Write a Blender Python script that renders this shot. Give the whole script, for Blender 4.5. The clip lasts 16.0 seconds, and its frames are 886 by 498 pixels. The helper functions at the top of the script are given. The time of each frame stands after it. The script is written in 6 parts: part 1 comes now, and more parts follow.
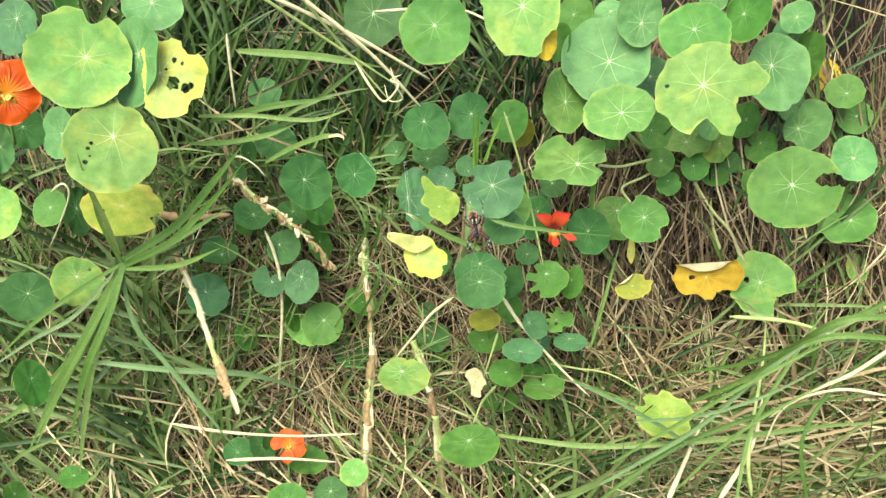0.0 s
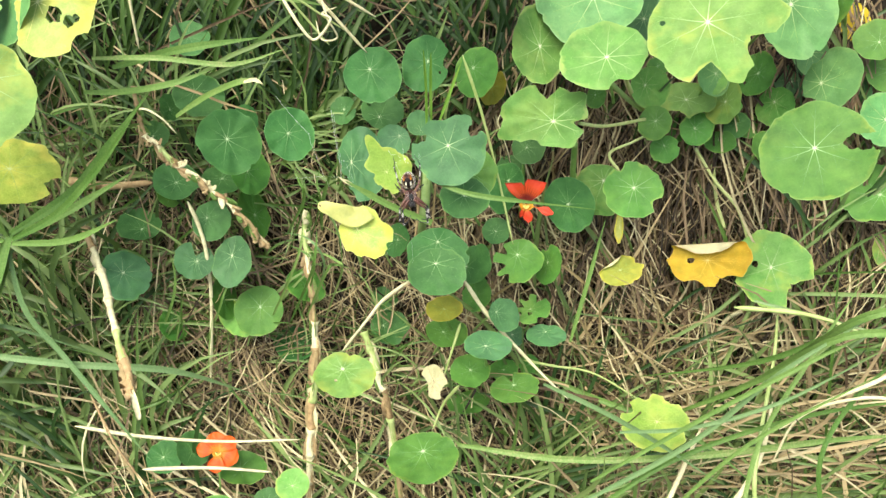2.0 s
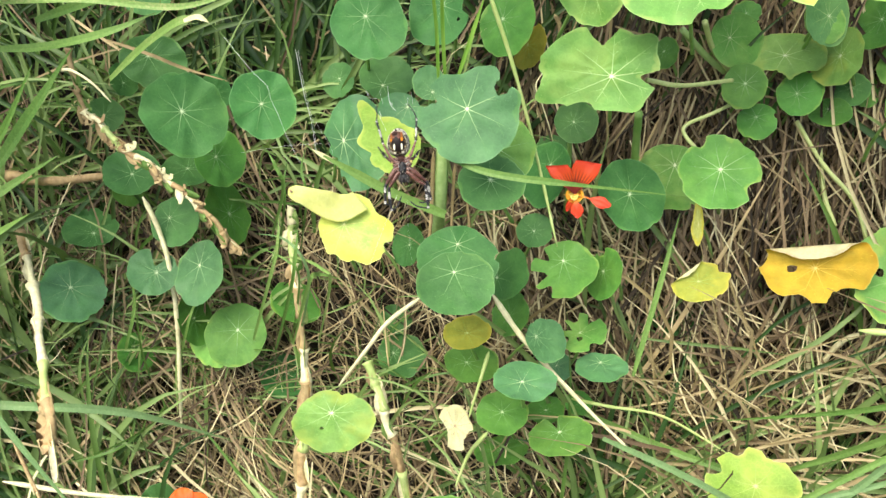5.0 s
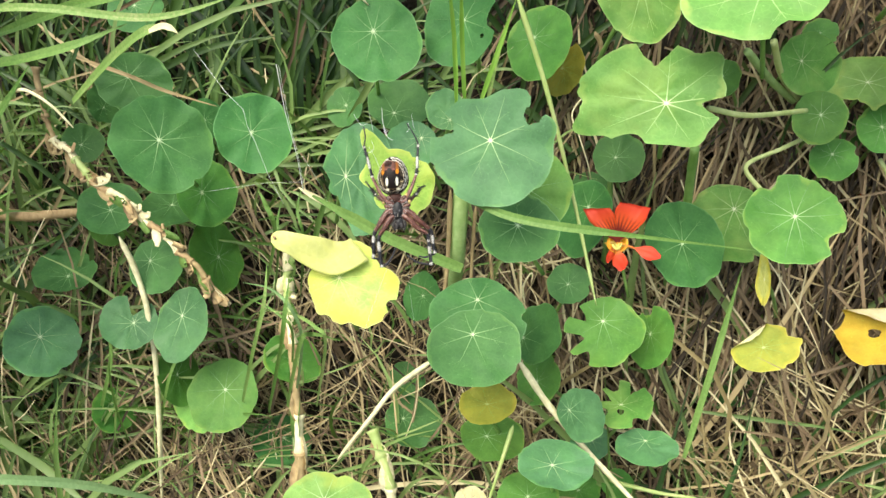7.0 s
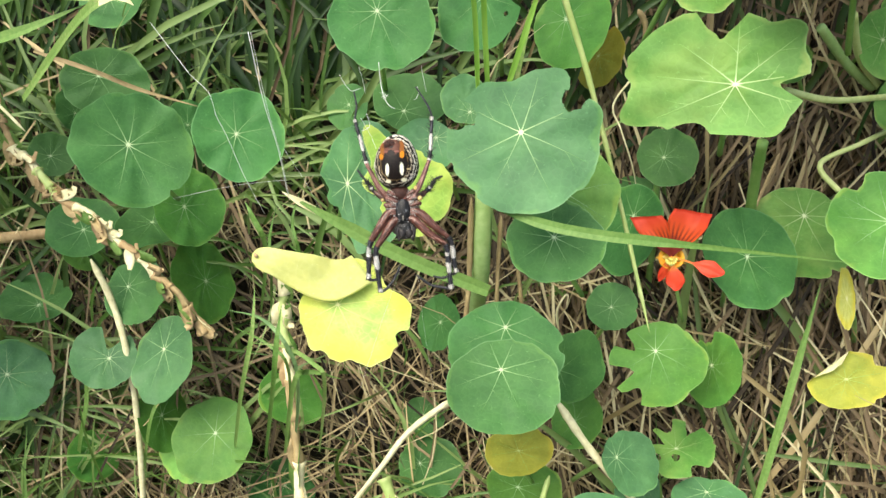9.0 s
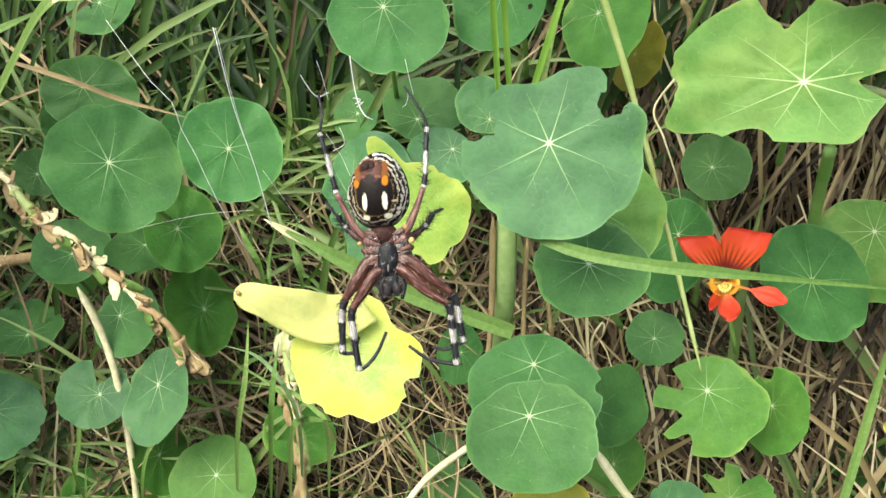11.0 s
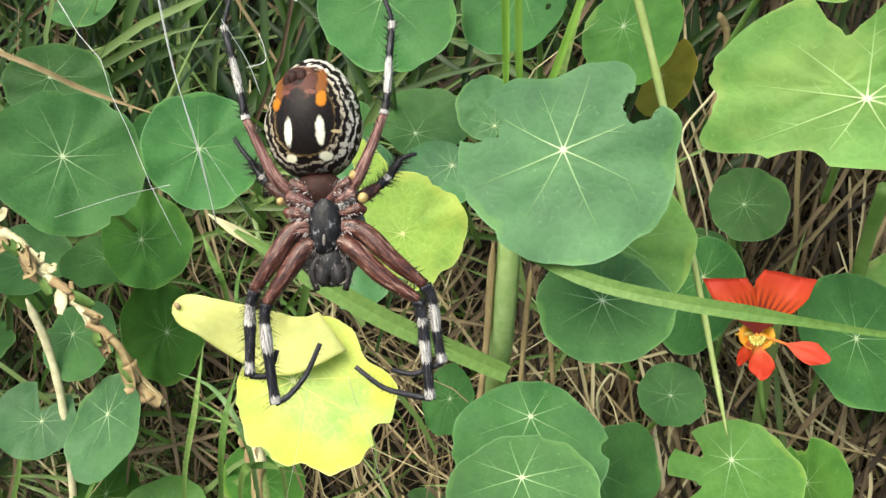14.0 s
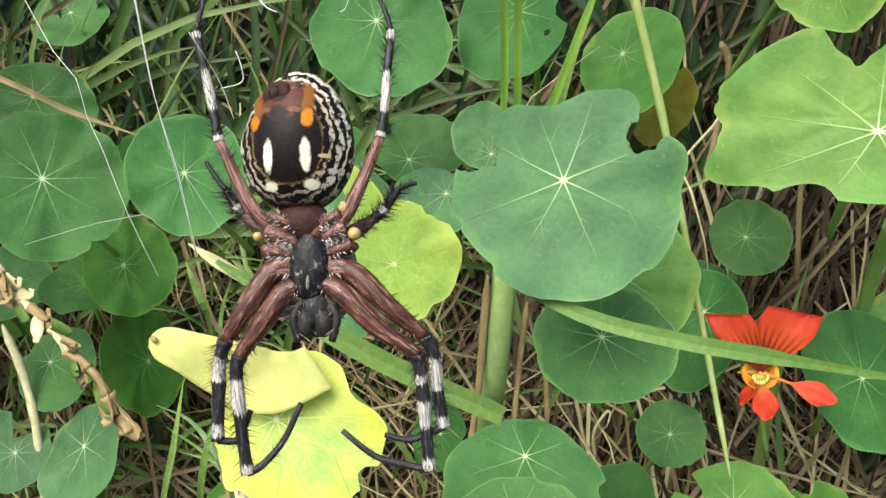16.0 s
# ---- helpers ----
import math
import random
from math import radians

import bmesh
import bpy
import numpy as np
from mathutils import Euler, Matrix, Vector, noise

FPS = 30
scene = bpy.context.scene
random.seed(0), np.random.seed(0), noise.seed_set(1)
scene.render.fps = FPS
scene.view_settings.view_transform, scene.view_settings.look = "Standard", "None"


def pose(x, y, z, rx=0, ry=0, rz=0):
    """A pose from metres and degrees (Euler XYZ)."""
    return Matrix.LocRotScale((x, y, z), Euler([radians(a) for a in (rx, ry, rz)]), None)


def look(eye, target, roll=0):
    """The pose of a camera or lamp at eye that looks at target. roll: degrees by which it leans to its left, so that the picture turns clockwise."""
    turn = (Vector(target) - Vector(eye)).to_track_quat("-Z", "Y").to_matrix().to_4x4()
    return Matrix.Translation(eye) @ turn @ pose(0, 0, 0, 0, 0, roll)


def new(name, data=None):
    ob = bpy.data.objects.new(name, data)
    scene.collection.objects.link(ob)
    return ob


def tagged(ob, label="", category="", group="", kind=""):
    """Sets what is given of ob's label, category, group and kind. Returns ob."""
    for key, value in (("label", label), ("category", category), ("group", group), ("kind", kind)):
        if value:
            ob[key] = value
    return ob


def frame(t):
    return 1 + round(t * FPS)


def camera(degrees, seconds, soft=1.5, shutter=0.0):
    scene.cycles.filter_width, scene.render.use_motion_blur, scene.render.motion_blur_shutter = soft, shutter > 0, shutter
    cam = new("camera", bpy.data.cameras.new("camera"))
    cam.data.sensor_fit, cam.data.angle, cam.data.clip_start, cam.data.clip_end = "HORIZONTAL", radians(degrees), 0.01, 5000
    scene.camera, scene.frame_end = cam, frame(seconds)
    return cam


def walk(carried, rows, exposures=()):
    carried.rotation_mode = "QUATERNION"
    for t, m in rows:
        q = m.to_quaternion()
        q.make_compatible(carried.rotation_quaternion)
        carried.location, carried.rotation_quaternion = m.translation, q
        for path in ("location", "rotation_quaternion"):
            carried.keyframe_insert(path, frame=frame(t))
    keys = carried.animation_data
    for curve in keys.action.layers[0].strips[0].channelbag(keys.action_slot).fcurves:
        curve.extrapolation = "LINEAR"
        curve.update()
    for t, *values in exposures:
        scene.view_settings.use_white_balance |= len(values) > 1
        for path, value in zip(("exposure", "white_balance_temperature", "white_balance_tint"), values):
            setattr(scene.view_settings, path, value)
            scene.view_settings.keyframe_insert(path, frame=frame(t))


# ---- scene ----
cam = camera(58.0, 16.0)
PATH = [
    (0, (0.107, -0.008, 1.307), (-0.025, 1.696, 0.268), -0.8),
    (0.5, (0.113, 0.022, 1.291), (-0.035, 1.714, 0.233), -1.4),
    (1, (0.122, 0.056, 1.272), (-0.034, 1.731, 0.19), -2.1),
    (1.5, (0.132, 0.078, 1.246), (-0.021, 1.761, 0.177), -1.8),
    (2, (0.144, 0.107, 1.229), (0.007, 1.789, 0.157), -0.4),
    (2.5, (0.15, 0.123, 1.214), (-0.003, 1.811, 0.152), -0.5),
    (3, (0.148, 0.16, 1.194), (-0.037, 1.858, 0.153), -0.9),
    (5.3, (0.145, 0.255, 1.126), (-0.095, 1.957, 0.105), -2.4),
    (5.5, (0.146, 0.261, 1.126), (-0.097, 1.97, 0.116), -2.2),
    (6, (0.145, 0.279, 1.118), (-0.111, 2.002, 0.136), -2.1),
    (6.5, (0.145, 0.302, 1.108), (-0.125, 2.032, 0.142), -2.3),
    (7, (0.139, 0.324, 1.097), (-0.164, 2.056, 0.143), -2.5),
    (7.5, (0.134, 0.339, 1.088), (-0.204, 2.075, 0.154), -2.7),
    (8, (0.136, 0.352, 1.08), (-0.225, 2.096, 0.17), -3.7),
    (8.5, (0.129, 0.369, 1.072), (-0.216, 2.115, 0.159), -3.6),
    (9, (0.126, 0.385, 1.062), (-0.217, 2.135, 0.157), -3.9),
    (9.2, (0.124, 0.389, 1.059), (-0.224, 2.136, 0.15), -4.1),
    (11.3, (0.121, 0.437, 1.043), (-0.306, 2.182, 0.164), -5.6),
    (11.5, (0.119, 0.441, 1.038), (-0.322, 2.185, 0.165), -5.4),
    (12, (0.119, 0.446, 1.035), (-0.323, 2.202, 0.185), -4.3),
    (12.5, (0.118, 0.454, 1.034), (-0.309, 2.213, 0.181), -2.7),
    (13, (0.12, 0.461, 1.026), (-0.302, 2.228, 0.19), -2.0),
    (13.5, (0.121, 0.463, 1.025), (-0.307, 2.242, 0.218), -2.2),
    (14, (0.118, 0.466, 1.022), (-0.309, 2.259, 0.246), -2.1),
    (14.5, (0.119, 0.471, 1.021), (-0.301, 2.278, 0.274), -1.8),
    (15, (0.115, 0.474, 1.021), (-0.299, 2.29, 0.293), -1.1),
    (15.5, (0.117, 0.476, 1.02), (-0.293, 2.299, 0.305), -1.1),
    (16, (0.115, 0.476, 1.02), (-0.294, 2.297, 0.301), -1.1),
]
walk(cam, [(t, look(eye, target, roll)) for t, eye, target, roll in PATH], exposures=[(0, 1.04, 6950, 5), (3, 1.14, 6950, 5), (5.5, 1.2, 6950, 5), (8.5, 1.14, 6950, 5), (12.5, 1.04, 6950, 5), (16, 0.92, 6950, 5)])


# ---- world, sun ----
world = bpy.data.worlds.new("sky")
scene.world = world
world.use_nodes = True
wn, wl = world.node_tree.nodes, world.node_tree.links
sky = wn.new("ShaderNodeTexSky")
sky.sky_type, sky.sun_disc = "NISHITA", False
sky.sun_elevation, sky.sun_rotation = radians(58), radians(202)
sky.dust_density, sky.air_density = 3.0, 1.0
wl.new(sky.outputs[0], wn["Background"].inputs[0])
wn["Background"].inputs[1].default_value = 0.13
sun = new("sun", bpy.data.lights.new("sun", "SUN"))
sun.data.energy, sun.data.angle, sun.data.color = 2.4, radians(50), (1.0, 0.96, 0.88)
sun.matrix_world = look((-0.60, -1.05, 4.0), (0.1, 0.7, 0.9))


# ---- materials ----
def nodes_of(name):
    m = bpy.data.materials.new(name)
    m.use_nodes = True
    return m, m.node_tree.nodes, m.node_tree.links, m.node_tree.nodes["Principled BSDF"]


def ramp(nt, ln, fac, stops):
    r = nt.new("ShaderNodeValToRGB")
    while len(r.color_ramp.elements) < len(stops):
        r.color_ramp.elements.new(0.5)
    for e, (p, c) in zip(r.color_ramp.elements, stops):
        e.position, e.color = p, (*c, 1)
    ln.new(fac, r.inputs[0])
    return r.outputs[0]


def noise_of(nt, ln, co, scale, detail=4, rough=0.6):
    n = nt.new("ShaderNodeTexNoise")
    n.inputs["Scale"].default_value, n.inputs["Detail"].default_value, n.inputs["Roughness"].default_value = scale, detail, rough
    ln.new(co, n.inputs["Vector"])
    return n.outputs[0]


def mix(nt, ln, fac, a, b, kind="MIX"):
    m = nt.new("ShaderNodeMix")
    m.data_type, m.blend_type = "RGBA", kind
    for sock, v in ((m.inputs[0], fac), (m.inputs[6], a), (m.inputs[7], b)):
        if isinstance(v, (int, float)):
            sock.default_value = v
        elif isinstance(v, tuple):
            sock.default_value = (*v, 1)
        else:
            ln.new(v, sock)
    return m.outputs[2]


def maths(nt, ln, op, a, b=0.0):
    m = nt.new("ShaderNodeMath")
    m.operation = op
    for sock, v in ((m.inputs[0], a), (m.inputs[1], b)):
        if isinstance(v, (int, float)):
            sock.default_value = v
        else:
            ln.new(v, sock)
    return m.outputs[0]


def bump(nt, ln, height, strength, dist):
    b = nt.new("ShaderNodeBump")
    b.inputs["Strength"].default_value, b.inputs["Distance"].default_value = strength, dist
    ln.new(height, b.inputs["Height"])
    return b.outputs[0]


def thin_leaf(m, nt, ln, bsdf, colour, amount):
    """Lets some of the light pass through the blade."""
    tr = nt.new("ShaderNodeBsdfTranslucent")
    ln.new(mix(nt, ln, 1.0, colour, (1.0, 1.0, 0.45), "MULTIPLY"), tr.inputs[0])
    sh = nt.new("ShaderNodeMixShader")
    sh.inputs[0].default_value = amount
    ln.new(bsdf.outputs[0], sh.inputs[1])
    ln.new(tr.outputs[0], sh.inputs[2])
    ln.new(sh.outputs[0], nt["Material Output"].inputs[0])


def leaf_material(name, deep, light, edge, edge_amount, gloss=0.5, passes=0.25, patch=0.15, network=0.07):
    m, nt, ln, bsdf = nodes_of(name)
    tc, info = nt.new("ShaderNodeTexCoord"), nt.new("ShaderNodeObjectInfo")
    seedv = nt.new("ShaderNodeVectorMath")
    seedv.operation = "MULTIPLY_ADD"
    ln.new(info.outputs["Random"], seedv.inputs[0])
    seedv.inputs[1].default_value = (3.0, 5.0, 7.0)
    ln.new(tc.outputs["Object"], seedv.inputs[2])
    co = seedv.outputs[0]
    base = ramp(nt, ln, noise_of(nt, ln, co, 55, 5), [(0.28, deep), (0.72, light)])
    # paler network of small veins
    vor = nt.new("ShaderNodeTexVoronoi")
    vor.feature, vor.inputs["Scale"].default_value = "DISTANCE_TO_EDGE", 330
    ln.new(co, vor.inputs["Vector"])
    net = ramp(nt, ln, vor.outputs["Distance"], [(0.0, (1, 1, 1)), (0.12, (0, 0, 0))])
    base = mix(nt, ln, maths(nt, ln, "MULTIPLY", net, network), base, tuple(min(1, c * 1.9 + 0.02) for c in light))
    # yellowing rim, read from the blade's own radius attribute
    at = nt.new("ShaderNodeAttribute")
    at.attribute_name = "rim"
    rim = maths(nt, ln, "ADD", at.outputs["Fac"], maths(nt, ln, "MULTIPLY", maths(nt, ln, "SUBTRACT", noise_of(nt, ln, co, 70, 3), 0.5), 0.5))
    some = ramp(nt, ln, noise_of(nt, ln, co, 26, 2), [(0.38, (0.12, 0.12, 0.12)), (0.62, (1, 1, 1))])
    base = mix(nt, ln, maths(nt, ln, "MULTIPLY", some, ramp(nt, ln, rim, [(1.0 - edge_amount, (0, 0, 0)), (1.12 - edge_amount * 0.6, (1, 1, 1))])), base, edge)
    base = mix(nt, ln, maths(nt, ln, "MULTIPLY", ramp(nt, ln, noise_of(nt, ln, co, 34, 3), [(0.50, (0, 0, 0)), (0.66, (1, 1, 1))]), patch), base, edge)
    # tiny pale specks, which also paint small glints into the colour
    spots = ramp(nt, ln, noise_of(nt, ln, co, 520, 2), [(0.665, (0, 0, 0)), (0.73, (1, 1, 1))])
    base = mix(nt, ln, maths(nt, ln, "MULTIPLY", spots, 0.35), base, tuple(min(1, c * 1.5 + 0.05) for c in light))
    # soft cloudy mottling, and light through the thin rim painted as a pale line
    base = mix(nt, ln, 1.0, base, ramp(nt, ln, noise_of(nt, ln, co, 85, 3, 0.5), [(0.32, (0.84, 0.86, 0.86)), (0.70, (1.13, 1.10, 1.10))]), "MULTIPLY")
    line = maths(nt, ln, "MULTIPLY", ramp(nt, ln, at.outputs["Fac"], [(0.975, (0, 0, 0)), (1.0, (1, 1, 1))]), maths(nt, ln, "MULTIPLY", some, 0.55))
    base = mix(nt, ln, line, base, tuple(min(0.8, c * 1.5 + 0.14) for c in light))
    hsv = nt.new("ShaderNodeHueSaturation")
    ln.new(base, hsv.inputs["Color"])
    ln.new(maths(nt, ln, "ADD", maths(nt, ln, "MULTIPLY", info.outputs["Random"], 0.022), 0.497), hsv.inputs["Hue"])
    ln.new(maths(nt, ln, "ADD", maths(nt, ln, "MULTIPLY", info.outputs["Random"], 0.26), 0.87), hsv.inputs["Value"])
    ln.new(hsv.outputs[0], bsdf.inputs["Base Color"])
    bsdf.inputs["Roughness"].default_value = gloss + 0.08
    bsdf.inputs["Specular IOR Level"].default_value = 0.32
    h = mix(nt, ln, 0.6, noise_of(nt, ln, co, 160, 3), vor.outputs["Distance"])
    ln.new(bump(nt, ln, h, 0.45, 0.0007), bsdf.inputs["Normal"])
    thin_leaf(m, nt, ln, bsdf, hsv.outputs[0], passes)
    return m


def plain_organic(name, a, b, scale=300, rough=0.6, passes=0.0, island=False, bumpy=0.3, shine=0.5):
    m, nt, ln, bsdf = nodes_of(name)
    tc = nt.new("ShaderNodeTexCoord")
    n = noise_of(nt, ln, tc.outputs["Object"], scale, 4)
    if island:
        geo = nt.new("ShaderNodeNewGeometry")
        f = maths(nt, ln, "ADD", maths(nt, ln, "MULTIPLY", geo.outputs["Random Per Island"], 0.75), maths(nt, ln, "MULTIPLY", n, 0.35))
        f = maths(nt, ln, "SUBTRACT", f, 0.05)
    else:
        f = n
    col = ramp(nt, ln, f, [(0.25, a), (0.75, b)])
    ln.new(col, bsdf.inputs["Base Color"])
    bsdf.inputs["Roughness"].default_value, bsdf.inputs["Specular IOR Level"].default_value = rough, shine
    ln.new(bump(nt, ln, n, bumpy, 0.0004), bsdf.inputs["Normal"])
    if passes:
        thin_leaf(m, nt, ln, bsdf, col, passes)
    return m


def vein_material(name, heart, middle, end):
    """Veins, palest at the stalk's point and greener towards the rim."""
    m, nt, ln, bsdf = nodes_of(name)
    at, tc = nt.new("ShaderNodeAttribute"), nt.new("ShaderNodeTexCoord")
    at.attribute_name = "along"
    n = noise_of(nt, ln, tc.outputs["Object"], 260, 3)
    f = maths(nt, ln, "ADD", at.outputs["Fac"], maths(nt, ln, "MULTIPLY", maths(nt, ln, "SUBTRACT", n, 0.5), 0.35))
    col = ramp(nt, ln, f, [(0.02, heart), (0.14, middle), (0.92, end)])
    ln.new(col, bsdf.inputs["Base Color"])
    bsdf.inputs["Roughness"].default_value, bsdf.inputs["Specular IOR Level"].default_value = 0.6, 0.3
    thin_leaf(m, nt, ln, bsdf, col, 0.15)
    return m


DEEP = leaf_material("leaf_deep_green", (0.046, 0.146, 0.036), (0.084, 0.218, 0.056), (0.12, 0.27, 0.06), 0.04)
BLUE = leaf_material("leaf_blue_green", (0.064, 0.176, 0.066), (0.108, 0.252, 0.100), (0.15, 0.32, 0.09), 0.05, 0.45)
MINT = leaf_material("leaf_grey_green", (0.115, 0.295, 0.090), (0.185, 0.400, 0.140), (0.25, 0.45, 0.14), 0.10, 0.45, 0.3, 0.3)
MID = leaf_material("leaf_fresh_green", (0.074, 0.210, 0.034), (0.126, 0.300, 0.056), (0.22, 0.36, 0.06), 0.07)
PALE = leaf_material("leaf_pale_green", (0.122, 0.302, 0.056), (0.188, 0.388, 0.090), (0.36, 0.50, 0.13), 0.08, 0.45, 0.3, 0.35)
LIME = leaf_material("leaf_lime", (0.165, 0.365, 0.072), (0.262, 0.462, 0.122), (0.46, 0.55, 0.11), 0.10, 0.5, 0.3, 0.6)
YELLOW = leaf_material("leaf_yellow", (0.640, 0.670, 0.150), (0.790, 0.790, 0.260), (0.80, 0.72, 0.11), 0.45, 0.5, 0.35, 0.3, 0.08)
# brighter copy of the yellow, so the shaded roll looks lit
YELLOW_UNDER_LIFTED = leaf_material("leaf_yellow_underside_lifted", (0.720, 0.750, 0.230), (0.840, 0.850, 0.340), (0.86, 0.84, 0.28), 0.3, 0.55, 0.35, 0.3, 0.08)
SALLOW = leaf_material("leaf_sallow", (0.300, 0.470, 0.110), (0.560, 0.640, 0.190), (0.74, 0.68, 0.10), 0.46, 0.5, 0.3, 0.55, 0.12)
SULPHUR = leaf_material("leaf_sulphur", (0.205, 0.325, 0.046), (0.300, 0.410, 0.078), (0.46, 0.49, 0.10), 0.16, 0.5, 0.3, 0.5, 0.12)
WITHERING = leaf_material("leaf_withering", (0.290, 0.410, 0.055), (0.480, 0.560, 0.100), (0.68, 0.62, 0.12), 0.25, 0.5, 0.3, 0.6, 0.12)
AMBER = leaf_material("leaf_amber", (0.640, 0.420, 0.030), (0.780, 0.560, 0.055), (0.66, 0.40, 0.03), 0.2, 0.55, 0.3, 0.4, 0.05)
OLIVE = leaf_material("leaf_olive_yellow", (0.275, 0.305, 0.040), (0.420, 0.405, 0.066), (0.52, 0.42, 0.06), 0.15, 0.5, 0.3, 0.3, 0.06)
UNDER = leaf_material("leaf_underside", (0.200, 0.330, 0.120), (0.300, 0.420, 0.170), (0.40, 0.46, 0.15), 0.1, 0.6)
CREAM = leaf_material("leaf_underside_cream", (0.700, 0.650, 0.350), (0.840, 0.780, 0.500), (0.66, 0.54, 0.26), 0.1, 0.6)
VEIN = vein_material("vein", (0.62, 0.74, 0.46), (0.34, 0.52, 0.25), (0.11, 0.27, 0.085))
VEIN_DIM = vein_material("vein_dim", (0.56, 0.70, 0.42), (0.25, 0.44, 0.18), (0.075, 0.21, 0.05))
VEIN_PALE = vein_material("vein_pale", (0.70, 0.78, 0.50), (0.42, 0.58, 0.25), (0.23, 0.43, 0.11))
VEIN_YELLOW = vein_material("vein_yellow", (0.86, 0.86, 0.46), (0.76, 0.77, 0.27), (0.68, 0.70, 0.17))
VEIN_AMBER = vein_material("vein_amber", (0.84, 0.68, 0.20), (0.76, 0.54, 0.07), (0.70, 0.46, 0.04))
VEIN_FAINT = vein_material("vein_faint", (0.58, 0.66, 0.26), (0.36, 0.49, 0.11), (0.26, 0.39, 0.07))
PETIOLE = plain_organic("petiole", (0.15, 0.33, 0.06), (0.29, 0.46, 0.13), 120, 0.5, 0.15)
PETIOLE_PALE = plain_organic("petiole_pale", (0.34, 0.47, 0.13), (0.55, 0.64, 0.27), 120, 0.5, 0.1)
STEM_PALE = plain_organic("stem_pale", (0.30, 0.49, 0.15), (0.48, 0.64, 0.27), 220, 0.5, 0.15, False, 0.6)
STEM_LIME = plain_organic("stem_lime", (0.50, 0.60, 0.20), (0.72, 0.78, 0.38), 160, 0.45, 0.15)
STRAW_TAN = plain_organic("tan_straw", (0.24, 0.17, 0.08), (0.46, 0.35, 0.17), 160, 0.7, 0.0, False, 0.6)
SHOOT = plain_organic("grass_shoots", (0.095, 0.200, 0.036), (0.300, 0.430, 0.150), 40, 0.45, 0.3, True)
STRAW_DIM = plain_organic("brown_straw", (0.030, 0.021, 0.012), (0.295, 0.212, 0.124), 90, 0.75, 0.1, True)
STRAW_WHITE = plain_organic("bleached_straw", (0.300, 0.235, 0.110), (0.720, 0.640, 0.390), 90, 0.7, 0.1, True)
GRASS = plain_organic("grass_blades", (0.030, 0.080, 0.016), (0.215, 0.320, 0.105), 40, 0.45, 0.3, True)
# darker copy of the grass above, with the upper bank's shade in its colour
GRASS_SHADE = plain_organic("grass_shade_in_colour", (0.014, 0.046, 0.008), (0.082, 0.168, 0.034), 40, 0.45, 0.3, True)
def blade_material(name, old, young, dry):
    """Grass leaves: each has its own green, with fine streaks and patches gone dry."""
    m, nt, ln, bsdf = nodes_of(name)
    tc, info = nt.new("ShaderNodeTexCoord"), nt.new("ShaderNodeObjectInfo")
    patch = noise_of(nt, ln, tc.outputs["Object"], 34, 3)
    streak = noise_of(nt, ln, tc.outputs["Object"], 620, 3)
    f = maths(nt, ln, "ADD", maths(nt, ln, "MULTIPLY", info.outputs["Random"], 0.55), maths(nt, ln, "MULTIPLY", patch, 0.5))
    f = maths(nt, ln, "ADD", f, maths(nt, ln, "MULTIPLY", maths(nt, ln, "SUBTRACT", streak, 0.5), 0.7))
    col = ramp(nt, ln, f, [(0.12, old), (0.72, young), (1.02, dry)])
    ln.new(col, bsdf.inputs["Base Color"])
    bsdf.inputs["Roughness"].default_value, bsdf.inputs["Specular IOR Level"].default_value = 0.5, 0.3
    ln.new(bump(nt, ln, streak, 0.3, 0.0003), bsdf.inputs["Normal"])
    thin_leaf(m, nt, ln, bsdf, col, 0.3)
    return m


BLADE = blade_material("grass_blade", (0.075, 0.180, 0.030), (0.205, 0.345, 0.090), (0.42, 0.44, 0.20))
BLADE_BRIGHT = plain_organic("grass_blade_bright", (0.170, 0.370, 0.045), (0.270, 0.480, 0.090), 60, 0.5, 0.35, False, 0.3, 0.3)
BLADE_BLUE = blade_material("grass_blade_greyish", (0.105, 0.215, 0.075), (0.230, 0.370, 0.155), (0.38, 0.46, 0.24))
STRAW = plain_organic("dry_straw", (0.100, 0.065, 0.034), (0.520, 0.410, 0.220), 90, 0.7, 0.1, True)
STRAW_LIGHT = plain_organic("pale_straw", (0.540, 0.490, 0.260), (0.840, 0.790, 0.520), 260, 0.65, 0.0, False, 0.9)
STRAW_NODE = plain_organic("straw_node", (0.240, 0.150, 0.070), (0.520, 0.380, 0.190), 200, 0.7)
SILK, nt, ln, bsdf = nodes_of("silk")
bsdf.inputs["Base Color"].default_value, bsdf.inputs["Roughness"].default_value = (0.95, 0.95, 0.95, 1), 0.3
clear = nt.new("ShaderNodeBsdfTranslucent")
clear.inputs[0].default_value = (0.95, 0.95, 0.95, 1)
half_each = nt.new("ShaderNodeMixShader")
half_each.inputs[0].default_value = 0.25
ln.new(bsdf.outputs[0], half_each.inputs[1])
ln.new(clear.outputs[0], half_each.inputs[2])
ln.new(half_each.outputs[0], nt["Material Output"].inputs[0])

soil, nt, ln, bsdf = nodes_of("soil")
tc = nt.new("ShaderNodeTexCoord")
n1, n2 = noise_of(nt, ln, tc.outputs["Object"], 30, 6), noise_of(nt, ln, tc.outputs["Object"], 220, 5)
ln.new(ramp(nt, ln, mix(nt, ln, 0.5, n1, n2), [(0.3, (0.007, 0.006, 0.004)), (0.5, (0.020, 0.015, 0.009)), (0.7, (0.055, 0.040, 0.022))]), bsdf.inputs["Base Color"])
bsdf.inputs["Roughness"].default_value = 0.95
ln.new(bump(nt, ln, n2, 0.8, 0.004), bsdf.inputs["Normal"])


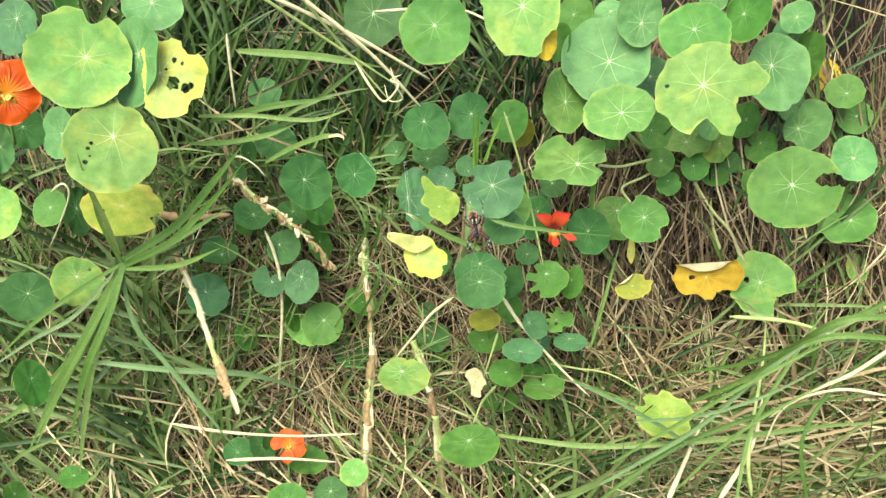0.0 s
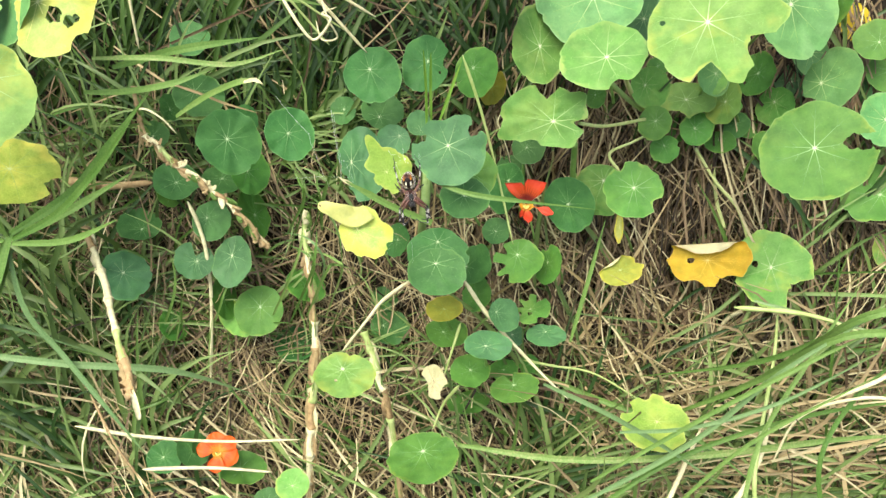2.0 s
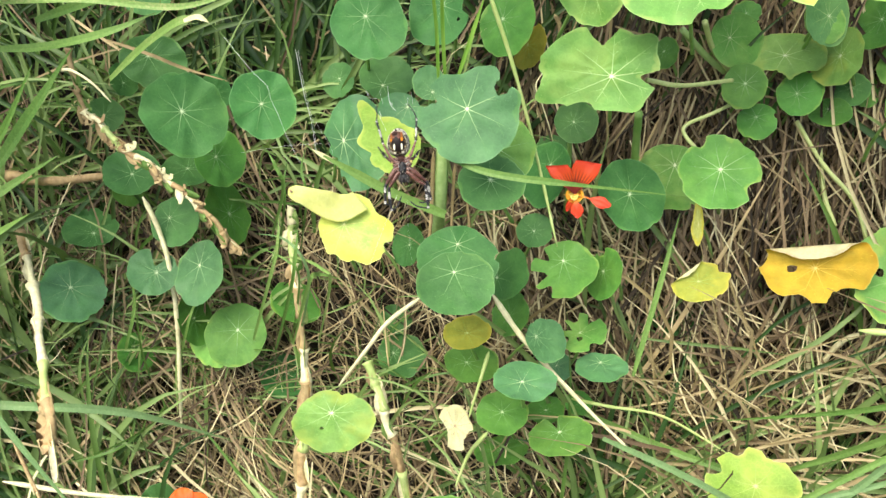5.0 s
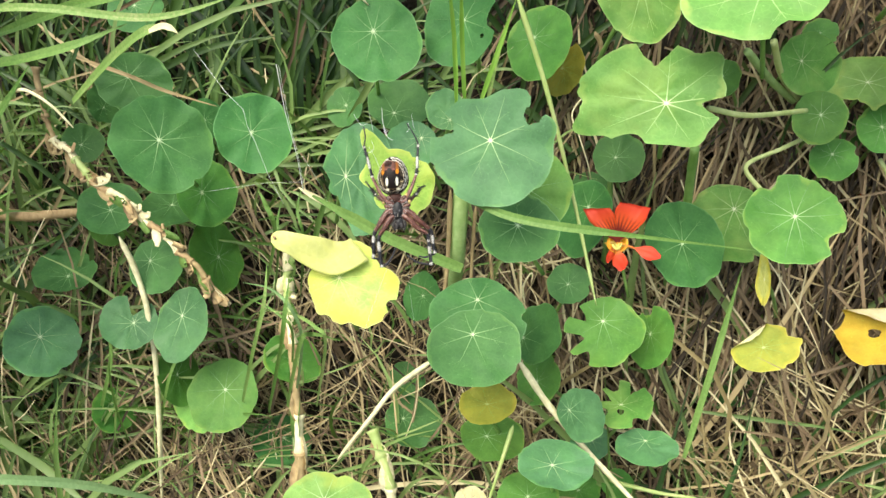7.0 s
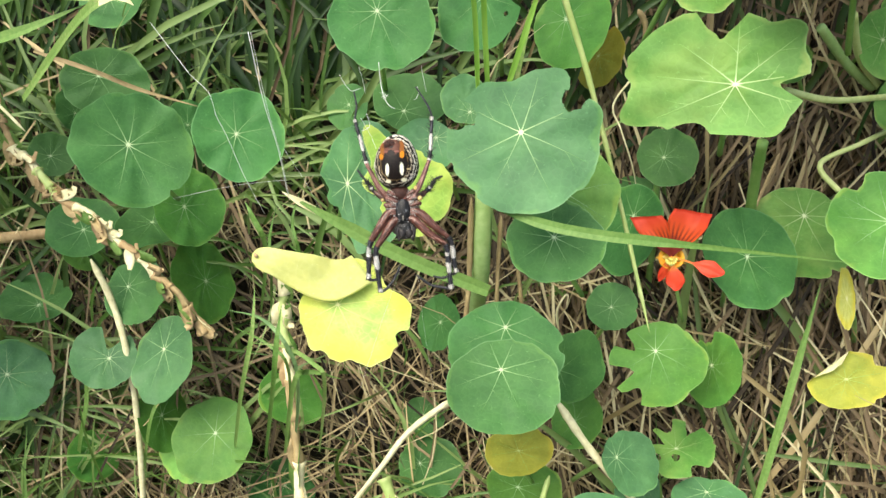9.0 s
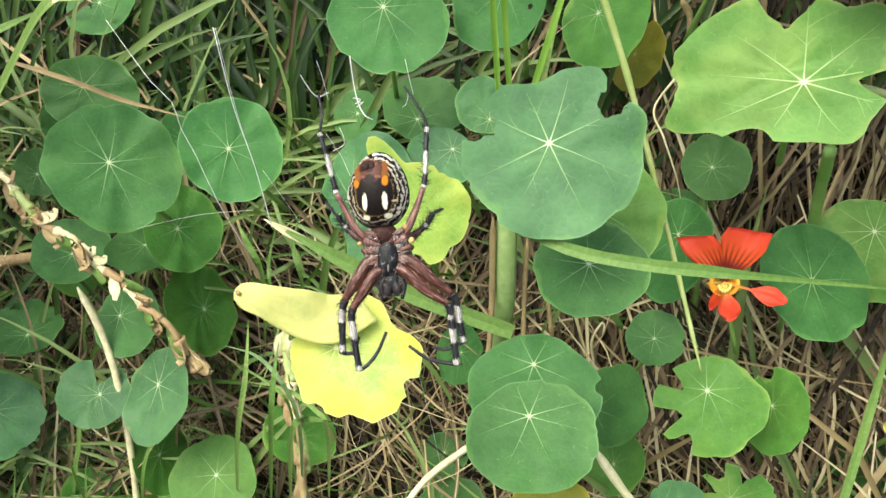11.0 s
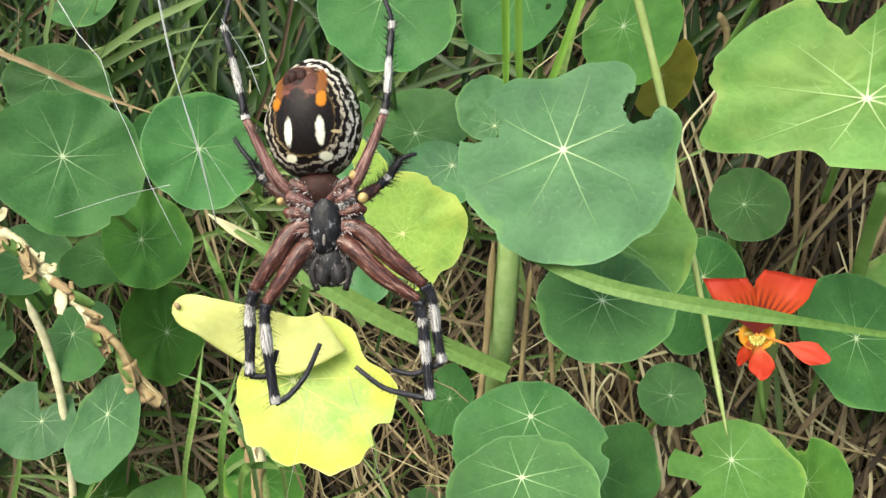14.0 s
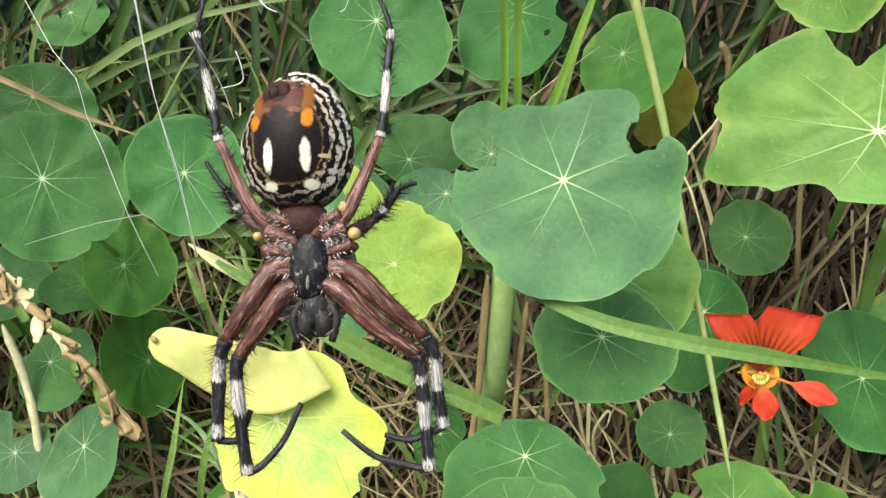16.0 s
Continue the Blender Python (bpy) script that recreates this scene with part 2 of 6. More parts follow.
# ---- making meshes ----
def part(name, bm, material, parent=None, label="", smooth=True):
    me = bpy.data.meshes.new(name)
    bm.to_mesh(me)
    bm.free()
    for mat in (material if isinstance(material, (list, tuple)) else [material]):
        me.materials.append(mat)
    if smooth:
        me.polygons.foreach_set("use_smooth", [True] * len(me.polygons))
    ob = new(name, me)
    ob.parent = parent
    if label:
        ob["label"] = label
    return ob


def spline(pts, n):
    """n + 1 places and widths on a smooth line through a few points."""
    p = [np.array(q, float) for q in pts]
    if len(p) == 2:
        return [p[0] + (p[1] - p[0]) * i / n for i in range(n + 1)]
    p = [2 * p[0] - p[1]] + p + [2 * p[-1] - p[-2]]
    out = []
    for i in range(n + 1):
        u = i / n * (len(p) - 3)
        k = min(int(u), len(p) - 4)
        f = u - k
        a, b, c, d = p[k:k + 4]
        out.append(0.5 * (2 * b + (c - a) * f + (2 * a - 5 * b + 4 * c - d) * f * f + (3 * b - a - 3 * c + d) * f ** 3))
    return out


def tube(bm, line, radius, sides=6, cap=True, mat=0):
    """A round tube along the places of line; radius(f) at the fraction f."""
    rings, last = [], None
    for i, p in enumerate(line):
        p = Vector(p[:3])
        a, b = Vector(line[max(i - 1, 0)][:3]), Vector(line[min(i + 1, len(line) - 1)][:3])
        way = (b - a).normalized() if (b - a).length > 1e-9 else Vector((0, 0, 1))
        side = way.orthogonal().normalized() if last is None else (last - way * last.dot(way)).normalized()
        last = side
        up = way.cross(side)
        r = radius(i / (len(line) - 1))
        rings.append([bm.verts.new(p + (side * math.cos(k * 2 * math.pi / sides) + up * math.sin(k * 2 * math.pi / sides)) * r) for k in range(sides)])
    for a, b in zip(rings, rings[1:]):
        for k in range(sides):
            f = bm.faces.new((a[k], a[(k + 1) % sides], b[(k + 1) % sides], b[k]))
            f.material_index = mat
    if cap:
        for ring in (rings[0][::-1], rings[-1]):
            bm.faces.new(ring).material_index = mat
    return rings


def angle_gap(a, b):
    return abs((a - b + math.pi) % (2 * math.pi) - math.pi)


def leaf_mesh(r, seed, bites, holes, off, fold, wide, high, cup, swell):
    """A round, shallowly lobed blade with an upper and a lower skin; bites: (degrees, depth, half width in degrees), swell: soft bulges or hollows, the same with a gain, holes: (x, y, radius) in radii."""
    rnd = random.Random(seed)
    RINGS, ROUND = (26, 170) if holes else (11, 90)
    lobes, ph = rnd.choice((8, 9, 9, 10)), rnd.random() * 6.28
    wob = [(rnd.uniform(0.004, 0.018), k, rnd.random() * 6.28) for k in (2, 3, 4, 5)]
    nicks = [(rnd.random() * 6.28, rnd.uniform(0.02, 0.07), rnd.uniform(0.05, 0.13)) for _ in range(rnd.choice((0, 1, 2, 3, 4)))]
    ripple = [(rnd.uniform(0.008, 0.028), k, rnd.random() * 6.28) for k in (3, 4, 7)]
    tw = rnd.uniform(-0.06, 0.06)

    def outline(a):
        corner = abs(math.sin(lobes * (a + math.pi / 2) / 2))
        q = 0.985 + 0.034 * (corner - 0.62) + sum(w * math.cos(k * a + p) for w, k, p in wob) + 0.016 * noise.noise((a * 6, seed, 0)) + 0.008 * noise.noise((a * 17, seed, 6))
        for mid, depth, half in nicks:
            q -= depth * max(0.0, 1 - (angle_gap(a, mid) / half) ** 2)
        for deg, gain, half in swell:
            d = angle_gap(a, radians(deg)) / radians(half)
            if d < 1:
                q *= 1 + gain * math.cos(d * math.pi / 2) ** 2
        for deg, depth, half in bites:
            d = angle_gap(a, radians(deg)) / radians(half)
            if d < 1:
                q *= 1 - depth * math.sqrt(math.cos(d * math.pi / 2)) * (1 + 0.25 * noise.noise((a * 7, seed, 3)))
        return max(q, 0.08)

    def place(x, y, lift=0.0):
        flip = 1.0
        d = math.hypot(x - off[0], y - off[1])
        ang = math.atan2(y, x)
        e = min(1.2, math.hypot(x, y))
        z = cup * d * d + sum(w * math.cos(k * ang + p) for w, k, p in ripple) * e ** 3 + tw * x * y
        z += 0.012 * math.cos(lobes * ang + ph) * e + 0.02 * noise.noise((x * 2.3, y * 2.3, seed))
        if fold:
            deg, at, turn = fold
            c, s = math.cos(radians(deg)), math.sin(radians(deg))
            h = x * c + y * s - at
            if h > 0:
                k, soft = radians(turn), 0.16
                arc = min(h / soft, k)
                flip = math.cos(arc)
                rest = max(h - soft * k, 0)
                nh = soft * math.sin(arc) + rest * math.cos(k)
                nz = soft * (1 - math.cos(arc)) + rest * math.sin(k)
                x, y, z = x + (nh - h) * c, y + (nh - h) * s, z * math.cos(arc) + nz
        return Vector((x * r * wide, y * r * high, z * r + lift * flip))

    bm = bmesh.new()
    rim = bm.verts.layers.float.new("rim")
    shape = [outline(k * 2 * math.pi / ROUND) for k in range(ROUND)]

    def gone(i, k):
        f = ((i + 0.5) / RINGS) ** 0.85
        a = (k + 0.5) * 2 * math.pi / ROUND
        q = f * (shape[k] + shape[(k + 1) % ROUND]) / 2
        x, y = math.cos(a) * q, math.sin(a) * q
        return any(math.hypot(x - hx, y - hy) < torn(x, y, hr) for hx, hy, hr in holes)

    def torn(x, y, hr):
        return hr * (1 + 0.3 * noise.noise((x * 9, y * 9, seed)) + 0.12 * noise.noise((x * 30, y * 30, seed)))

    def spot(i, k):
        """The place of a corner of the blade; corners beside a hole lie on its border."""
        f = (i / RINGS) ** 0.85
        a = k * 2 * math.pi / ROUND
        x, y = math.cos(a) * f * shape[k], math.sin(a) * f * shape[k]
        if holes and 0 < i < RINGS:
            sides = [gone(ii, kk % ROUND) for ii in (i - 1, i) for kk in (k - 1, k)]
            if any(sides) and not all(sides):
                hx, hy, hr = min(holes, key=lambda h: abs(math.hypot(x - h[0], y - h[1]) - h[2]))
                d = math.hypot(x - hx, y - hy)
                if d > 1e-6:
                    g = torn(x, y, hr) / d
                    x, y = hx + (x - hx) * g, hy + (y - hy) * g
        return x, y
    skins = []
    for lift in (0.0, -0.00022):
        grid = []
        for i in range(RINGS + 1):
            f = (i / RINGS) ** 0.85
            row = []
            for k in range(ROUND if i else 1):
                v = bm.verts.new(place(*spot(i, k), lift))
                v[rim] = f
                row.append(v)
            grid.append(row)
        skins.append(grid)

    for skin, grid in enumerate(skins):
        for i in range(RINGS):
            for k in range(ROUND):
                if gone(i, k):
                    continue
                j = (k + 1) % ROUND
                vs = [grid[0][0], grid[1][k], grid[1][j]] if i == 0 else [grid[i][k], grid[i + 1][k], grid[i + 1][j], grid[i][j]]
                face = bm.faces.new(vs[::-1] if skin else vs)
                face.material_index = skin
    for k in range(ROUND):
        j = (k + 1) % ROUND
        if not gone(RINGS - 1, k):
            wall = [bm.verts.new(v.co) for v in (skins[0][-1][k], skins[1][-1][k], skins[1][-1][j], skins[0][-1][j])]
            for v in wall:
                v[rim] = 1.0
            bm.faces.new(wall).material_index = 0
    # veins: tapered ridges from the stalk's point
    veins = []

    def ridge(vb, x0, y0, a, length, w0, bend, far=0.0):
        along = vb.verts.layers.float.get("along") or vb.verts.layers.float.new("along")
        pts = []
        n = 9
        for i in range(n + 1):
            f = i / n
            aa = a + bend * f
            x, y = x0 + math.cos(aa) * length * f, y0 + math.sin(aa) * length * f
            ang = math.atan2(y, x) % (2 * math.pi)
            if math.hypot(x, y) > 0.97 * shape[int(ang / (2 * math.pi) * ROUND) % ROUND] or any(math.hypot(x - hx, y - hy) < hr * 1.2 for hx, hy, hr in holes):
                break
            pts.append(place(x, y, 0.00012))
        if len(pts) > 2:
            for i in range(len(pts) - 1):
                p, q = pts[i], pts[i + 1]
                side = (q - p).cross(Vector((0, 0, 1))).normalized()
                w1, w2 = w0 * r * (1 - 0.62 * i / n), w0 * r * (1 - 0.62 * (i + 1) / n)
                top = Vector((0, 0, w0 * r * 0.2))
                a4 = [vb.verts.new(v) for v in (p - side * w1, p + top, p + side * w1, q - side * w2, q + top * 0.9, q + side * w2)]
                for v, up in zip(a4, (i, i, i, i + 1, i + 1, i + 1)):
                    v[along] = far + (1 - far) * up / n
                vb.faces.new((a4[0], a4[3], a4[4], a4[1]))
                vb.faces.new((a4[1], a4[4], a4[5], a4[2]))
        return pts

    for k in range(lobes):
        a = -math.pi / 2 + (k + 0.5) * 2 * math.pi / lobes + rnd.uniform(-0.08, 0.08)
        reach = rnd.uniform(0.74, 0.97) + 0.25 * (math.cos(a) * -off[0] + math.sin(a) * -off[1])
        bend = rnd.uniform(-0.1, 0.1)
        vb = bmesh.new()
        ridge(vb, off[0], off[1], a, reach, rnd.uniform(0.0060, 0.0088), bend)
        for s in (-1, 1, -1, 1)[:rnd.choice((1, 2, 3))]:
            f = rnd.uniform(0.35, 0.72)
            ridge(vb, off[0] + math.cos(a + bend * f) * reach * f, off[1] + math.sin(a + bend * f) * reach * f, a + s * rnd.uniform(0.35, 0.75), rnd.uniform(0.16, 0.34), 0.0034, s * 0.15, f)
        veins.append(vb)
    vb = veins[0]
    disc = [vb.verts.new(place(off[0] + math.cos(k) * 0.034, off[1] + math.sin(k) * 0.034) + Vector((0, 0, 0.0003))) for k in np.arange(8) * math.pi / 4]
    vb.faces.new(disc)
    return bm, veins, place(*off)


COUNT = [0]
TEXT = {}


def leaf(x, y, z, rx, ry, rz, r, skin="deep", ox=0.0, oy=0.05, bites=(), holes=(), fold=None, stalk=0.05, cup=0.06, label="", wide=1.0, high=1.0, swell=()):
    """One round leaf: blade, veins and the stalk that carries it from behind."""
    COUNT[0] += 1
    seed = COUNT[0]
    top, under, vein, words = TEXT[skin]
    thing = tagged(new("nasturtium_leaf"), label or words, "leaf", "nasturtium leaves")
    thing.matrix_world = pose(x, y, z, rx, ry, rz)
    bm, veins, root = leaf_mesh(r, seed, bites, holes, (ox, oy), fold, wide, high, cup, swell)
    part("blade", bm, [top, under], thing)
    for vb in veins:
        if vb.faces:
            part("vein", vb, vein, thing, "", False)
    if stalk:
        rnd = random.Random(seed + 500)
        back = thing.matrix_world.to_3x3().inverted() @ Vector((rnd.uniform(-0.35, 0.35), 0.75, -1.0)).normalized()
        p0 = root - Vector((0, 0, 0.0005))
        p1 = p0 + Vector((0, 0, -0.22 * stalk)) + back * stalk * 0.15
        p2 = p0 + Vector((0, 0, -0.35 * stalk)) + back * stalk * 0.5
        p3 = p0 + Vector((0, 0, -0.4 * stalk)) + back * stalk
        sb = bmesh.new()
        tube(sb, spline([p0, p1, p2, p3], 10), lambda f: 0.0010 + 0.0004 * f, 6)
        part("stalk", sb, PETIOLE, thing)
    return thing


TEXT.update(
    deep=(DEEP, UNDER, VEIN_DIM, "round deep green nasturtium leaf with pale radiating veins"),
    mint=(MINT, UNDER, VEIN_PALE, "broad grey-green nasturtium leaf with pale veins"),
    blue=(BLUE, UNDER, VEIN, "round blue-green nasturtium leaf with pale veins"),
    mid=(MID, UNDER, VEIN_DIM, "round fresh green nasturtium leaf"),
    pale=(PALE, UNDER, VEIN_PALE, "broad pale green nasturtium leaf with yellowing rim"),
    lime=(LIME, UNDER, VEIN_PALE, "lime-coloured ageing nasturtium leaf with worn rim"),
    yellow=(YELLOW, CREAM, VEIN_YELLOW, "bright yellow withering nasturtium leaf"),
    sallow=(SALLOW, CREAM, VEIN_YELLOW, "pale yellow withering nasturtium leaf with a green middle"),
    sulphur=(SULPHUR, CREAM, VEIN_FAINT, "yellow-green ageing nasturtium leaf with a wavy rim"),
    withering=(WITHERING, CREAM, VEIN_FAINT, "yellowing nasturtium leaf with a green middle and small holes"),
    fresh=(MID, UNDER, VEIN, "fresh green nasturtium leaf with pale veins"),
    amber=(AMBER, CREAM, VEIN_AMBER, "amber withered nasturtium leaf with a folded edge"),
    cream=(CREAM, CREAM, STRAW_NODE, "shrivelled cream and brown nasturtium leaf"),
    olive=(OLIVE, CREAM, VEIN_FAINT, "small olive-yellow withering nasturtium leaf"),
)


def ribbon(bm, line, width, facing, crease=0.35):
    """A blade of grass: a creased ribbon; width(f) its half width."""
    rows = []
    n = len(line) - 1
    for i, p in enumerate(line):
        p = Vector(p[:3])
        way = Vector(line[min(i + 1, n)][:3]) - Vector(line[max(i - 1, 0)][:3])
        side = way.cross(facing)
        side = side.normalized() if side.length > 1e-9 else Vector((1, 0, 0))
        nrm = side.cross(way).normalized()
        w = width(i / n)
        rows.append([bm.verts.new(v) for v in (p - side * w, p - nrm * w * crease, p + side * w, p - nrm * (w * crease + 0.0003))])
    for a, b in zip(rows, rows[1:]):
        for j, k in ((0, 1), (1, 2), (2, 3), (3, 0)):
            bm.faces.new((a[j], a[k], b[k], b[j]))


TOWARDS = Vector((0.05, -0.85, 0.52))


def grass_blade(pts, w, material=BLADE, tip=0.08, root=0.6, label="", turn=0.0):
    """One long blade through a few places, w metres wide."""
    bm = bmesh.new()
    face = Vector((TOWARDS.x + turn, TOWARDS.y, TOWARDS.z))
    ribbon(bm, spline(pts, 18), lambda f: 0.5 * w * min(1.0, root + f * 2.2, tip + (1 - f) * 2.6) * 0.85, face, 0.22)
    return tagged(part("long_grass", bm, material, None, "", False), label or "long green grass leaf with a central crease", "grass", "single long grasses")


def dry_stem(pts, w, material=STRAW_LIGHT, nodes=0, taper=0.5, label="", name="dry_stem"):
    """A dead stem, a round tube with swollen joints and torn sheaths."""
    rnd = random.Random(len(bpy.data.objects))
    thing = tagged(new(name), label or "thin bleached dry stem hanging in the grass", "stem", "dry stems")
    line = spline(pts, 60)
    ks = [(k + 0.5) / nodes for k in range(nodes)]

    def rad(f):
        q = (0.36 if nodes else 0.5) * w * (1 - (1 - taper) * f) * (1 + 0.2 * noise.noise((f * 14, w * 900, 0)))
        return q * min(1.0, 0.25 + f * 9, 0.3 + (1 - f) * 9)
    if nodes:
        # one tapered length from joint to joint, each slipped into the next
        cuts = [0] + [int((k + rnd.uniform(0.8, 1.2)) * 60 / (nodes + 1)) for k in range(nodes)] + [60]
        for a, c in zip(cuts, cuts[1:]):
            if c - a < 2:
                continue
            bm = bmesh.new()
            jog = Vector((rnd.uniform(-0.12, 0.12), 0, rnd.uniform(-0.12, 0.12))) * w
            seg = [Vector(p[:3]) + jog * (1 - abs(2 * i / (c - a) - 1)) for i, p in enumerate(line[a:c + 1])]
            flare = rnd.uniform(0.2, 0.6)
            tube(bm, seg, lambda f: rad((a + f * (c - a)) / 60) * (0.82 + flare * f * f + 0.10 * noise.noise((f * 5, a, 3))), 9)
            part("length", bm, rnd.choice((STRAW_LIGHT, material, material, PETIOLE_PALE)), thing)
    else:
        bm = bmesh.new()
        tube(bm, line, rad, 8)
        part("length", bm, material, thing)
    for k in ks:
        i = int(k * 60)
        p, q = Vector(line[i][:3]), Vector(line[min(i + 7, 60)][:3])
        for s in (-1, 1, -0.5):
            sb = bmesh.new()
            sideways = (q - p).cross(TOWARDS).normalized() * s
            ribbon(sb, spline([p, p.lerp(q, 0.5) + sideways * w * 0.28 + TOWARDS * w * 0.25, q + sideways * w * rnd.uniform(0.25, 0.75) + TOWARDS * w * rnd.uniform(0.1, 0.5)], 6), lambda f: 0.26 * w * (1 - 0.75 * f), TOWARDS, 0.8)
            part("sheath", sb, STRAW_NODE if s < -0.7 else STRAW_LIGHT, thing, "torn papery sheath")
    return thing


def husked_stalk(pts, w, nodes, seed, label, flare=1.0):
    """A dead grass stalk: pale lengths between swollen joints, each joint in a torn, curling husk."""
    rnd = random.Random(seed)
    thing = tagged(new("grass_stalk"), label, "stem", "dry stems")
    n = nodes * 8
    line = [Vector(p[:3]) for p in spline(pts, n)]
    for k in range(nodes):
        a, c = k * 8, k * 8 + 8
        bm = bmesh.new()
        jog = Vector((rnd.uniform(-0.2, 0.2), 0, rnd.uniform(-0.2, 0.2))) * w
        seg = [p + jog * math.sin(i / 8 * math.pi) for i, p in enumerate(line[a:c + 1])]
        fat = rnd.uniform(0.30, 0.44) * w
        tube(bm, seg, lambda f: fat * (0.8 + 0.45 * (2 * f - 1) ** 4 + 0.22 * noise.noise((f * 5, k, seed))), 9)
        part("length", bm, rnd.choice((STRAW_LIGHT, STRAW_TAN, PETIOLE_PALE, STRAW_NODE)), thing)
        way = (line[c] - line[a]).normalized()
        over = way.cross(TOWARDS).normalized()
        for q in range(rnd.choice((1, 2, 2, 3))):
            at = line[a + rnd.choice((0, 2, 4))]
            s = rnd.choice((-1, 1))
            long = rnd.uniform(0.6, 1.3) * (line[c] - line[a]).length
            bend = rnd.uniform(0.15, 0.9) * flare
            end = at + way * long + over * s * w * bend + TOWARDS * w * rnd.uniform(0.0, 0.6) * flare
            mid = at + way * long * 0.5 + over * s * w * 0.25 + TOWARDS * w * 0.38
            curl = end + over * s * w * rnd.uniform(-0.3, 0.7) * flare + way * w * rnd.uniform(-0.5, 0.4)
            hb = bmesh.new()
            half = rnd.uniform(0.22, 0.42) * w
            ribbon(hb, spline([at, mid, end, curl], 9), lambda f: half * (0.5 + 1.1 * math.sin(min(1.0, f * 1.1) * 2.6)) * (1 - 0.5 * f) * (1 + 0.3 * noise.noise((f * 6, q, seed + k))), TOWARDS + over * rnd.uniform(-0.7, 0.7), 0.7)
            part("husk", hb, rnd.choice((STRAW_LIGHT, STRAW_TAN, STRAW_NODE, BLADE, STRAW_TAN)), thing, "torn papery husk")
    return thing


def green_stem(pts, w, material=PETIOLE, label="fleshy green trailing stem of the nasturtium"):
    bm = bmesh.new()
    tube(bm, spline(pts, 20), lambda f: 0.5 * w * (1 + 0.1 * noise.noise((f * 9, w * 700, 1))), 8)
    return tagged(part("stem", bm, material), label, "stem", "trailing stems")


# ---- the bank ----
def bank_y(z):
    """How far back the face of the bank lies at the height z."""
    return 0.845 + 0.36 * (z - 0.9)


def ground_sheet():
    xs = [-80, -20, -6, -2.5, -1.4] + [round(-1.0 + 0.03 * i, 3) for i in range(71)] + [1.5, 2.6, 6, 20, 80]
    prof = [(-80, 0), (-20, 0), (-5, 0), (-1, 0), (0.1, 0), (0.42, 0.02)]
    prof += [(bank_y(z), z) for z in [0.1 + 0.03 * i for i in range(51)]]
    prof += [(1.2, 1.68), (1.6, 1.74), (3, 1.8), (8, 1.9), (30, 2.0), (90, 2.0)]
    bm = bmesh.new()
    rows = []
    for y, z in prof:
        row = []
        for x in xs:
            d = 0.075 + 0.014 * noise.noise((x * 6, z * 6, 2)) + 0.006 * noise.noise((x * 21, z * 21, 5)) if abs(x) < 1.3 and 0.1 < z < 1.65 else 0
            row.append(bm.verts.new((x, y + d, z)))
        rows.append(row)
    for a, b in zip(rows, rows[1:]):
        for k in range(len(xs) - 1):
            bm.faces.new((a[k], a[k + 1], b[k + 1], b[k]))
    return tagged(part("ground", bm, soil), "dark earth of a steep grassy bank", "ground", "", "structure")


ground_sheet()


def field(name, label, material, count, seed, where, make, category):
    """Joined uncountable blades: make(rnd, x, z) gives a line of five places, a half width and a flat or round section."""
    rnd = random.Random(seed)
    verts, faces = [], []
    for _ in range(count):
        x, z = where(rnd)
        line, w = make(rnd, x, z)
        n = len(line) - 1
        base = len(verts)
        turn = Vector((rnd.uniform(-0.7, 0.7), -0.85, rnd.uniform(-0.1, 0.9)))
        for i, p in enumerate(line):
            way = line[min(i + 1, n)] - line[max(i - 1, 0)]
            side = way.cross(turn)
            side = side.normalized() if side.length > 1e-9 else Vector((1, 0, 0))
            nrm = side.cross(way).normalized()
            f = i / n
            q = w * min(1.0, 0.6 + f * 2, 0.06 + (1 - f) * 2.2)
            verts += [p - side * q, p - nrm * q * 0.5, p + side * q]
            if i:
                a, b = base + 3 * (i - 1), base + 3 * i
                faces += [(a, a + 1, b + 1, b), (a + 1, a + 2, b + 2, b + 1)]
    me = bpy.data.meshes.new(name)
    me.from_pydata([tuple(v) for v in verts], [], faces)
    me.materials.append(material)
    me.polygons.foreach_set("use_smooth", [True] * len(faces))
    return tagged(new(name, me), label, category, "", "stuff")


def tufts(where, number, spread, seed):
    """Roots gathered in tufts, with bare gaps between them."""
    rnd = random.Random(seed)
    centres = [where(rnd) for _ in range(number)]

    def pick(r):
        x, z = r.choice(centres)
        return x + r.gauss(0, spread), z + r.gauss(0, spread)
    return pick


def blade_maker(lo, hi, w_lo, w_hi, mean, spread, out_lo, out_hi, droop, wind=0.25):
    """Blades that leave the bank at an angle in its face (degrees from the upright, to the right) and bow outwards, then droop."""
    def make(rnd, x, z):
        length, w = rnd.uniform(lo, hi), rnd.uniform(w_lo, w_hi)
        a = radians(rnd.gauss(mean(x, z) if callable(mean) else mean, spread))
        out = rnd.uniform(out_lo, out_hi)
        p = Vector((x, bank_y(z) - rnd.uniform(-0.06, 0.03), z))
        line, dz = [p], 0
        way = Vector((math.sin(a), 0.30 * math.cos(a) - out, math.cos(a))).normalized()
        curl = rnd.uniform(-1, 1) * wind
        for i in range(6):
            way = (way + Vector((curl, 0.06, -droop * rnd.uniform(0.5, 1.4) * (i + 1) / 6))).normalized()
            p = p + way * length / 6
            y_in = bank_y(p.z) + 0.05
            if p.y > y_in:
                p = Vector((p.x, y_in, p.z))
            line.append(p)
        return line, w
    return make


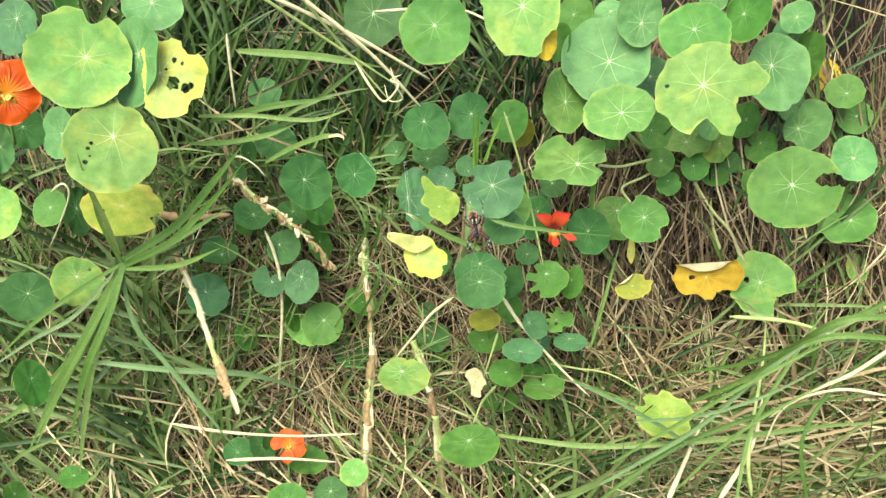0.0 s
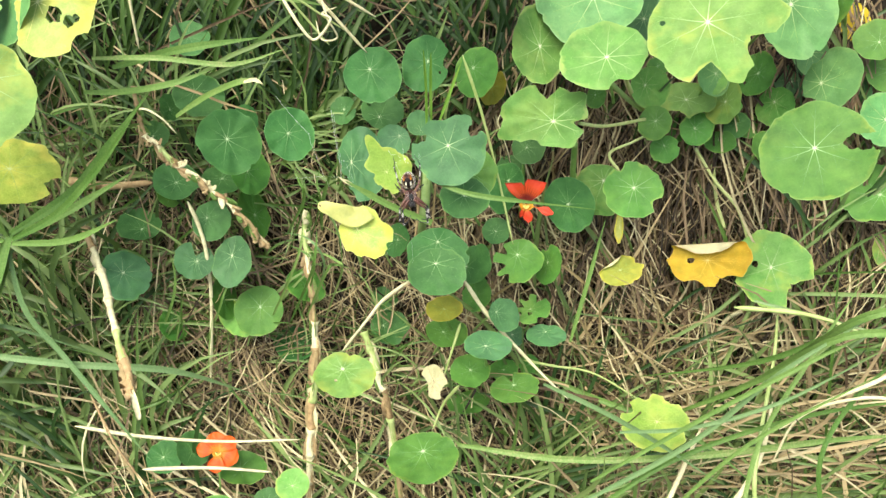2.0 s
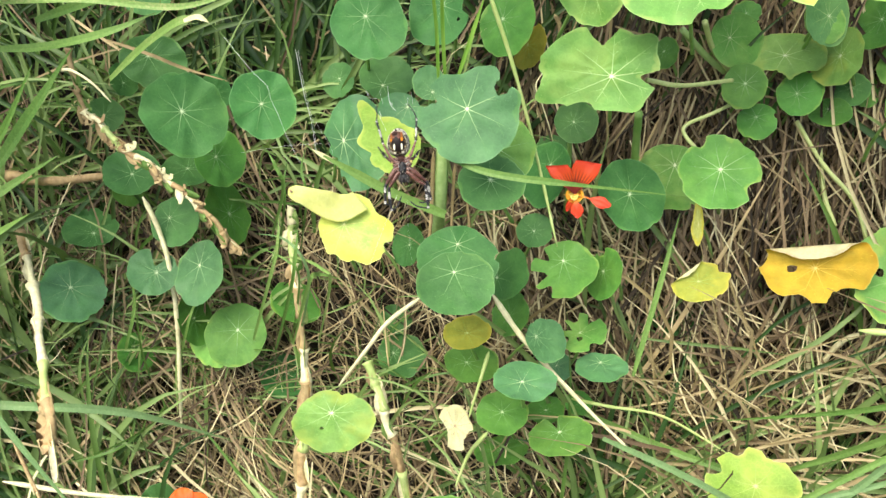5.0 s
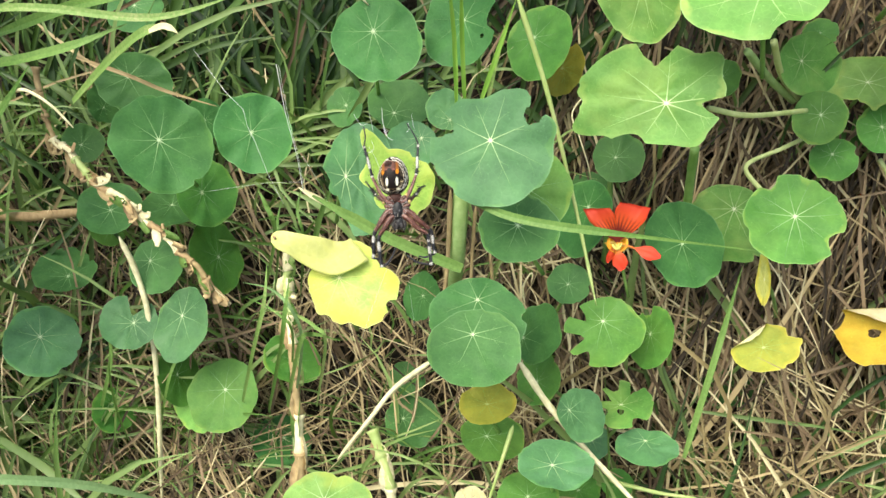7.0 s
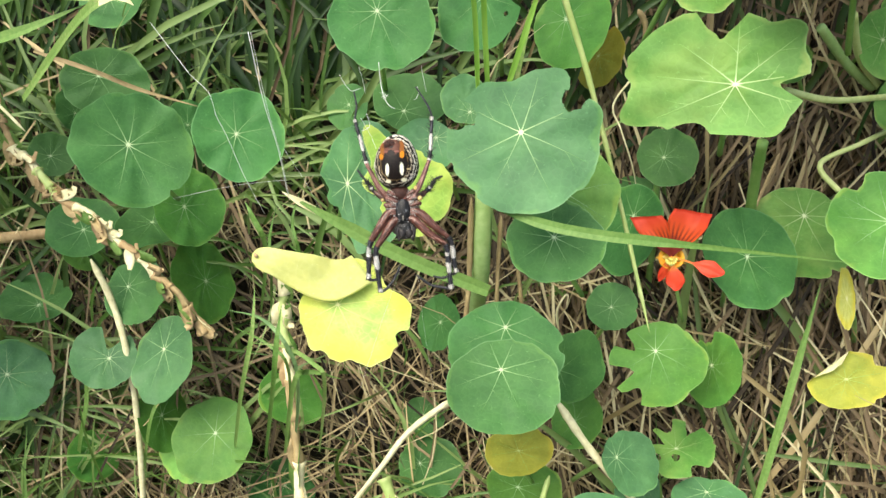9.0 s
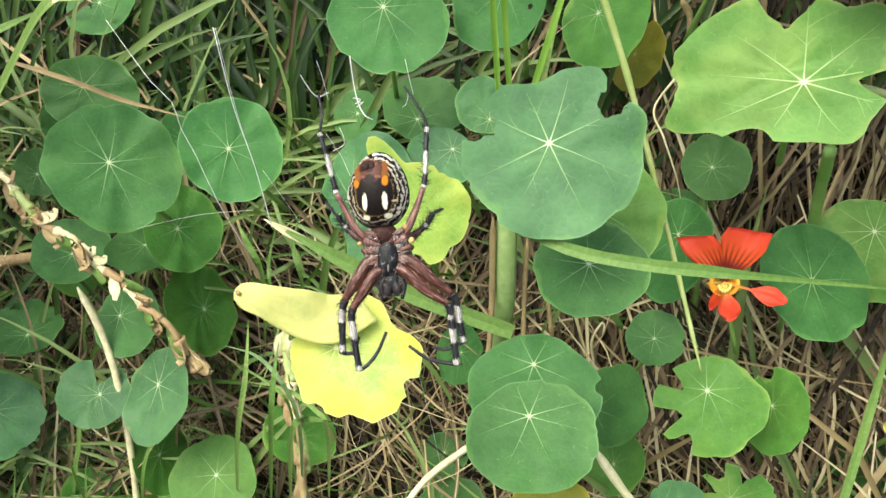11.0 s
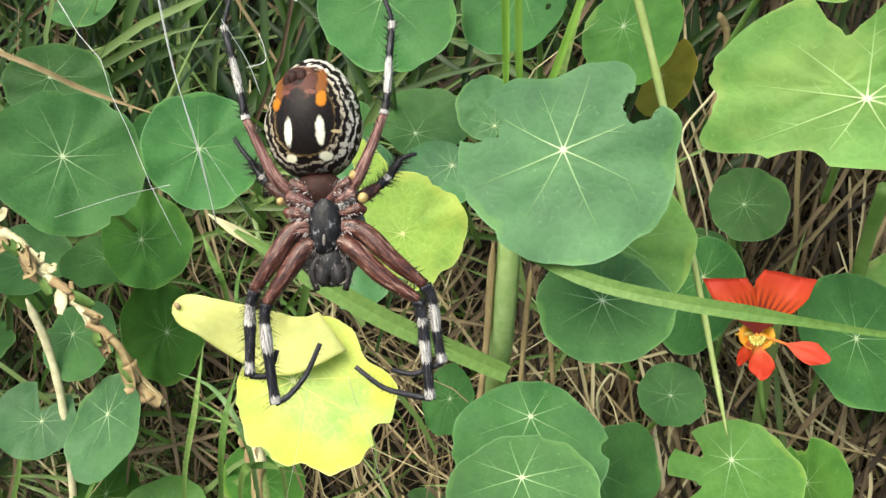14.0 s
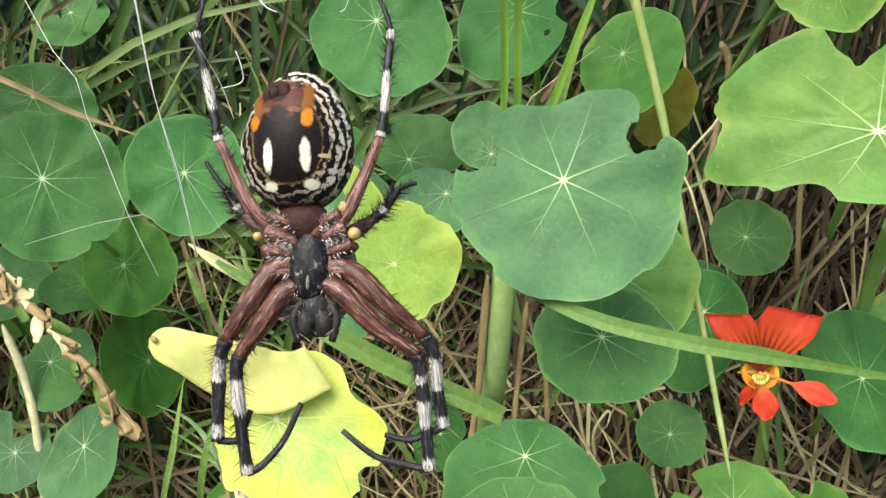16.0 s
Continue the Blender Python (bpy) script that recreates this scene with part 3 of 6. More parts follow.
# leaves high on the left of the bank
leaf(-0.2774, 0.6800, 1.0803, 60.4, 4.7, 21.4, 0.0466, "lime", 0.13, 0.03, bites=[(66,.24,12),(138,.14,14),(172,.05,9),(-40,.05,8)], swell=[(100,.07,20)], label="large lime-green nasturtium leaf with a worn upper rim")
leaf(-0.2353, 0.7000, 1.0713, 66.2, -22.4, -28.3, 0.0423, "mint", 0.20, 0.12, wide=1.00, high=1.03)
leaf(-0.1976, 0.6829, 1.0617, 51.3, -0.9, 11.8, 0.0379, "sallow", -0.22, 0.16, bites=[(180,.34,46),(48,.22,16),(-48,.16,14),(92,.08,9)], swell=[(8,.05,24)], holes=[(.10,-.12,.17),(.42,-.28,.12),(.55,-.22,.09),(.18,.44,.07),(.38,.34,.05),(-.05,.22,.04)], label="yellow-green nasturtium leaf eaten through with holes", wide=0.92, high=1.03)
leaf(-0.2492, 0.6450, 1.0074, 55.8, 5.4, 18.3, 0.0424, "lime", 0.07, 0.26, holes=[(-.52,-.28,.06),(-.45,.02,.045),(-.38,.13,.04),(-.42,-.15,.03)], label="lime-green nasturtium leaf with small holes")
leaf(-0.2805, 0.7000, 0.9137, 38.6, 11.4, 23.9, 0.0418, "withering", -0.06, 0.11, bites=[(-25,.3,16),(20,.12,30)], holes=[(-.5,-.05,.06)], wide=1.00, high=0.78)
leaf(-0.2243, 0.7400, 1.1149, 49.0, 3.1, 20.1, 0.0284, "mint", -0.02, 0.04)
leaf(-0.3801, 0.7600, 1.0858, 56.7, -15.6, -2.6, 0.0275, "blue", 0.14, 0.28, wide=1.00, high=1.08)
leaf(-0.4092, 0.7700, 0.9728, 62.5, 21.3, 48.2, 0.0240, "deep", -0.04, 0.05)
leaf(-0.3778, 0.7800, 0.9625, 56.6, -12.5, -5.3, 0.0293, "mint", 0.20, -0.02, wide=0.69, high=1.03)
leaf(-0.4092, 0.7200, 0.9724, 66.4, 26.5, 58.7, 0.0269, "mint", 0.11, 0.02, wide=0.56, high=1.02)
leaf(-0.4344, 0.7200, 0.8930, 52.5, -11.2, -2.4, 0.0302, "lime", -0.05, 0.08)
leaf(-0.3742, 0.7200, 0.9019, 43.2, -13.0, 3.8, 0.0204, "mid", 0.02, 0.01, wide=1.00, high=1.07)
leaf(-0.3810, 0.7800, 0.8652, 53.4, 32.3, 50.1, 0.0290, "deep", -0.08, 0.09, wide=0.66, high=1.06)
leaf(-0.3427, 0.8000, 1.1017, 69.8, 26.4, 68.1, 0.0160, "mid", 0.00, 0.09, wide=1.00, high=1.06)
leaf(-0.1622, 0.8500, 0.9865, 44.3, 1.4, 12.2, 0.0194, "deep", -0.03, 0.19)

# leaves on the left, half hidden in the grass
leaf(-0.1362, 0.7850, 0.9548, 69.8, 7.8, 26.1, 0.0237, "deep", -0.15, 0.18, wide=1.00, high=0.82)
leaf(-0.0908, 0.7240, 0.9379, 60.6, 10.5, 36.9, 0.0288, "deep", -0.07, 0.08)
leaf(-0.0411, 0.7380, 0.9402, 60.0, 8.0, 30.0, 0.0225, "deep", -0.06, 0.02, wide=1.00, high=1.06)
leaf(-0.1726, 0.7800, 0.8674, 30.5, 5.4, 23.4, 0.0221, "deep", 0.02, -0.08)
leaf(-0.1921, 0.8000, 0.8408, 52.6, 23.5, 41.8, 0.0132, "mid", 0.09, -0.03, wide=1.00, high=1.05)
leaf(-0.0917, 0.7650, 0.8887, 54.8, 20.7, 38.1, 0.0225, "mid", -0.13, -0.00, wide=0.89, high=1.04)
leaf(-0.1236, 0.7750, 0.8717, 12.7, 4.6, 22.3, 0.0212, "deep", 0.00, 0.17)
leaf(-0.1350, 0.7600, 0.8354, 46.0, -4.6, 7.5, 0.0197, "deep", -0.25, 0.17, wide=1.00, high=1.04)
leaf(-0.0969, 0.7700, 0.8378, 58.4, 40.2, 59.1, 0.0248, "mid", 0.12, 0.04, wide=1.00, high=1.07)
leaf(-0.2192, 0.7770, 0.8169, 17.7, 6.1, 26.1, 0.0213, "deep", 0.11, -0.25, wide=1.01, high=1.04)
leaf(-0.2306, 0.7470, 0.7749, 46.2, 18.1, 31.0, 0.0262, "blue", -0.07, 0.13)
leaf(-0.1498, 0.7350, 0.8047, 44.0, 10.7, 22.4, 0.0192, "blue", 0.16, -0.03, bites=[(70,.75,26)])
leaf(-0.1113, 0.7350, 0.8052, 40.4, -16.0, -0.5, 0.0249, "blue", -0.02, 0.24, wide=0.85, high=1.06)
leaf(-0.0930, 0.7350, 0.7470, 40.0, 18.0, -8.0, 0.0262, "mid", -0.02, 0.16, wide=0.94, high=1.0)
leaf(-0.1960, 0.7550, 0.7080, 48.2, 33.1, 43.1, 0.0181, "mid", -0.14, 0.26)
leaf(-0.1331, 0.7500, 0.7506, 58.9, 42.8, 59.7, 0.0227, "mid", -0.03, -0.00, wide=0.88, high=1.04)
leaf(-0.1210, 0.7420, 0.7310, 48.0, 0.0, -44.0, 0.0270, "lime", 0.00, 0.30, wide=1.25, high=0.55, label="narrow lime-green nasturtium leaf seen from its rim")
leaf(-0.0700, 0.7650, 0.6806, 20.1, 5.2, 14.2, 0.0234, "deep", 0.07, 0.12, wide=1.00, high=0.95)
leaf(-0.0508, 0.7650, 0.7590, 24.8, 26.5, 24.2, 0.0208, "mid", 0.02, -0.04, wide=1.06, high=1.00)
leaf(-0.1938, 0.8000, 0.9070, 58.4, 12.6, 32.9, 0.0141, "deep", -0.08, -0.08)
leaf(-0.1008, 0.8000, 0.9262, 64.8, 17.8, 42.7, 0.0136, "deep", 0.00, -0.08)
leaf(-0.1776, 0.8100, 0.9318, 64.7, 26.0, 58.2, 0.0129, "deep", 0.00, -0.17, wide=1.00, high=1.05)

# leaves round the spider's web
leaf(0.0327, 0.7520, 0.9899, 58.8, 4.6, 14.2, 0.0245, "deep", -0.09, 0.21)
leaf(0.0761, 0.7720, 0.9938, 60.0, -14.0, -18.6, 0.0239, "deep", 0.09, 0.09, bites=[(0,.3,18)], holes=[(.58,-.35,.05)], wide=1.00, high=1.05)
leaf(0.1191, 0.8100, 0.9733, 55.9, -16.7, -21.3, 0.0227, "mid", -0.18, 0.20, label="fresh green nasturtium leaf with an amber margin", wide=1.00, high=1.08)
leaf(0.1334, 0.8300, 0.9529, 69.7, -19.2, -40.8, 0.0183, "olive", -0.05, -0.00, bites=[(80,.3,30)])
leaf(0.0318, 0.8000, 0.9371, 41.2, 4.9, 12.3, 0.0201, "deep", -0.16, -0.30, wide=1.00, high=0.92)
leaf(-0.0096, 0.8200, 0.9287, 57.4, -11.6, -9.9, 0.0137, "deep", 0.05, 0.08, wide=1.00, high=1.04)
leaf(0.0467, 0.7600, 0.9260, 48.5, 1.6, 8.3, 0.0156, "blue", 0.37, 0.30)
leaf(0.0752, 0.7150, 0.9636, 65.2, 3.2, 12.5, 0.0106, "blue", 0.20, -0.50)
leaf(0.1028, 0.6760, 0.9583, 63.2, -0.4, 4.1, 0.0285, "blue", -0.02, 0.13, bites=[(47,.06,5)], holes=[(.66,.54,.15),(.80,.62,.12),(.92,.70,.10),(-.80,.40,.19),(-.95,.36,.17)], swell=[(101, -.14, 28), (212, -.06, 28), (20, .07, 16), (-36, .05, 20), (60, .09, 16)], label="large blue-green nasturtium leaf with a bite in the rim", wide=1.03, high=0.99)
leaf(0.1189, 0.7050, 0.9229, 55.5, -1.3, 1.0, 0.0230, "mid", -0.02, 0.07, bites=[(150,.3,40)])
leaf(0.1149, 0.6910, 0.9084, 44.0, -2.3, 3.0, 0.0213, "deep", -0.03, 0.10, wide=1.00, high=0.89)
leaf(0.1489, 0.7650, 0.8790, 53.7, -32.1, -34.3, 0.0235, "deep", 0.18, 0.25, wide=1.00, high=1.07)
leaf(0.1692, 0.7930, 0.9077, 47.6, 0.6, 0.7, 0.0159, "deep", -0.12, -0.00, wide=1.00, high=1.06)
leaf(0.1530, 0.8100, 0.8780, 32.5, -4.3, -2.0, 0.0140, "deep", -0.10, 0.18)
leaf(0.0205, 0.7350, 0.9138, 51.5, 14.1, 24.6, 0.0322, "blue", -0.39, 0.04, bites=[(215,.3,20),(185,.18,12),(245,.2,12)], label="ragged blue-green nasturtium leaf behind the web", wide=0.69, high=1.05)
leaf(0.0498, 0.7000, 0.9265, 59.1, 3.2, 14.2, 0.0201, "sulphur", -0.04, -0.05, bites=[(52,.10,13),(243,.28,34)], swell=[(119, .75, 20), (196, -.45, 34), (-50, -.06, 14)], label="yellow-green nasturtium leaf with a wavy rim behind the web")
leaf(0.0396, 0.6400, 0.9020, 34.9, 9.8, 20.9, 0.0220, "sallow", -0.30, 0.13, bites=[(-33,.16,9),(205,.10,12),(232,.07,8),(262,.05,7),(-70,.06,8)], swell=[(135, -.22, 34), (38, -.24, 38), (-70, .10, 22), (205, .05, 20)], label="pale yellow withering nasturtium leaf, rolled at one side", wide=1.00, high=1.05)
leaf(0.0908, 0.7000, 0.8443, 44.1, 1.1, 6.7, 0.0280, "deep", 0.02, 0.48, bites=[(4,.10,8)], wide=1.00, high=0.91)
leaf(0.0930, 0.6720, 0.8452, 38.0, 1.1, 6.9, 0.0259, "deep", -0.04, 0.35, wide=1.00, high=0.87)
leaf(0.1245, 0.7350, 0.8132, 42.5, -28.9, -20.4, 0.0188, "deep", -0.60, -0.00, wide=1.00, high=1.07)
leaf(0.1250, 0.7500, 0.7670, 45.8, -27.0, -21.1, 0.0176, "mid", -0.06, -0.08, wide=1.00, high=1.03)
leaf(0.1418, 0.7450, 0.8443, 37.8, -4.0, -0.7, 0.0134, "deep", -0.03, -0.02)
leaf(0.1626, 0.7110, 0.8336, 28.6, -9.5, -3.9, 0.0229, "mid", -0.02, 0.31, bites=[(140,.42,12),(195,.5,14),(235,.3,12)], label="ragged fresh green nasturtium leaf gnawed at one side")
leaf(0.1911, 0.7220, 0.8244, 56.3, -35.9, -40.0, 0.0183, "mid", -0.09, 0.12, bites=[(100,.25,16)], wide=1.00, high=1.03)
leaf(0.2079, 0.7550, 0.8692, 44.0, 16.6, 14.4, 0.0258, "deep", -0.05, 0.01, wide=1.00, high=1.07)
leaf(0.2391, 0.7900, 0.8658, 37.1, -2.2, -5.1, 0.0283, "pale", 0.11, 0.39, bites=[(170,.2,15)])
leaf(0.2587, 0.7300, 0.8990, 41.1, -1.1, -5.7, 0.0262, "fresh", 0.04, 0.10, bites=[(120,.18,10),(-28,.22,14),(75,.06,8),(200,.07,9)], label="fresh green nasturtium leaf with torn rim")
leaf(0.2550, 0.7520, 0.8490, 50.0, -20.0, -24.0, 0.0150, "yellow", 0.11, -0.02, bites=[(150,.2,40)], wide=0.30, high=1.08)
leaf(0.0967, 0.6950, 0.7887, 12.3, -2.3, -2.0, 0.0172, "olive", 0.00, -0.00, wide=1.00, high=0.92)
leaf(0.0981, 0.7100, 0.7495, 15.3, 7.9, 7.5, 0.0209, "mid", -0.18, 0.03, wide=1.01, high=0.86)
leaf(0.1517, 0.7000, 0.7811, 40.6, 23.1, 21.8, 0.0161, "blue", -0.49, 0.11, wide=1.00, high=1.04)
leaf(0.1381, 0.6720, 0.7666, 13.8, 3.8, 4.1, 0.0221, "blue", -0.08, -0.01, wide=1.01, high=0.76)
leaf(0.1598, 0.7400, 0.7260, 29.6, -0.6, 2.4, 0.0134, "blue", 0.13, 0.03, wide=1.00, high=1.07)
leaf(0.1785, 0.7260, 0.7692, 11.5, -10.7, -2.2, 0.0188, "pale", -0.08, 0.03, bites=[(150,.5,16),(60,.4,14),(200,.45,16),(110,.35,14),(300,.3,14)], holes=[(-.1,-.25,.12)], label="small nasturtium leaf eaten to shreds")
leaf(0.1924, 0.7050, 0.7547, 10.0, -3.4, -1.2, 0.0192, "blue", -0.03, 0.37, wide=1.00, high=0.77)
leaf(0.0338, 0.7650, 0.7095, 27.0, 9.5, 12.3, 0.0208, "deep", -0.33, 0.10)
leaf(0.0259, 0.7900, 0.7287, 30.0, 1.2, 8.2, 0.0141, "deep", 0.00, 0.09)
leaf(0.0429, 0.7800, 0.8084, 54.1, -27.6, -26.8, 0.0174, "deep", 0.09, -0.00)
leaf(0.1219, 0.6900, 0.7203, 15.3, -3.4, 3.3, 0.0195, "mid", 0.00, 0.05)
leaf(0.1649, 0.6800, 0.7101, 15.4, -11.4, -0.8, 0.0240, "mid", -0.03, 0.21, bites=[(105,.55,10)], wide=1.01, high=0.73)
leaf(0.1187, 0.7400, 0.6319, 4.2, -8.2, 3.7, 0.0234, "mid", 0.00, 0.09, wide=1.01, high=0.72)
leaf(0.1544, 0.7400, 0.6801, 12.1, -8.1, 0.7, 0.0157, "mid", 0.00, -0.00, wide=1.00, high=0.87)
leaf(0.1804, 0.7400, 0.6895, 17.5, -0.1, 1.4, 0.0111, "mid", 0.00, -0.02, wide=1.00, high=1.04)
leaf(0.0161, 0.6220, 0.7675, 21.4, 5.4, 12.0, 0.0273, "lime", -0.05, 0.29, holes=[(-.28,-.2,.05)], label="lime-green nasturtium leaf with scalloped rim", wide=1.00, high=0.81)
leaf(0.0877, 0.6800, 0.7128, 36.5, 26.5, 23.8, 0.0166, "cream", 0.00, 0.07, bites=[(200,.5,40),(330,.35,30)], label="shrivelled cream and brown nasturtium leaf", wide=0.90, high=1.03)
leaf(0.0845, 0.6000, 0.6952, 6.9, -7.0, 2.0, 0.0320, "mid", 0.00, 0.26, wide=1.01, high=0.89)

# broad pale leaves high on the right of the bank
leaf(0.1774, 0.7150, 0.9723, 67.6, -1.4, -6.1, 0.0357, "pale", 0.21, -0.15, bites=[(88,.42,15),(-13,.27,11),(254,.20,13)], swell=[(40, .20, 20), (217, .24, 20), (-55, .15, 18), (115, .06, 14)], label="broad pale green nasturtium leaf with bites and yellow rim", wide=1.00, high=0.71)
leaf(0.1705, 0.7550, 1.0178, 49.6, 14.4, 14.9, 0.0321, "pale", 0.08, -0.02, wide=0.75, high=1.08)
leaf(0.2108, 0.7750, 1.0555, 52.0, -3.5, -7.6, 0.0447, "mint", 0.07, -0.07)
leaf(0.2186, 0.7100, 1.0244, 44.0, -7.1, -10.6, 0.0340, "pale", 0.09, -0.02, bites=[(-65,.2,14)], wide=1.00, high=0.84)
leaf(0.2395, 0.7800, 1.0957, 65.0, 5.9, 9.3, 0.0292, "mint", 0.10, -0.21, wide=0.82, high=1.02)
leaf(0.2893, 0.7600, 1.0863, 55.0, -8.1, -18.1, 0.0340, "mid", -0.01, 0.10, bites=[(-60,.2,14)], wide=1.01, high=0.85)
leaf(0.2933, 0.7000, 1.0528, 46.1, -9.0, -16.7, 0.0470, "lime", -0.06, 0.06, bites=[(-88,.34,15),(-28,.36,17),(47,.33,17),(125,.10,14),(-140,.07,9)], holes=[(-.74,.06,.04)], swell=[(-62,.16,16),(8,.18,20)], label="large lime-green nasturtium leaf with eaten lower rim")
leaf(0.3450, 0.7900, 1.0973, 65.8, -22.4, -48.9, 0.0284, "mid", -0.18, -0.00, wide=1.00, high=1.05)
leaf(0.3837, 0.7900, 1.0380, 55.3, 8.1, 3.4, 0.0385, "mint", -0.19, 0.15, wide=0.86, high=1.05)
leaf(0.4204, 0.8200, 1.0425, 71.8, -29.0, -65.0, 0.0279, "mid", 0.05, 0.08, wide=1.00, high=1.04)
leaf(0.4061, 0.8300, 1.0825, 63.9, -12.0, -31.7, 0.0172, "mint", -0.03, -0.00)
leaf(0.4689, 0.8800, 1.0047, 62.4, 12.0, 14.8, 0.0179, "amber", -0.09, 0.12, holes=[(0,.1,.12)])
leaf(0.4264, 0.7900, 0.9817, 55.6, -23.7, -39.2, 0.0269, "mint", -0.38, -0.07, bites=[(230,.2,20),(120,.15,20)], wide=0.96, high=1.06)
leaf(0.3849, 0.6840, 0.9616, 43.4, -10.9, -18.3, 0.0419, "mid", -0.04, 0.08, holes=[(.60,.20,.15),(.82,.20,.17),(.97,.17,.18)], label="large fresh green nasturtium leaf with a deep cleft")
leaf(0.3684, 0.7500, 0.9339, 45.4, 18.9, 11.1, 0.0139, "mid", -0.05, -0.04, wide=1.00, high=1.08)
leaf(0.4853, 0.8000, 0.9411, 53.8, 4.5, -0.3, 0.0253, "mint", 0.00, -0.00)
leaf(0.4761, 0.8400, 1.0007, 47.0, -9.1, -21.9, 0.0200, "mid", 0.09, -0.10)
leaf(0.4976, 0.8500, 0.9684, 58.4, 0.1, -5.9, 0.0196, "mid", 0.10, 0.05)
leaf(0.4964, 0.8000, 0.8665, 38.3, -12.7, -20.3, 0.0315, "mid", 0.14, -0.03, wide=1.00, high=0.96)
leaf(0.5233, 0.8000, 0.8027, 41.4, 8.9, 0.4, 0.0176, "lime", 0.00, -0.00, wide=0.77, high=1.05)
leaf(0.1245, 0.7300, 1.1150, 57.7, -1.3, -2.4, 0.0475, "lime", 0.02, 0.05, bites=[(-90,.08,20),(-40,.12,16)], label="large yellowing nasturtium leaf beside an amber lobe", wide=0.74)
leaf(0.1465, 0.7240, 1.0905, 64.5, 15.4, 28.9, 0.0206, "amber", -0.05, -0.03, wide=0.66, high=1.02)
leaf(0.1662, 0.8000, 1.0634, 72.1, -23.2, -51.5, 0.0201, "mid", -0.23, -0.00)
leaf(-0.0228, 0.8000, 1.0881, 61.9, 0.0, 5.0, 0.0312, "deep", -0.01, 0.08)
leaf(0.0463, 0.7200, 1.0985, 61.6, -1.2, 0.8, 0.0334, "mid", -0.02, 0.11)
leaf(0.0958, 0.7800, 1.1127, 55.9, -3.3, -3.9, 0.0112, "lime", 0.00, -0.02, wide=0.98, high=1.07)
leaf(0.2674, 0.8200, 1.0221, 60.5, -0.6, -3.6, 0.0208, "blue", -0.14, -0.00)
leaf(0.4251, 0.8500, 0.9831, 54.6, 11.8, 8.3, 0.0202, "mint", 0.02, 0.08, wide=1.00, high=1.04)
leaf(0.3770, 0.8400, 0.9665, 55.3, -27.4, -41.2, 0.0202, "mid", 0.09, 0.02, wide=1.00, high=1.08)
leaf(0.1824, 0.8300, 1.0839, 61.6, -12.5, -23.8, 0.0204, "mid", -0.08, -0.00, wide=1.00, high=1.04)
leaf(0.4824, 0.8600, 0.9458, 73.6, -34.0, -69.9, 0.0182, "blue", -0.03, -0.05, wide=1.00, high=1.04)
leaf(0.2184, 0.8300, 1.0842, 41.8, -4.2, -8.7, 0.0174, "mint", 0.00, 0.20)
leaf(0.3116, 0.8000, 1.1118, 59.9, 8.7, 6.9, 0.0165, "mint", -0.02, -0.07, wide=1.00, high=1.05)
leaf(0.4107, 0.8600, 1.0595, 62.7, -23.2, -47.4, 0.0180, "blue", 0.00, -0.00, wide=1.00, high=1.06)
leaf(0.4173, 0.8600, 0.9522, 45.0, -5.9, -14.9, 0.0192, "blue", 0.00, 0.02)
leaf(0.3273, 0.8000, 0.9772, 50.9, 10.5, 7.1, 0.0149, "pale", -0.02, -0.08, wide=1.00, high=1.05)

# the cluster of small leaves on the right
leaf(0.2830, 0.8000, 0.9325, 56.8, -6.0, -13.9, 0.0158, "fresh", 0.05, 0.11, wide=0.98, high=1.03)
leaf(0.2957, 0.8000, 0.9063, 47.8, -6.3, -13.1, 0.0140, "fresh", -0.05, 0.26, bites=[(20,.15,12),(250,.12,12)])
leaf(0.3243, 0.8100, 0.9237, 50.6, -8.6, -18.4, 0.0158, "fresh", -0.13, 0.02, wide=0.99, high=1.07)
leaf(0.3134, 0.8200, 0.9471, 47.8, -3.7, -13.6, 0.0265, "lime", -0.04, 0.05, bites=[(-110,.35,25),(-60,.2,20)], wide=1.00, high=0.68)
leaf(0.2791, 0.8250, 0.9569, 63.0, 10.6, 14.6, 0.0200, "pale", -0.26, 0.09)
leaf(0.3445, 0.8100, 0.9500, 61.5, -26.1, -49.2, 0.0200, "lime", 0.07, 0.03, wide=1.00, high=1.07)
leaf(0.3507, 0.8200, 0.9060, 39.3, -4.3, -14.6, 0.0151, "mid", -0.08, 0.23, wide=1.00, high=0.80)
leaf(0.3650, 0.8300, 0.9192, 45.3, -9.9, -21.2, 0.0135, "deep", 0.03, 0.14)
leaf(0.2297, 0.8150, 0.9508, 57.1, -19.6, -31.5, 0.0110, "mid", -0.12, 0.17, wide=1.00, high=1.07)
leaf(0.3159, 0.8400, 0.9096, 52.2, 8.1, 3.6, 0.0117, "mid", 0.00, -0.08, wide=1.00, high=1.05)
leaf(0.2863, 0.8400, 0.9723, 41.9, -2.4, -12.0, 0.0103, "mid", 0.00, -0.00)
leaf(0.3277, 0.8000, 0.9810, 61.7, 18.8, 20.4, 0.0195, "mint", 0.11, -0.00, wide=1.00, high=1.06)
leaf(0.3975, 0.8300, 0.9392, 60.3, -21.5, -37.6, 0.0190, "pale", -0.07, 0.25)
leaf(0.3507, 0.8300, 0.9366, 37.3, -10.6, -16.1, 0.0164, "pale", 0.00, 0.02, wide=1.00, high=0.87)
leaf(0.3784, 0.8400, 0.9153, 54.3, 8.4, 7.7, 0.0125, "mid", 0.00, 0.11)

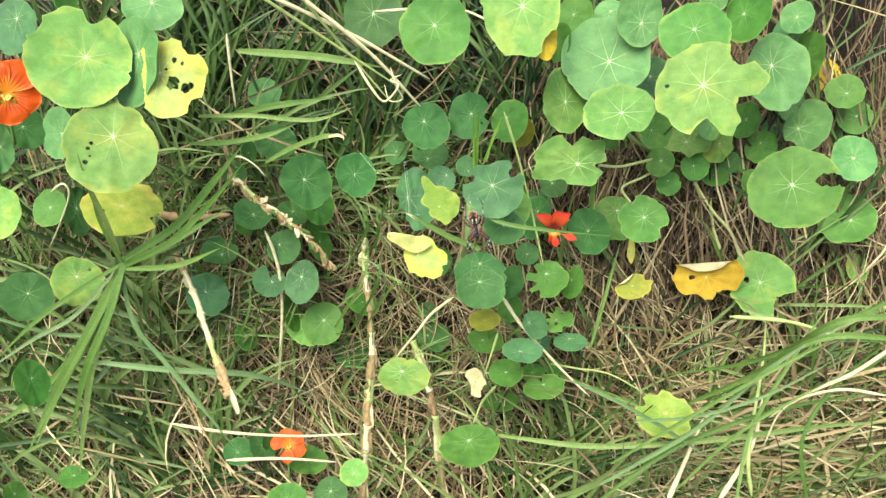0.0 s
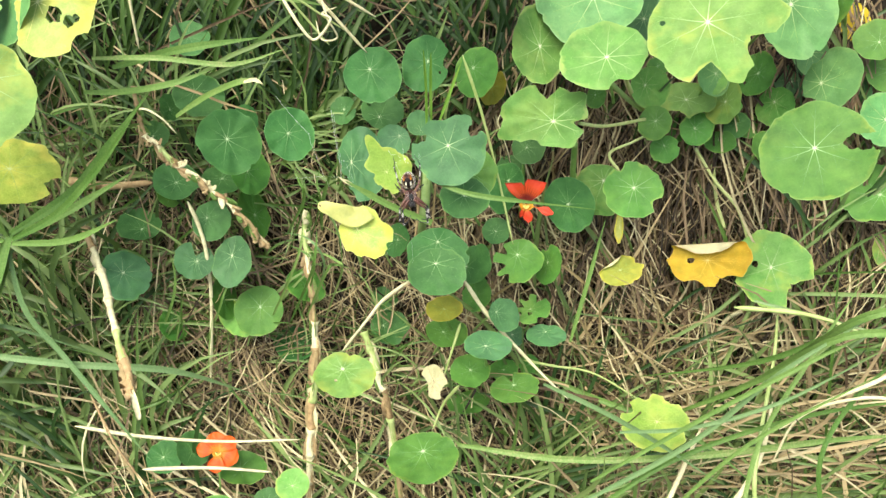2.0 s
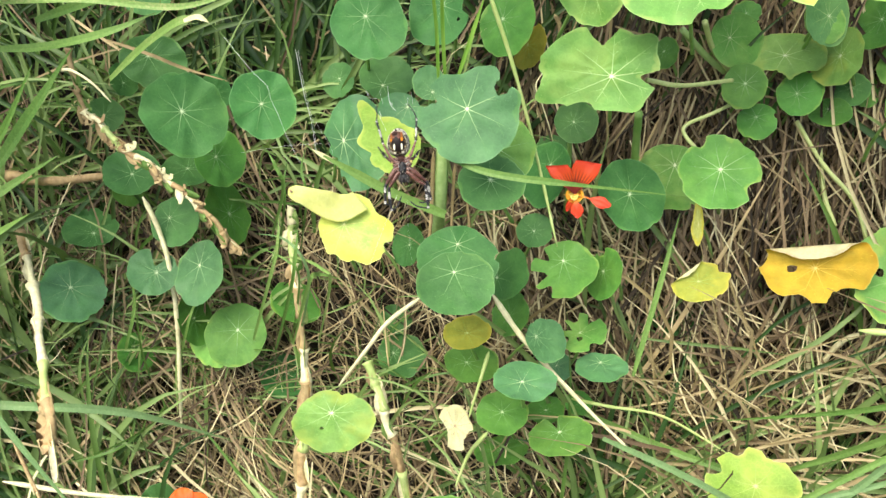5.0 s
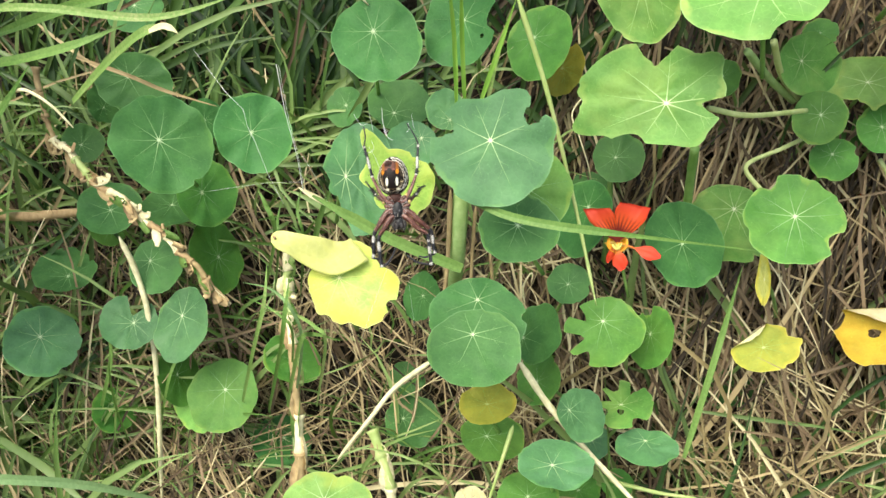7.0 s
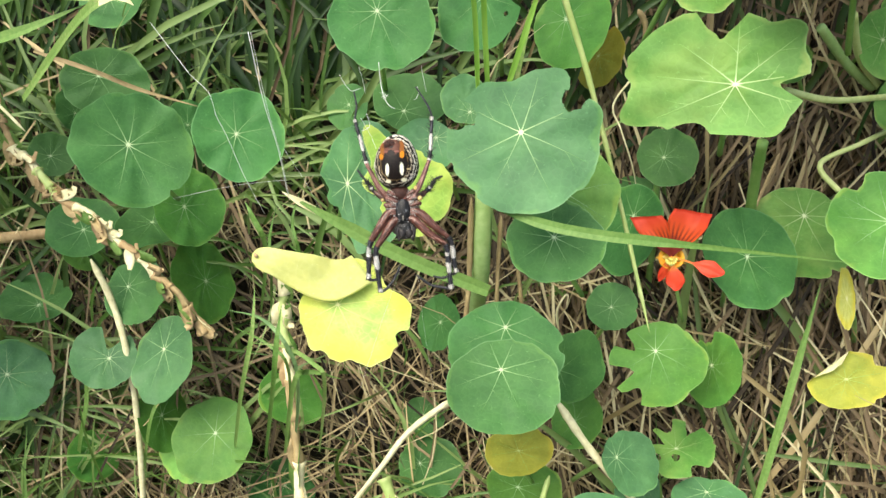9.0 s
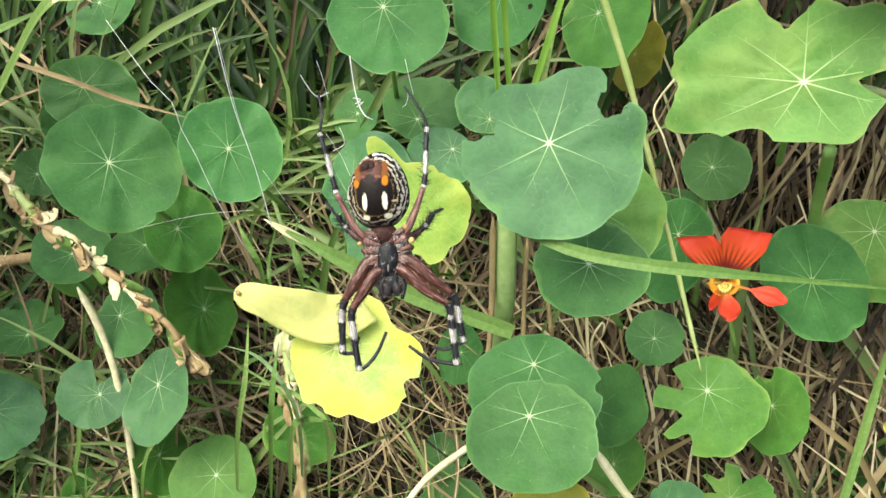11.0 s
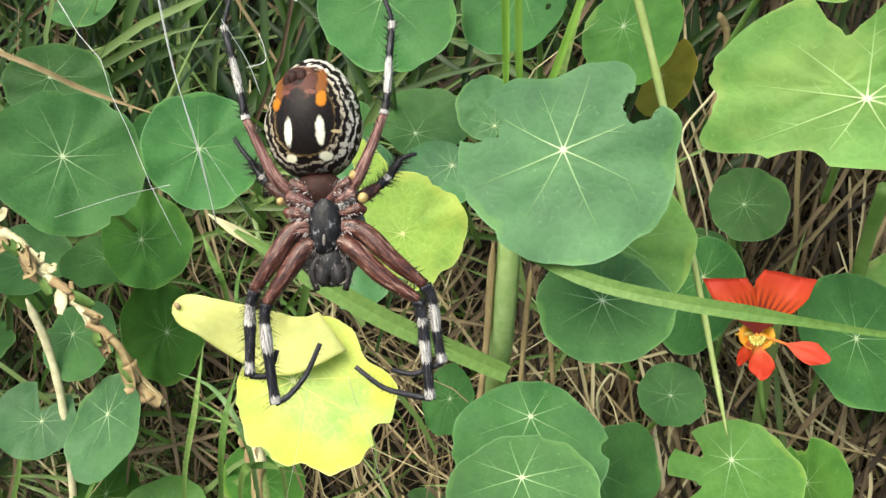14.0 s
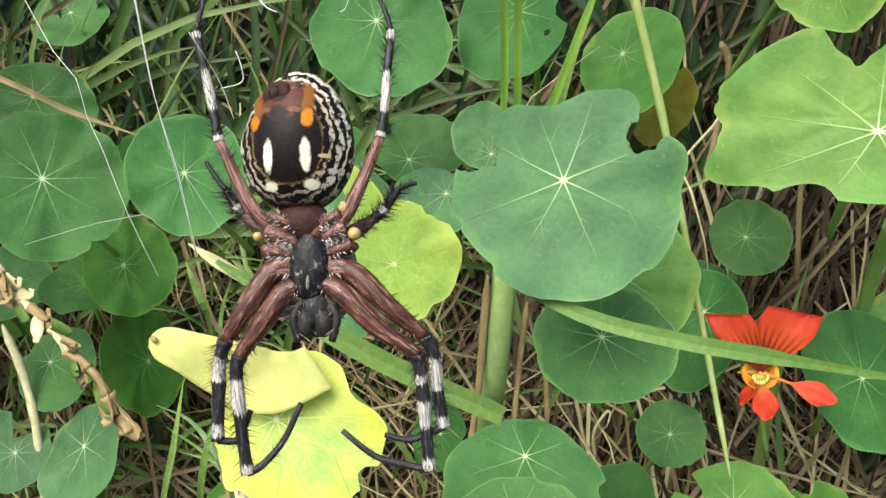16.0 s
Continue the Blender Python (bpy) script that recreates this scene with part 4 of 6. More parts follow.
# leaves low on the bank
leaf(0.2595, 0.7420, 0.8075, 44.8, -5.3, 9.0, 0.0200, "olive", -0.02, 0.02, bites=[(28,.14,14)], swell=[(8, .10, 18)], fold=(128, .48, 150), label="small olive-yellow nasturtium leaf with one rim turned over", wide=1.06, high=0.74)
leaf(0.3451, 0.7650, 0.8110, 59.0, -12.4, -16.8, 0.0388, "amber", -0.02, -0.09, bites=[(250,.2,14),(170,.14,14),(300,.25,20)], holes=[(-.42,-.1,.09)], fold=(95, .3, 150), wide=1.01, high=0.75)
leaf(0.4043, 0.7600, 0.8034, 37.3, 0.7, -5.0, 0.0374, "lime", -0.02, 0.05, bites=[(-40,.4,30),(190,.12,15)], holes=[(-.4,.1,.08)], wide=1.02, high=1.06)
leaf(0.2870, 0.6300, 0.7220, 23.3, -5.4, -5.6, 0.0301, "sulphur", 0.06, 0.07, bites=[(60,.15,14),(150,.25,14),(105,.18,10),(-20,.12,9)], wide=1.00, high=0.90)
leaf(0.2607, 0.8100, 0.7240, 18.8, -2.1, -4.2, 0.0195, "deep", -0.12, 0.20, wide=1.01, high=0.87)
leaf(0.2631, 0.8200, 0.6393, 19.0, -7.5, -4.4, 0.0125, "mid", 0.08, 0.11, wide=1.00, high=1.04)
leaf(-0.3904, 0.6600, 0.8273, 45.1, 20.2, 31.7, 0.0277, "deep", 0.04, 0.11, wide=1.01, high=0.96)
leaf(-0.3363, 0.6710, 0.8403, 49.0, 20.7, 32.7, 0.0270, "lime", -0.02, 0.20, holes=[(.45,.5,.06)])
leaf(-0.3572, 0.5800, 0.7768, 53.3, 47.6, 57.9, 0.0234, "mid", 0.00, 0.22, wide=0.99, high=1.05)
leaf(-0.2006, 0.6800, 0.5888, 20.7, 8.0, 12.9, 0.0190, "deep", -0.09, -0.00)
leaf(-0.2385, 0.7000, 0.5463, 44.9, 55.4, 48.9, 0.0144, "deep", 0.04, -0.00, wide=1.00, high=1.07)
leaf(-0.1140, 0.6700, 0.5899, 14.7, 13.9, 12.2, 0.0256, "mid", -0.07, -0.00, wide=1.01, high=0.77)
leaf(-0.0809, 0.6400, 0.5669, 26.5, 0.4, 6.1, 0.0201, "deep", 0.00, 0.17, wide=1.01, high=1.04)
leaf(-0.1246, 0.6100, 0.5837, 20.8, 11.6, 12.1, 0.0243, "mid", -0.01, 0.14)
leaf(-0.0480, 0.6300, 0.6156, 23.2, -0.5, 5.8, 0.0168, "lime", 0.00, -0.04)
leaf(-0.1728, 0.6900, 0.5923, 33.7, 30.5, 26.4, 0.0191, "deep", 0.00, -0.09, wide=1.00, high=1.04)
leaf(-0.3787, 0.6200, 0.5982, 15.7, 19.7, 21.4, 0.0165, "mid", 0.00, 0.15, wide=1.00, high=0.92)
leaf(-0.4433, 0.6000, 0.5869, 48.6, 46.4, 49.2, 0.0157, "mid", 0.00, 0.04)

# long single blades and stems
grass_blade([(0.0288, 0.6250, 0.9559), (0.0444, 0.6260, 0.9457), (0.0643, 0.6300, 0.9314), (0.0923, 0.6400, 0.9129)], 0.0059, tip=0.9, root=0.12)
grass_blade([(0.0920, 0.6680, 0.9350), (0.1120, 0.6600, 0.9310), (0.1320, 0.6560, 0.9290), (0.1500, 0.6560, 0.9270), (0.1690, 0.6580, 0.9240), (0.2290, 0.6720, 0.9110)], 0.0048, tip=0.02)
grass_blade([(-0.1450, 0.7450, 0.9820), (-0.1180, 0.7500, 0.9700), (-0.1030, 0.7600, 0.9580), (-0.0760, 0.7700, 0.9450)], 0.0027, STRAW_TAN, tip=0.1, label="tan dead grass leaf lying across the green")
grass_blade([(0.0246, 0.6240, 0.9592), (0.0290, 0.6245, 0.9560), (0.0345, 0.6265, 0.9512), (0.0390, 0.6280, 0.9470)], 0.0030, CREAM, tip=0.1, root=0.1, label="bleached withered end of a grass leaf")
green_stem([(0.0593, 0.8000, 0.7809), (0.0683, 0.7650, 0.8284), (0.0762, 0.7350, 0.8713), (0.0788, 0.7400, 0.9142), (0.0786, 0.7420, 0.9300)], 0.0089, STEM_PALE)
dry_stem([(0.0730, 0.7350, 0.9090), (0.0700, 0.7300, 0.8610), (0.0650, 0.7250, 0.8240)], 0.0030, STRAW_TAN, taper=0.8, label="tan dry stem standing behind the leaves")
dry_stem([(0.0860, 0.7450, 0.8950), (0.0840, 0.7400, 0.8670), (0.0830, 0.7350, 0.8420)], 0.0024, STRAW_TAN, taper=0.8, label="tan dry stem standing behind the leaves")
dry_stem([(0.0910, 0.7550, 0.8880), (0.0950, 0.7500, 0.8390)], 0.0026, STRAW_TAN, taper=0.8, label="tan dry stem standing behind the leaves")
dry_stem([(0.1510, 0.8000, 0.9830), (0.1550, 0.8000, 0.9700), (0.1490, 0.7900, 0.9280)], 0.0030, STRAW_TAN, taper=0.8, label="tan dry stem standing behind the leaves")
dry_stem([(0.2310, 0.8200, 0.9000), (0.2170, 0.8000, 0.8750)], 0.0022, STRAW_TAN, taper=0.8, label="tan dry stem standing behind the leaves")
grass_blade([(0.0830, 0.7000, 0.9681), (0.0832, 0.7000, 0.9993), (0.0828, 0.6900, 1.0335)], 0.0024, BLADE_BRIGHT, tip=0.3)
grass_blade([(0.0866, 0.7050, 0.9677), (0.0868, 0.7000, 0.9993), (0.0884, 0.6900, 1.0313)], 0.0026, BLADE_BRIGHT, tip=0.3)
grass_blade([(0.0846, 0.6900, 0.9760), (0.0850, 0.6850, 0.9982), (0.0856, 0.6800, 1.0144)], 0.0018, BLADE_BRIGHT, tip=0.1)
grass_blade([(0.0917, 0.7200, 0.9631), (0.1009, 0.7200, 0.9897), (0.1107, 0.7200, 1.0177)], 0.0030, BLADE_BRIGHT)
grass_blade([(0.0949, 0.7300, 0.9613), (0.1001, 0.7300, 0.9848), (0.1040, 0.7300, 0.9997)], 0.0025)
dry_stem([(0.1112, 0.7100, 1.0236), (0.1269, 0.7150, 0.9733), (0.1424, 0.7150, 0.9143), (0.1568, 0.7000, 0.8587)], 0.0027, PETIOLE_PALE, taper=0.6, label="long pale green flowering stem")
dry_stem([(-0.1510, 0.7500, 0.8620), (-0.1440, 0.7480, 0.8370), (-0.1390, 0.7420, 0.8060), (-0.1410, 0.7350, 0.7530), (-0.1560, 0.7250, 0.6470)], 0.0042, taper=0.8)
husked_stalk([(-0.1835, 0.7600, 0.9720), (-0.1820, 0.7550, 0.9510), (-0.1800, 0.7520, 0.9300), (-0.1700, 0.7480, 0.9230), (-0.1560, 0.7420, 0.9110), (-0.1500, 0.7380, 0.9050), (-0.1290, 0.7320, 0.8980), (-0.1210, 0.7280, 0.8890), (-0.1050, 0.7240, 0.8810), (-0.0950, 0.7220, 0.8680), (-0.0830, 0.7200, 0.8580), (-0.0740, 0.7200, 0.8350)], 0.0068, 16, 3, "jointed bleached grass stalk wrapped in torn husks")
husked_stalk([(-0.2566, 0.7450, 0.8302), (-0.2257, 0.7000, 0.8128), (-0.1896, 0.6400, 0.7904), (-0.1540, 0.5800, 0.7771)], 0.0095, 6, 21, "thick bleached grass stalk", 0.25)
husked_stalk([(-0.0420, 0.7650, 0.8480), (-0.0420, 0.7550, 0.8210), (-0.0360, 0.7350, 0.7860), (-0.0320, 0.7150, 0.7370), (-0.0360, 0.6950, 0.6780), (-0.0400, 0.6750, 0.6150), (-0.0460, 0.6600, 0.5430)], 0.0100, 13, 8, "thick bleached grass stalk with many joints", 0.5)
husked_stalk([(0.0120, 0.7350, 0.7260), (0.0270, 0.7150, 0.6940), (0.0400, 0.7000, 0.6440), (0.0510, 0.6850, 0.5240)], 0.0100, 6, 33, "pale brown jointed dead stalk", 0.2)
dry_stem([(0.0615, 0.7200, 0.8009), (0.0377, 0.7100, 0.7847), (0.0218, 0.7000, 0.7661), (-0.0027, 0.7000, 0.7300)], 0.0036, taper=0.7)
dry_stem([(0.1142, 0.7000, 0.8190), (0.1383, 0.7000, 0.7786), (0.1831, 0.6900, 0.7290), (0.2159, 0.6800, 0.6993)], 0.0048, taper=0.4)
dry_stem([(0.1117, 0.7000, 0.7694), (0.1056, 0.6900, 0.7493), (0.0975, 0.6850, 0.7187)], 0.0032, PETIOLE_PALE)
dry_stem([(0.1112, 0.6900, 0.7011), (0.0962, 0.6900, 0.6767), (0.0859, 0.6800, 0.6505)], 0.0038, PETIOLE_PALE)
dry_stem([(0.1725, 0.7200, 0.7115), (0.2008, 0.7100, 0.7145), (0.2419, 0.7100, 0.7068), (0.2915, 0.7000, 0.6817)], 0.0029, PETIOLE_PALE)
green_stem([(0.2070, 0.7250, 0.9627), (0.2320, 0.7450, 0.9523), (0.2720, 0.7900, 0.9403)], 0.0030, STEM_LIME)
green_stem([(0.2520, 0.7750, 0.8951), (0.2439, 0.7900, 0.9052), (0.2649, 0.8000, 0.9127), (0.2832, 0.8150, 0.9155)], 0.0028, STEM_LIME)
green_stem([(0.3285, 0.8200, 0.8993), (0.3510, 0.8100, 0.8690), (0.3742, 0.8000, 0.8452), (0.3890, 0.7900, 0.8115)], 0.0034, STEM_LIME)
green_stem([(0.3480, 0.8200, 0.8822), (0.3575, 0.8150, 0.8438), (0.3652, 0.8000, 0.8238)], 0.0036, STEM_LIME)
green_stem([(0.2371, 0.8000, 0.9718), (0.2578, 0.8200, 0.9484), (0.2750, 0.8300, 0.9330)], 0.0048, STEM_PALE)
green_stem([(0.2508, 0.8000, 0.9774), (0.2629, 0.8200, 0.9524), (0.2788, 0.8300, 0.9330)], 0.0040, STEM_LIME)
green_stem([(0.1650, 0.8000, 0.8983), (0.1658, 0.8000, 0.8646), (0.1646, 0.8100, 0.8158)], 0.0038, PETIOLE)
green_stem([(0.2084, 0.7600, 0.9278), (0.2110, 0.7800, 0.8886), (0.2150, 0.8000, 0.8232)], 0.0055, PETIOLE)
dry_stem([(0.3601, 0.8000, 0.7578), (0.3675, 0.8000, 0.7082), (0.3669, 0.7900, 0.6630), (0.3626, 0.7900, 0.6245)], 0.0075, STRAW_LIGHT, taper=1.3)
dry_stem([(0.4046, 0.7800, 0.7429), (0.3828, 0.7800, 0.7307), (0.3711, 0.7850, 0.6918), (0.3658, 0.7900, 0.6567)], 0.0041, STRAW_LIGHT, taper=1.0)
dry_stem([(0.3455, 0.8000, 0.7624), (0.3579, 0.8000, 0.7133), (0.3776, 0.8000, 0.6671), (0.3997, 0.7900, 0.5946)], 0.0038, STRAW_LIGHT, taper=0.8)
grass_blade([(-0.2766, 0.6600, 0.8698), (-0.3113, 0.6400, 0.8113), (-0.3624, 0.6200, 0.7333), (-0.4055, 0.6000, 0.6582)], 0.0122)
grass_blade([(-0.2714, 0.6600, 0.8768), (-0.2879, 0.6300, 0.8268), (-0.3176, 0.6100, 0.7675), (-0.3593, 0.6000, 0.6609)], 0.0094)
grass_blade([(-0.2770, 0.6600, 0.8733), (-0.2683, 0.6400, 0.8130), (-0.2399, 0.6300, 0.7697), (-0.1986, 0.6100, 0.7225), (-0.1663, 0.6000, 0.6722)], 0.0060, BLADE_BLUE)
grass_blade([(-0.2754, 0.6600, 0.8699), (-0.2683, 0.6400, 0.9282), (-0.2702, 0.6300, 0.9701), (-0.2674, 0.6200, 1.0147)], 0.0068)
grass_blade([(-0.2804, 0.6700, 0.8689), (-0.2197, 0.6800, 0.9068), (-0.1807, 0.6900, 0.9477), (-0.1429, 0.7000, 0.9899)], 0.0096)
grass_blade([(-0.2817, 0.6700, 0.8633), (-0.2247, 0.6700, 0.8924), (-0.1673, 0.6900, 0.9223)], 0.0081)
grass_blade([(-0.2895, 0.6700, 0.8560), (-0.3378, 0.6500, 0.8103), (-0.3830, 0.6400, 0.7860), (-0.4386, 0.6200, 0.7534)], 0.0054, BLADE_BLUE)
grass_blade([(-0.3143, 0.6200, 0.7745), (-0.2360, 0.6300, 0.7583), (-0.1564, 0.6600, 0.7289), (-0.1008, 0.7000, 0.6672)], 0.0075, BLADE_BLUE)
grass_blade([(-0.4244, 0.6400, 0.8143), (-0.3692, 0.6500, 0.7865), (-0.3074, 0.6600, 0.7737), (-0.2405, 0.6800, 0.7288)], 0.0049, BLADE_BLUE)
grass_blade([(-0.1236, 0.7000, 0.9704), (-0.0928, 0.6850, 0.9927), (-0.0687, 0.6700, 1.0079), (-0.0517, 0.6600, 1.0170), (-0.0402, 0.6550, 1.0203)], 0.0055, tip=0.5, label="green grass leaf withering at its end")
grass_blade([(-0.0474, 0.6570, 1.0179), (-0.0394, 0.6545, 1.0207), (-0.0351, 0.6540, 1.0199), (-0.0318, 0.6540, 1.0173)], 0.0034, CREAM, tip=0.02, label="bleached withered end of a grass leaf")
grass_blade([(-0.1971, 0.7000, 0.9895), (-0.1596, 0.7000, 0.9914), (-0.1175, 0.7000, 1.0000), (-0.0884, 0.7100, 1.0089)], 0.0060)
grass_blade([(-0.1832, 0.7000, 1.0183), (-0.1296, 0.7000, 1.0197), (-0.0737, 0.7100, 1.0122), (-0.0349, 0.7300, 1.0187)], 0.0050)
grass_blade([(-0.1888, 0.7400, 0.9965), (-0.1263, 0.7350, 1.0147), (-0.0527, 0.7300, 1.0282)], 0.0079)
grass_blade([(-0.1688, 0.8000, 1.0514), (-0.0852, 0.8000, 1.0462), (-0.0143, 0.8000, 1.0349)], 0.0095)
dry_stem([(-0.1225, 0.7200, 1.1342), (-0.0491, 0.7450, 1.0726), (0.0107, 0.7600, 1.0251)], 0.0038, PETIOLE_PALE, taper=0.4)
dry_stem([(-0.1075, 0.7200, 1.1293), (-0.0370, 0.7450, 1.0864), (0.0367, 0.7600, 1.0372)], 0.0049, STRAW_LIGHT)
dry_stem([(-0.0808, 0.7200, 1.1344), (-0.0487, 0.7450, 1.0781), (-0.0043, 0.7600, 1.0128)], 0.0038, PETIOLE_PALE, taper=0.4)
dry_stem([(-0.0906, 0.7200, 1.1393), (-0.0217, 0.7450, 1.0700), (0.0274, 0.7600, 1.0072)], 0.0049, STRAW_LIGHT)
dry_stem([(-0.1499, 0.7200, 1.0928), (-0.1514, 0.7200, 1.0545), (-0.1522, 0.7200, 1.0201)], 0.0033)
dry_stem([(-0.0132, 0.7400, 1.1093), (0.0610, 0.7400, 1.1124), (0.0980, 0.7300, 1.1023), (0.1163, 0.7250, 1.0961)], 0.0031)
dry_stem([(-0.2187, 0.6200, 0.7324), (-0.1951, 0.6000, 0.6873), (-0.1587, 0.5800, 0.6423)], 0.0043, STRAW_NODE, nodes=2)
dry_stem([(-0.2512, 0.6300, 0.6804), (-0.1929, 0.6400, 0.6610), (-0.1184, 0.6500, 0.6493), (-0.0449, 0.6600, 0.6472)], 0.0042, STRAW_LIGHT)
dry_stem([(-0.1904, 0.6200, 0.6372), (-0.1286, 0.6300, 0.6333), (-0.0697, 0.6400, 0.6210)], 0.0045, STRAW_LIGHT)
grass_blade([(0.4738, 0.6000, 0.8780), (0.4168, 0.6000, 0.8695), (0.3843, 0.6300, 0.7977), (0.3328, 0.6600, 0.7082)], 0.0078)
grass_blade([(0.4808, 0.6000, 0.8529), (0.4063, 0.6000, 0.8498), (0.3514, 0.6300, 0.7670), (0.2564, 0.6800, 0.6515)], 0.0069)
grass_blade([(0.5026, 0.6600, 0.8624), (0.4335, 0.6400, 0.8338), (0.3747, 0.6600, 0.7727), (0.2824, 0.7200, 0.6961)], 0.0059)
grass_blade([(0.1664, 0.7400, 0.6893), (0.2445, 0.7100, 0.6755), (0.3309, 0.6800, 0.6643), (0.3943, 0.6400, 0.6387)], 0.0064)
grass_blade([(0.2157, 0.7100, 0.7445), (0.2290, 0.7300, 0.8012), (0.2415, 0.7500, 0.8582)], 0.0047)
grass_blade([(0.2093, 0.5700, 0.6436), (0.2981, 0.6000, 0.7075), (0.4127, 0.6300, 0.7397), (0.5359, 0.6600, 0.7422)], 0.0052)
grass_blade([(0.1139, 0.6200, 0.6934), (0.2145, 0.6100, 0.6926), (0.3286, 0.6100, 0.7072), (0.4466, 0.6300, 0.7142), (0.5413, 0.6500, 0.7083)], 0.0070)
grass_blade([(0.3526, 0.5600, 0.6651), (0.3665, 0.6000, 0.7348), (0.4051, 0.6400, 0.7904), (0.4593, 0.7000, 0.8334)], 0.0051)
grass_blade([(0.4231, 0.5600, 0.6699), (0.4083, 0.5800, 0.7415), (0.4447, 0.6200, 0.7801), (0.5068, 0.6600, 0.8076)], 0.0050)
grass_blade([(0.3724, 0.7000, 0.8087), (0.4247, 0.6800, 0.8071), (0.4797, 0.6700, 0.7988)], 0.0035, BLADE_BLUE)
dry_stem([(0.3562, 0.7000, 0.8007), (0.4127, 0.6800, 0.8102), (0.4578, 0.6600, 0.8056)], 0.0052, PETIOLE_PALE)
dry_stem([(0.4931, 0.6200, 0.8380), (0.4516, 0.6100, 0.8032), (0.4108, 0.6100, 0.7726), (0.3889, 0.6200, 0.7323)], 0.0044, STRAW_LIGHT)
dry_stem([(0.4839, 0.6000, 0.7852), (0.4356, 0.6000, 0.7899), (0.3977, 0.6100, 0.7572), (0.3863, 0.6100, 0.7026)], 0.0034, STRAW_LIGHT)
dry_stem([(0.2977, 0.6000, 0.6238), (0.3188, 0.6300, 0.6618), (0.3382, 0.6600, 0.6921)], 0.0061, STRAW_LIGHT)
dry_stem([(0.3428, 0.5800, 0.6497), (0.3794, 0.6200, 0.6921), (0.3948, 0.6600, 0.7274)], 0.0059, STRAW_LIGHT)
dry_stem([(0.3751, 0.5800, 0.6603), (0.3694, 0.6000, 0.7037), (0.3944, 0.6800, 0.7572), (0.3955, 0.7000, 0.7948)], 0.0048, PETIOLE_PALE)
dry_stem([(-0.3030, 0.8000, 0.8526), (-0.2546, 0.8000, 0.8488), (-0.2068, 0.8000, 0.8541)], 0.0119, STRAW_NODE, label="flat brown dead grass leaf")
grass_blade([(-0.0919, 0.7500, 0.7161), (-0.0432, 0.6900, 0.8189), (-0.0261, 0.6800, 0.8613), (-0.0245, 0.6900, 0.8828)], 0.0030)
grass_blade([(-0.0640, 0.7400, 0.7307), (-0.0207, 0.6800, 0.8304), (-0.0118, 0.6750, 0.8619), (-0.0130, 0.6900, 0.8725)], 0.0031)
grass_blade([(-0.0502, 0.7500, 0.7236), (-0.0120, 0.6900, 0.8235), (-0.0085, 0.6800, 0.8541), (-0.0237, 0.6900, 0.8644), (-0.0508, 0.7100, 0.8562)], 0.0024, BLADE_BLUE)
grass_blade([(-0.0238, 0.7300, 0.7476), (0.0104, 0.6700, 0.8431), (0.0067, 0.6700, 0.8542), (-0.0123, 0.6850, 0.8524), (-0.0375, 0.7000, 0.8437)], 0.0024)
grass_blade([(-0.0405, 0.7200, 0.7541), (-0.0002, 0.6600, 0.8497), (0.0059, 0.6650, 0.8534), (0.0189, 0.6700, 0.8467)], 0.0030)
grass_blade([(-0.0681, 0.7800, 0.8113), (-0.0299, 0.7200, 0.8851), (-0.0310, 0.7150, 0.9061), (-0.0361, 0.7200, 0.9128)], 0.0033)
grass_blade([(-0.0614, 0.7700, 0.7162), (-0.0246, 0.7100, 0.8186), (-0.0325, 0.7100, 0.8355), (-0.0555, 0.7200, 0.8394)], 0.0022)
grass_blade([(-0.2019, 0.7900, 0.6132), (-0.1353, 0.7300, 0.7431), (-0.1205, 0.7300, 0.7769), (-0.1083, 0.7400, 0.7919)], 0.0026)
grass_blade([(-0.2823, 0.8100, 0.5780), (-0.2015, 0.7500, 0.7157), (-0.1818, 0.7500, 0.7639), (-0.1840, 0.7600, 0.7977)], 0.0037)
grass_blade([(-0.0741, 0.8000, 0.7786), (-0.0381, 0.7400, 0.8626), (-0.0358, 0.7400, 0.8825), (-0.0333, 0.7500, 0.8971)], 0.0022)
grass_blade([(-0.0523, 0.8000, 0.7884), (-0.0209, 0.7400, 0.8696), (-0.0219, 0.7400, 0.8915), (-0.0189, 0.7500, 0.9058)], 0.0022)


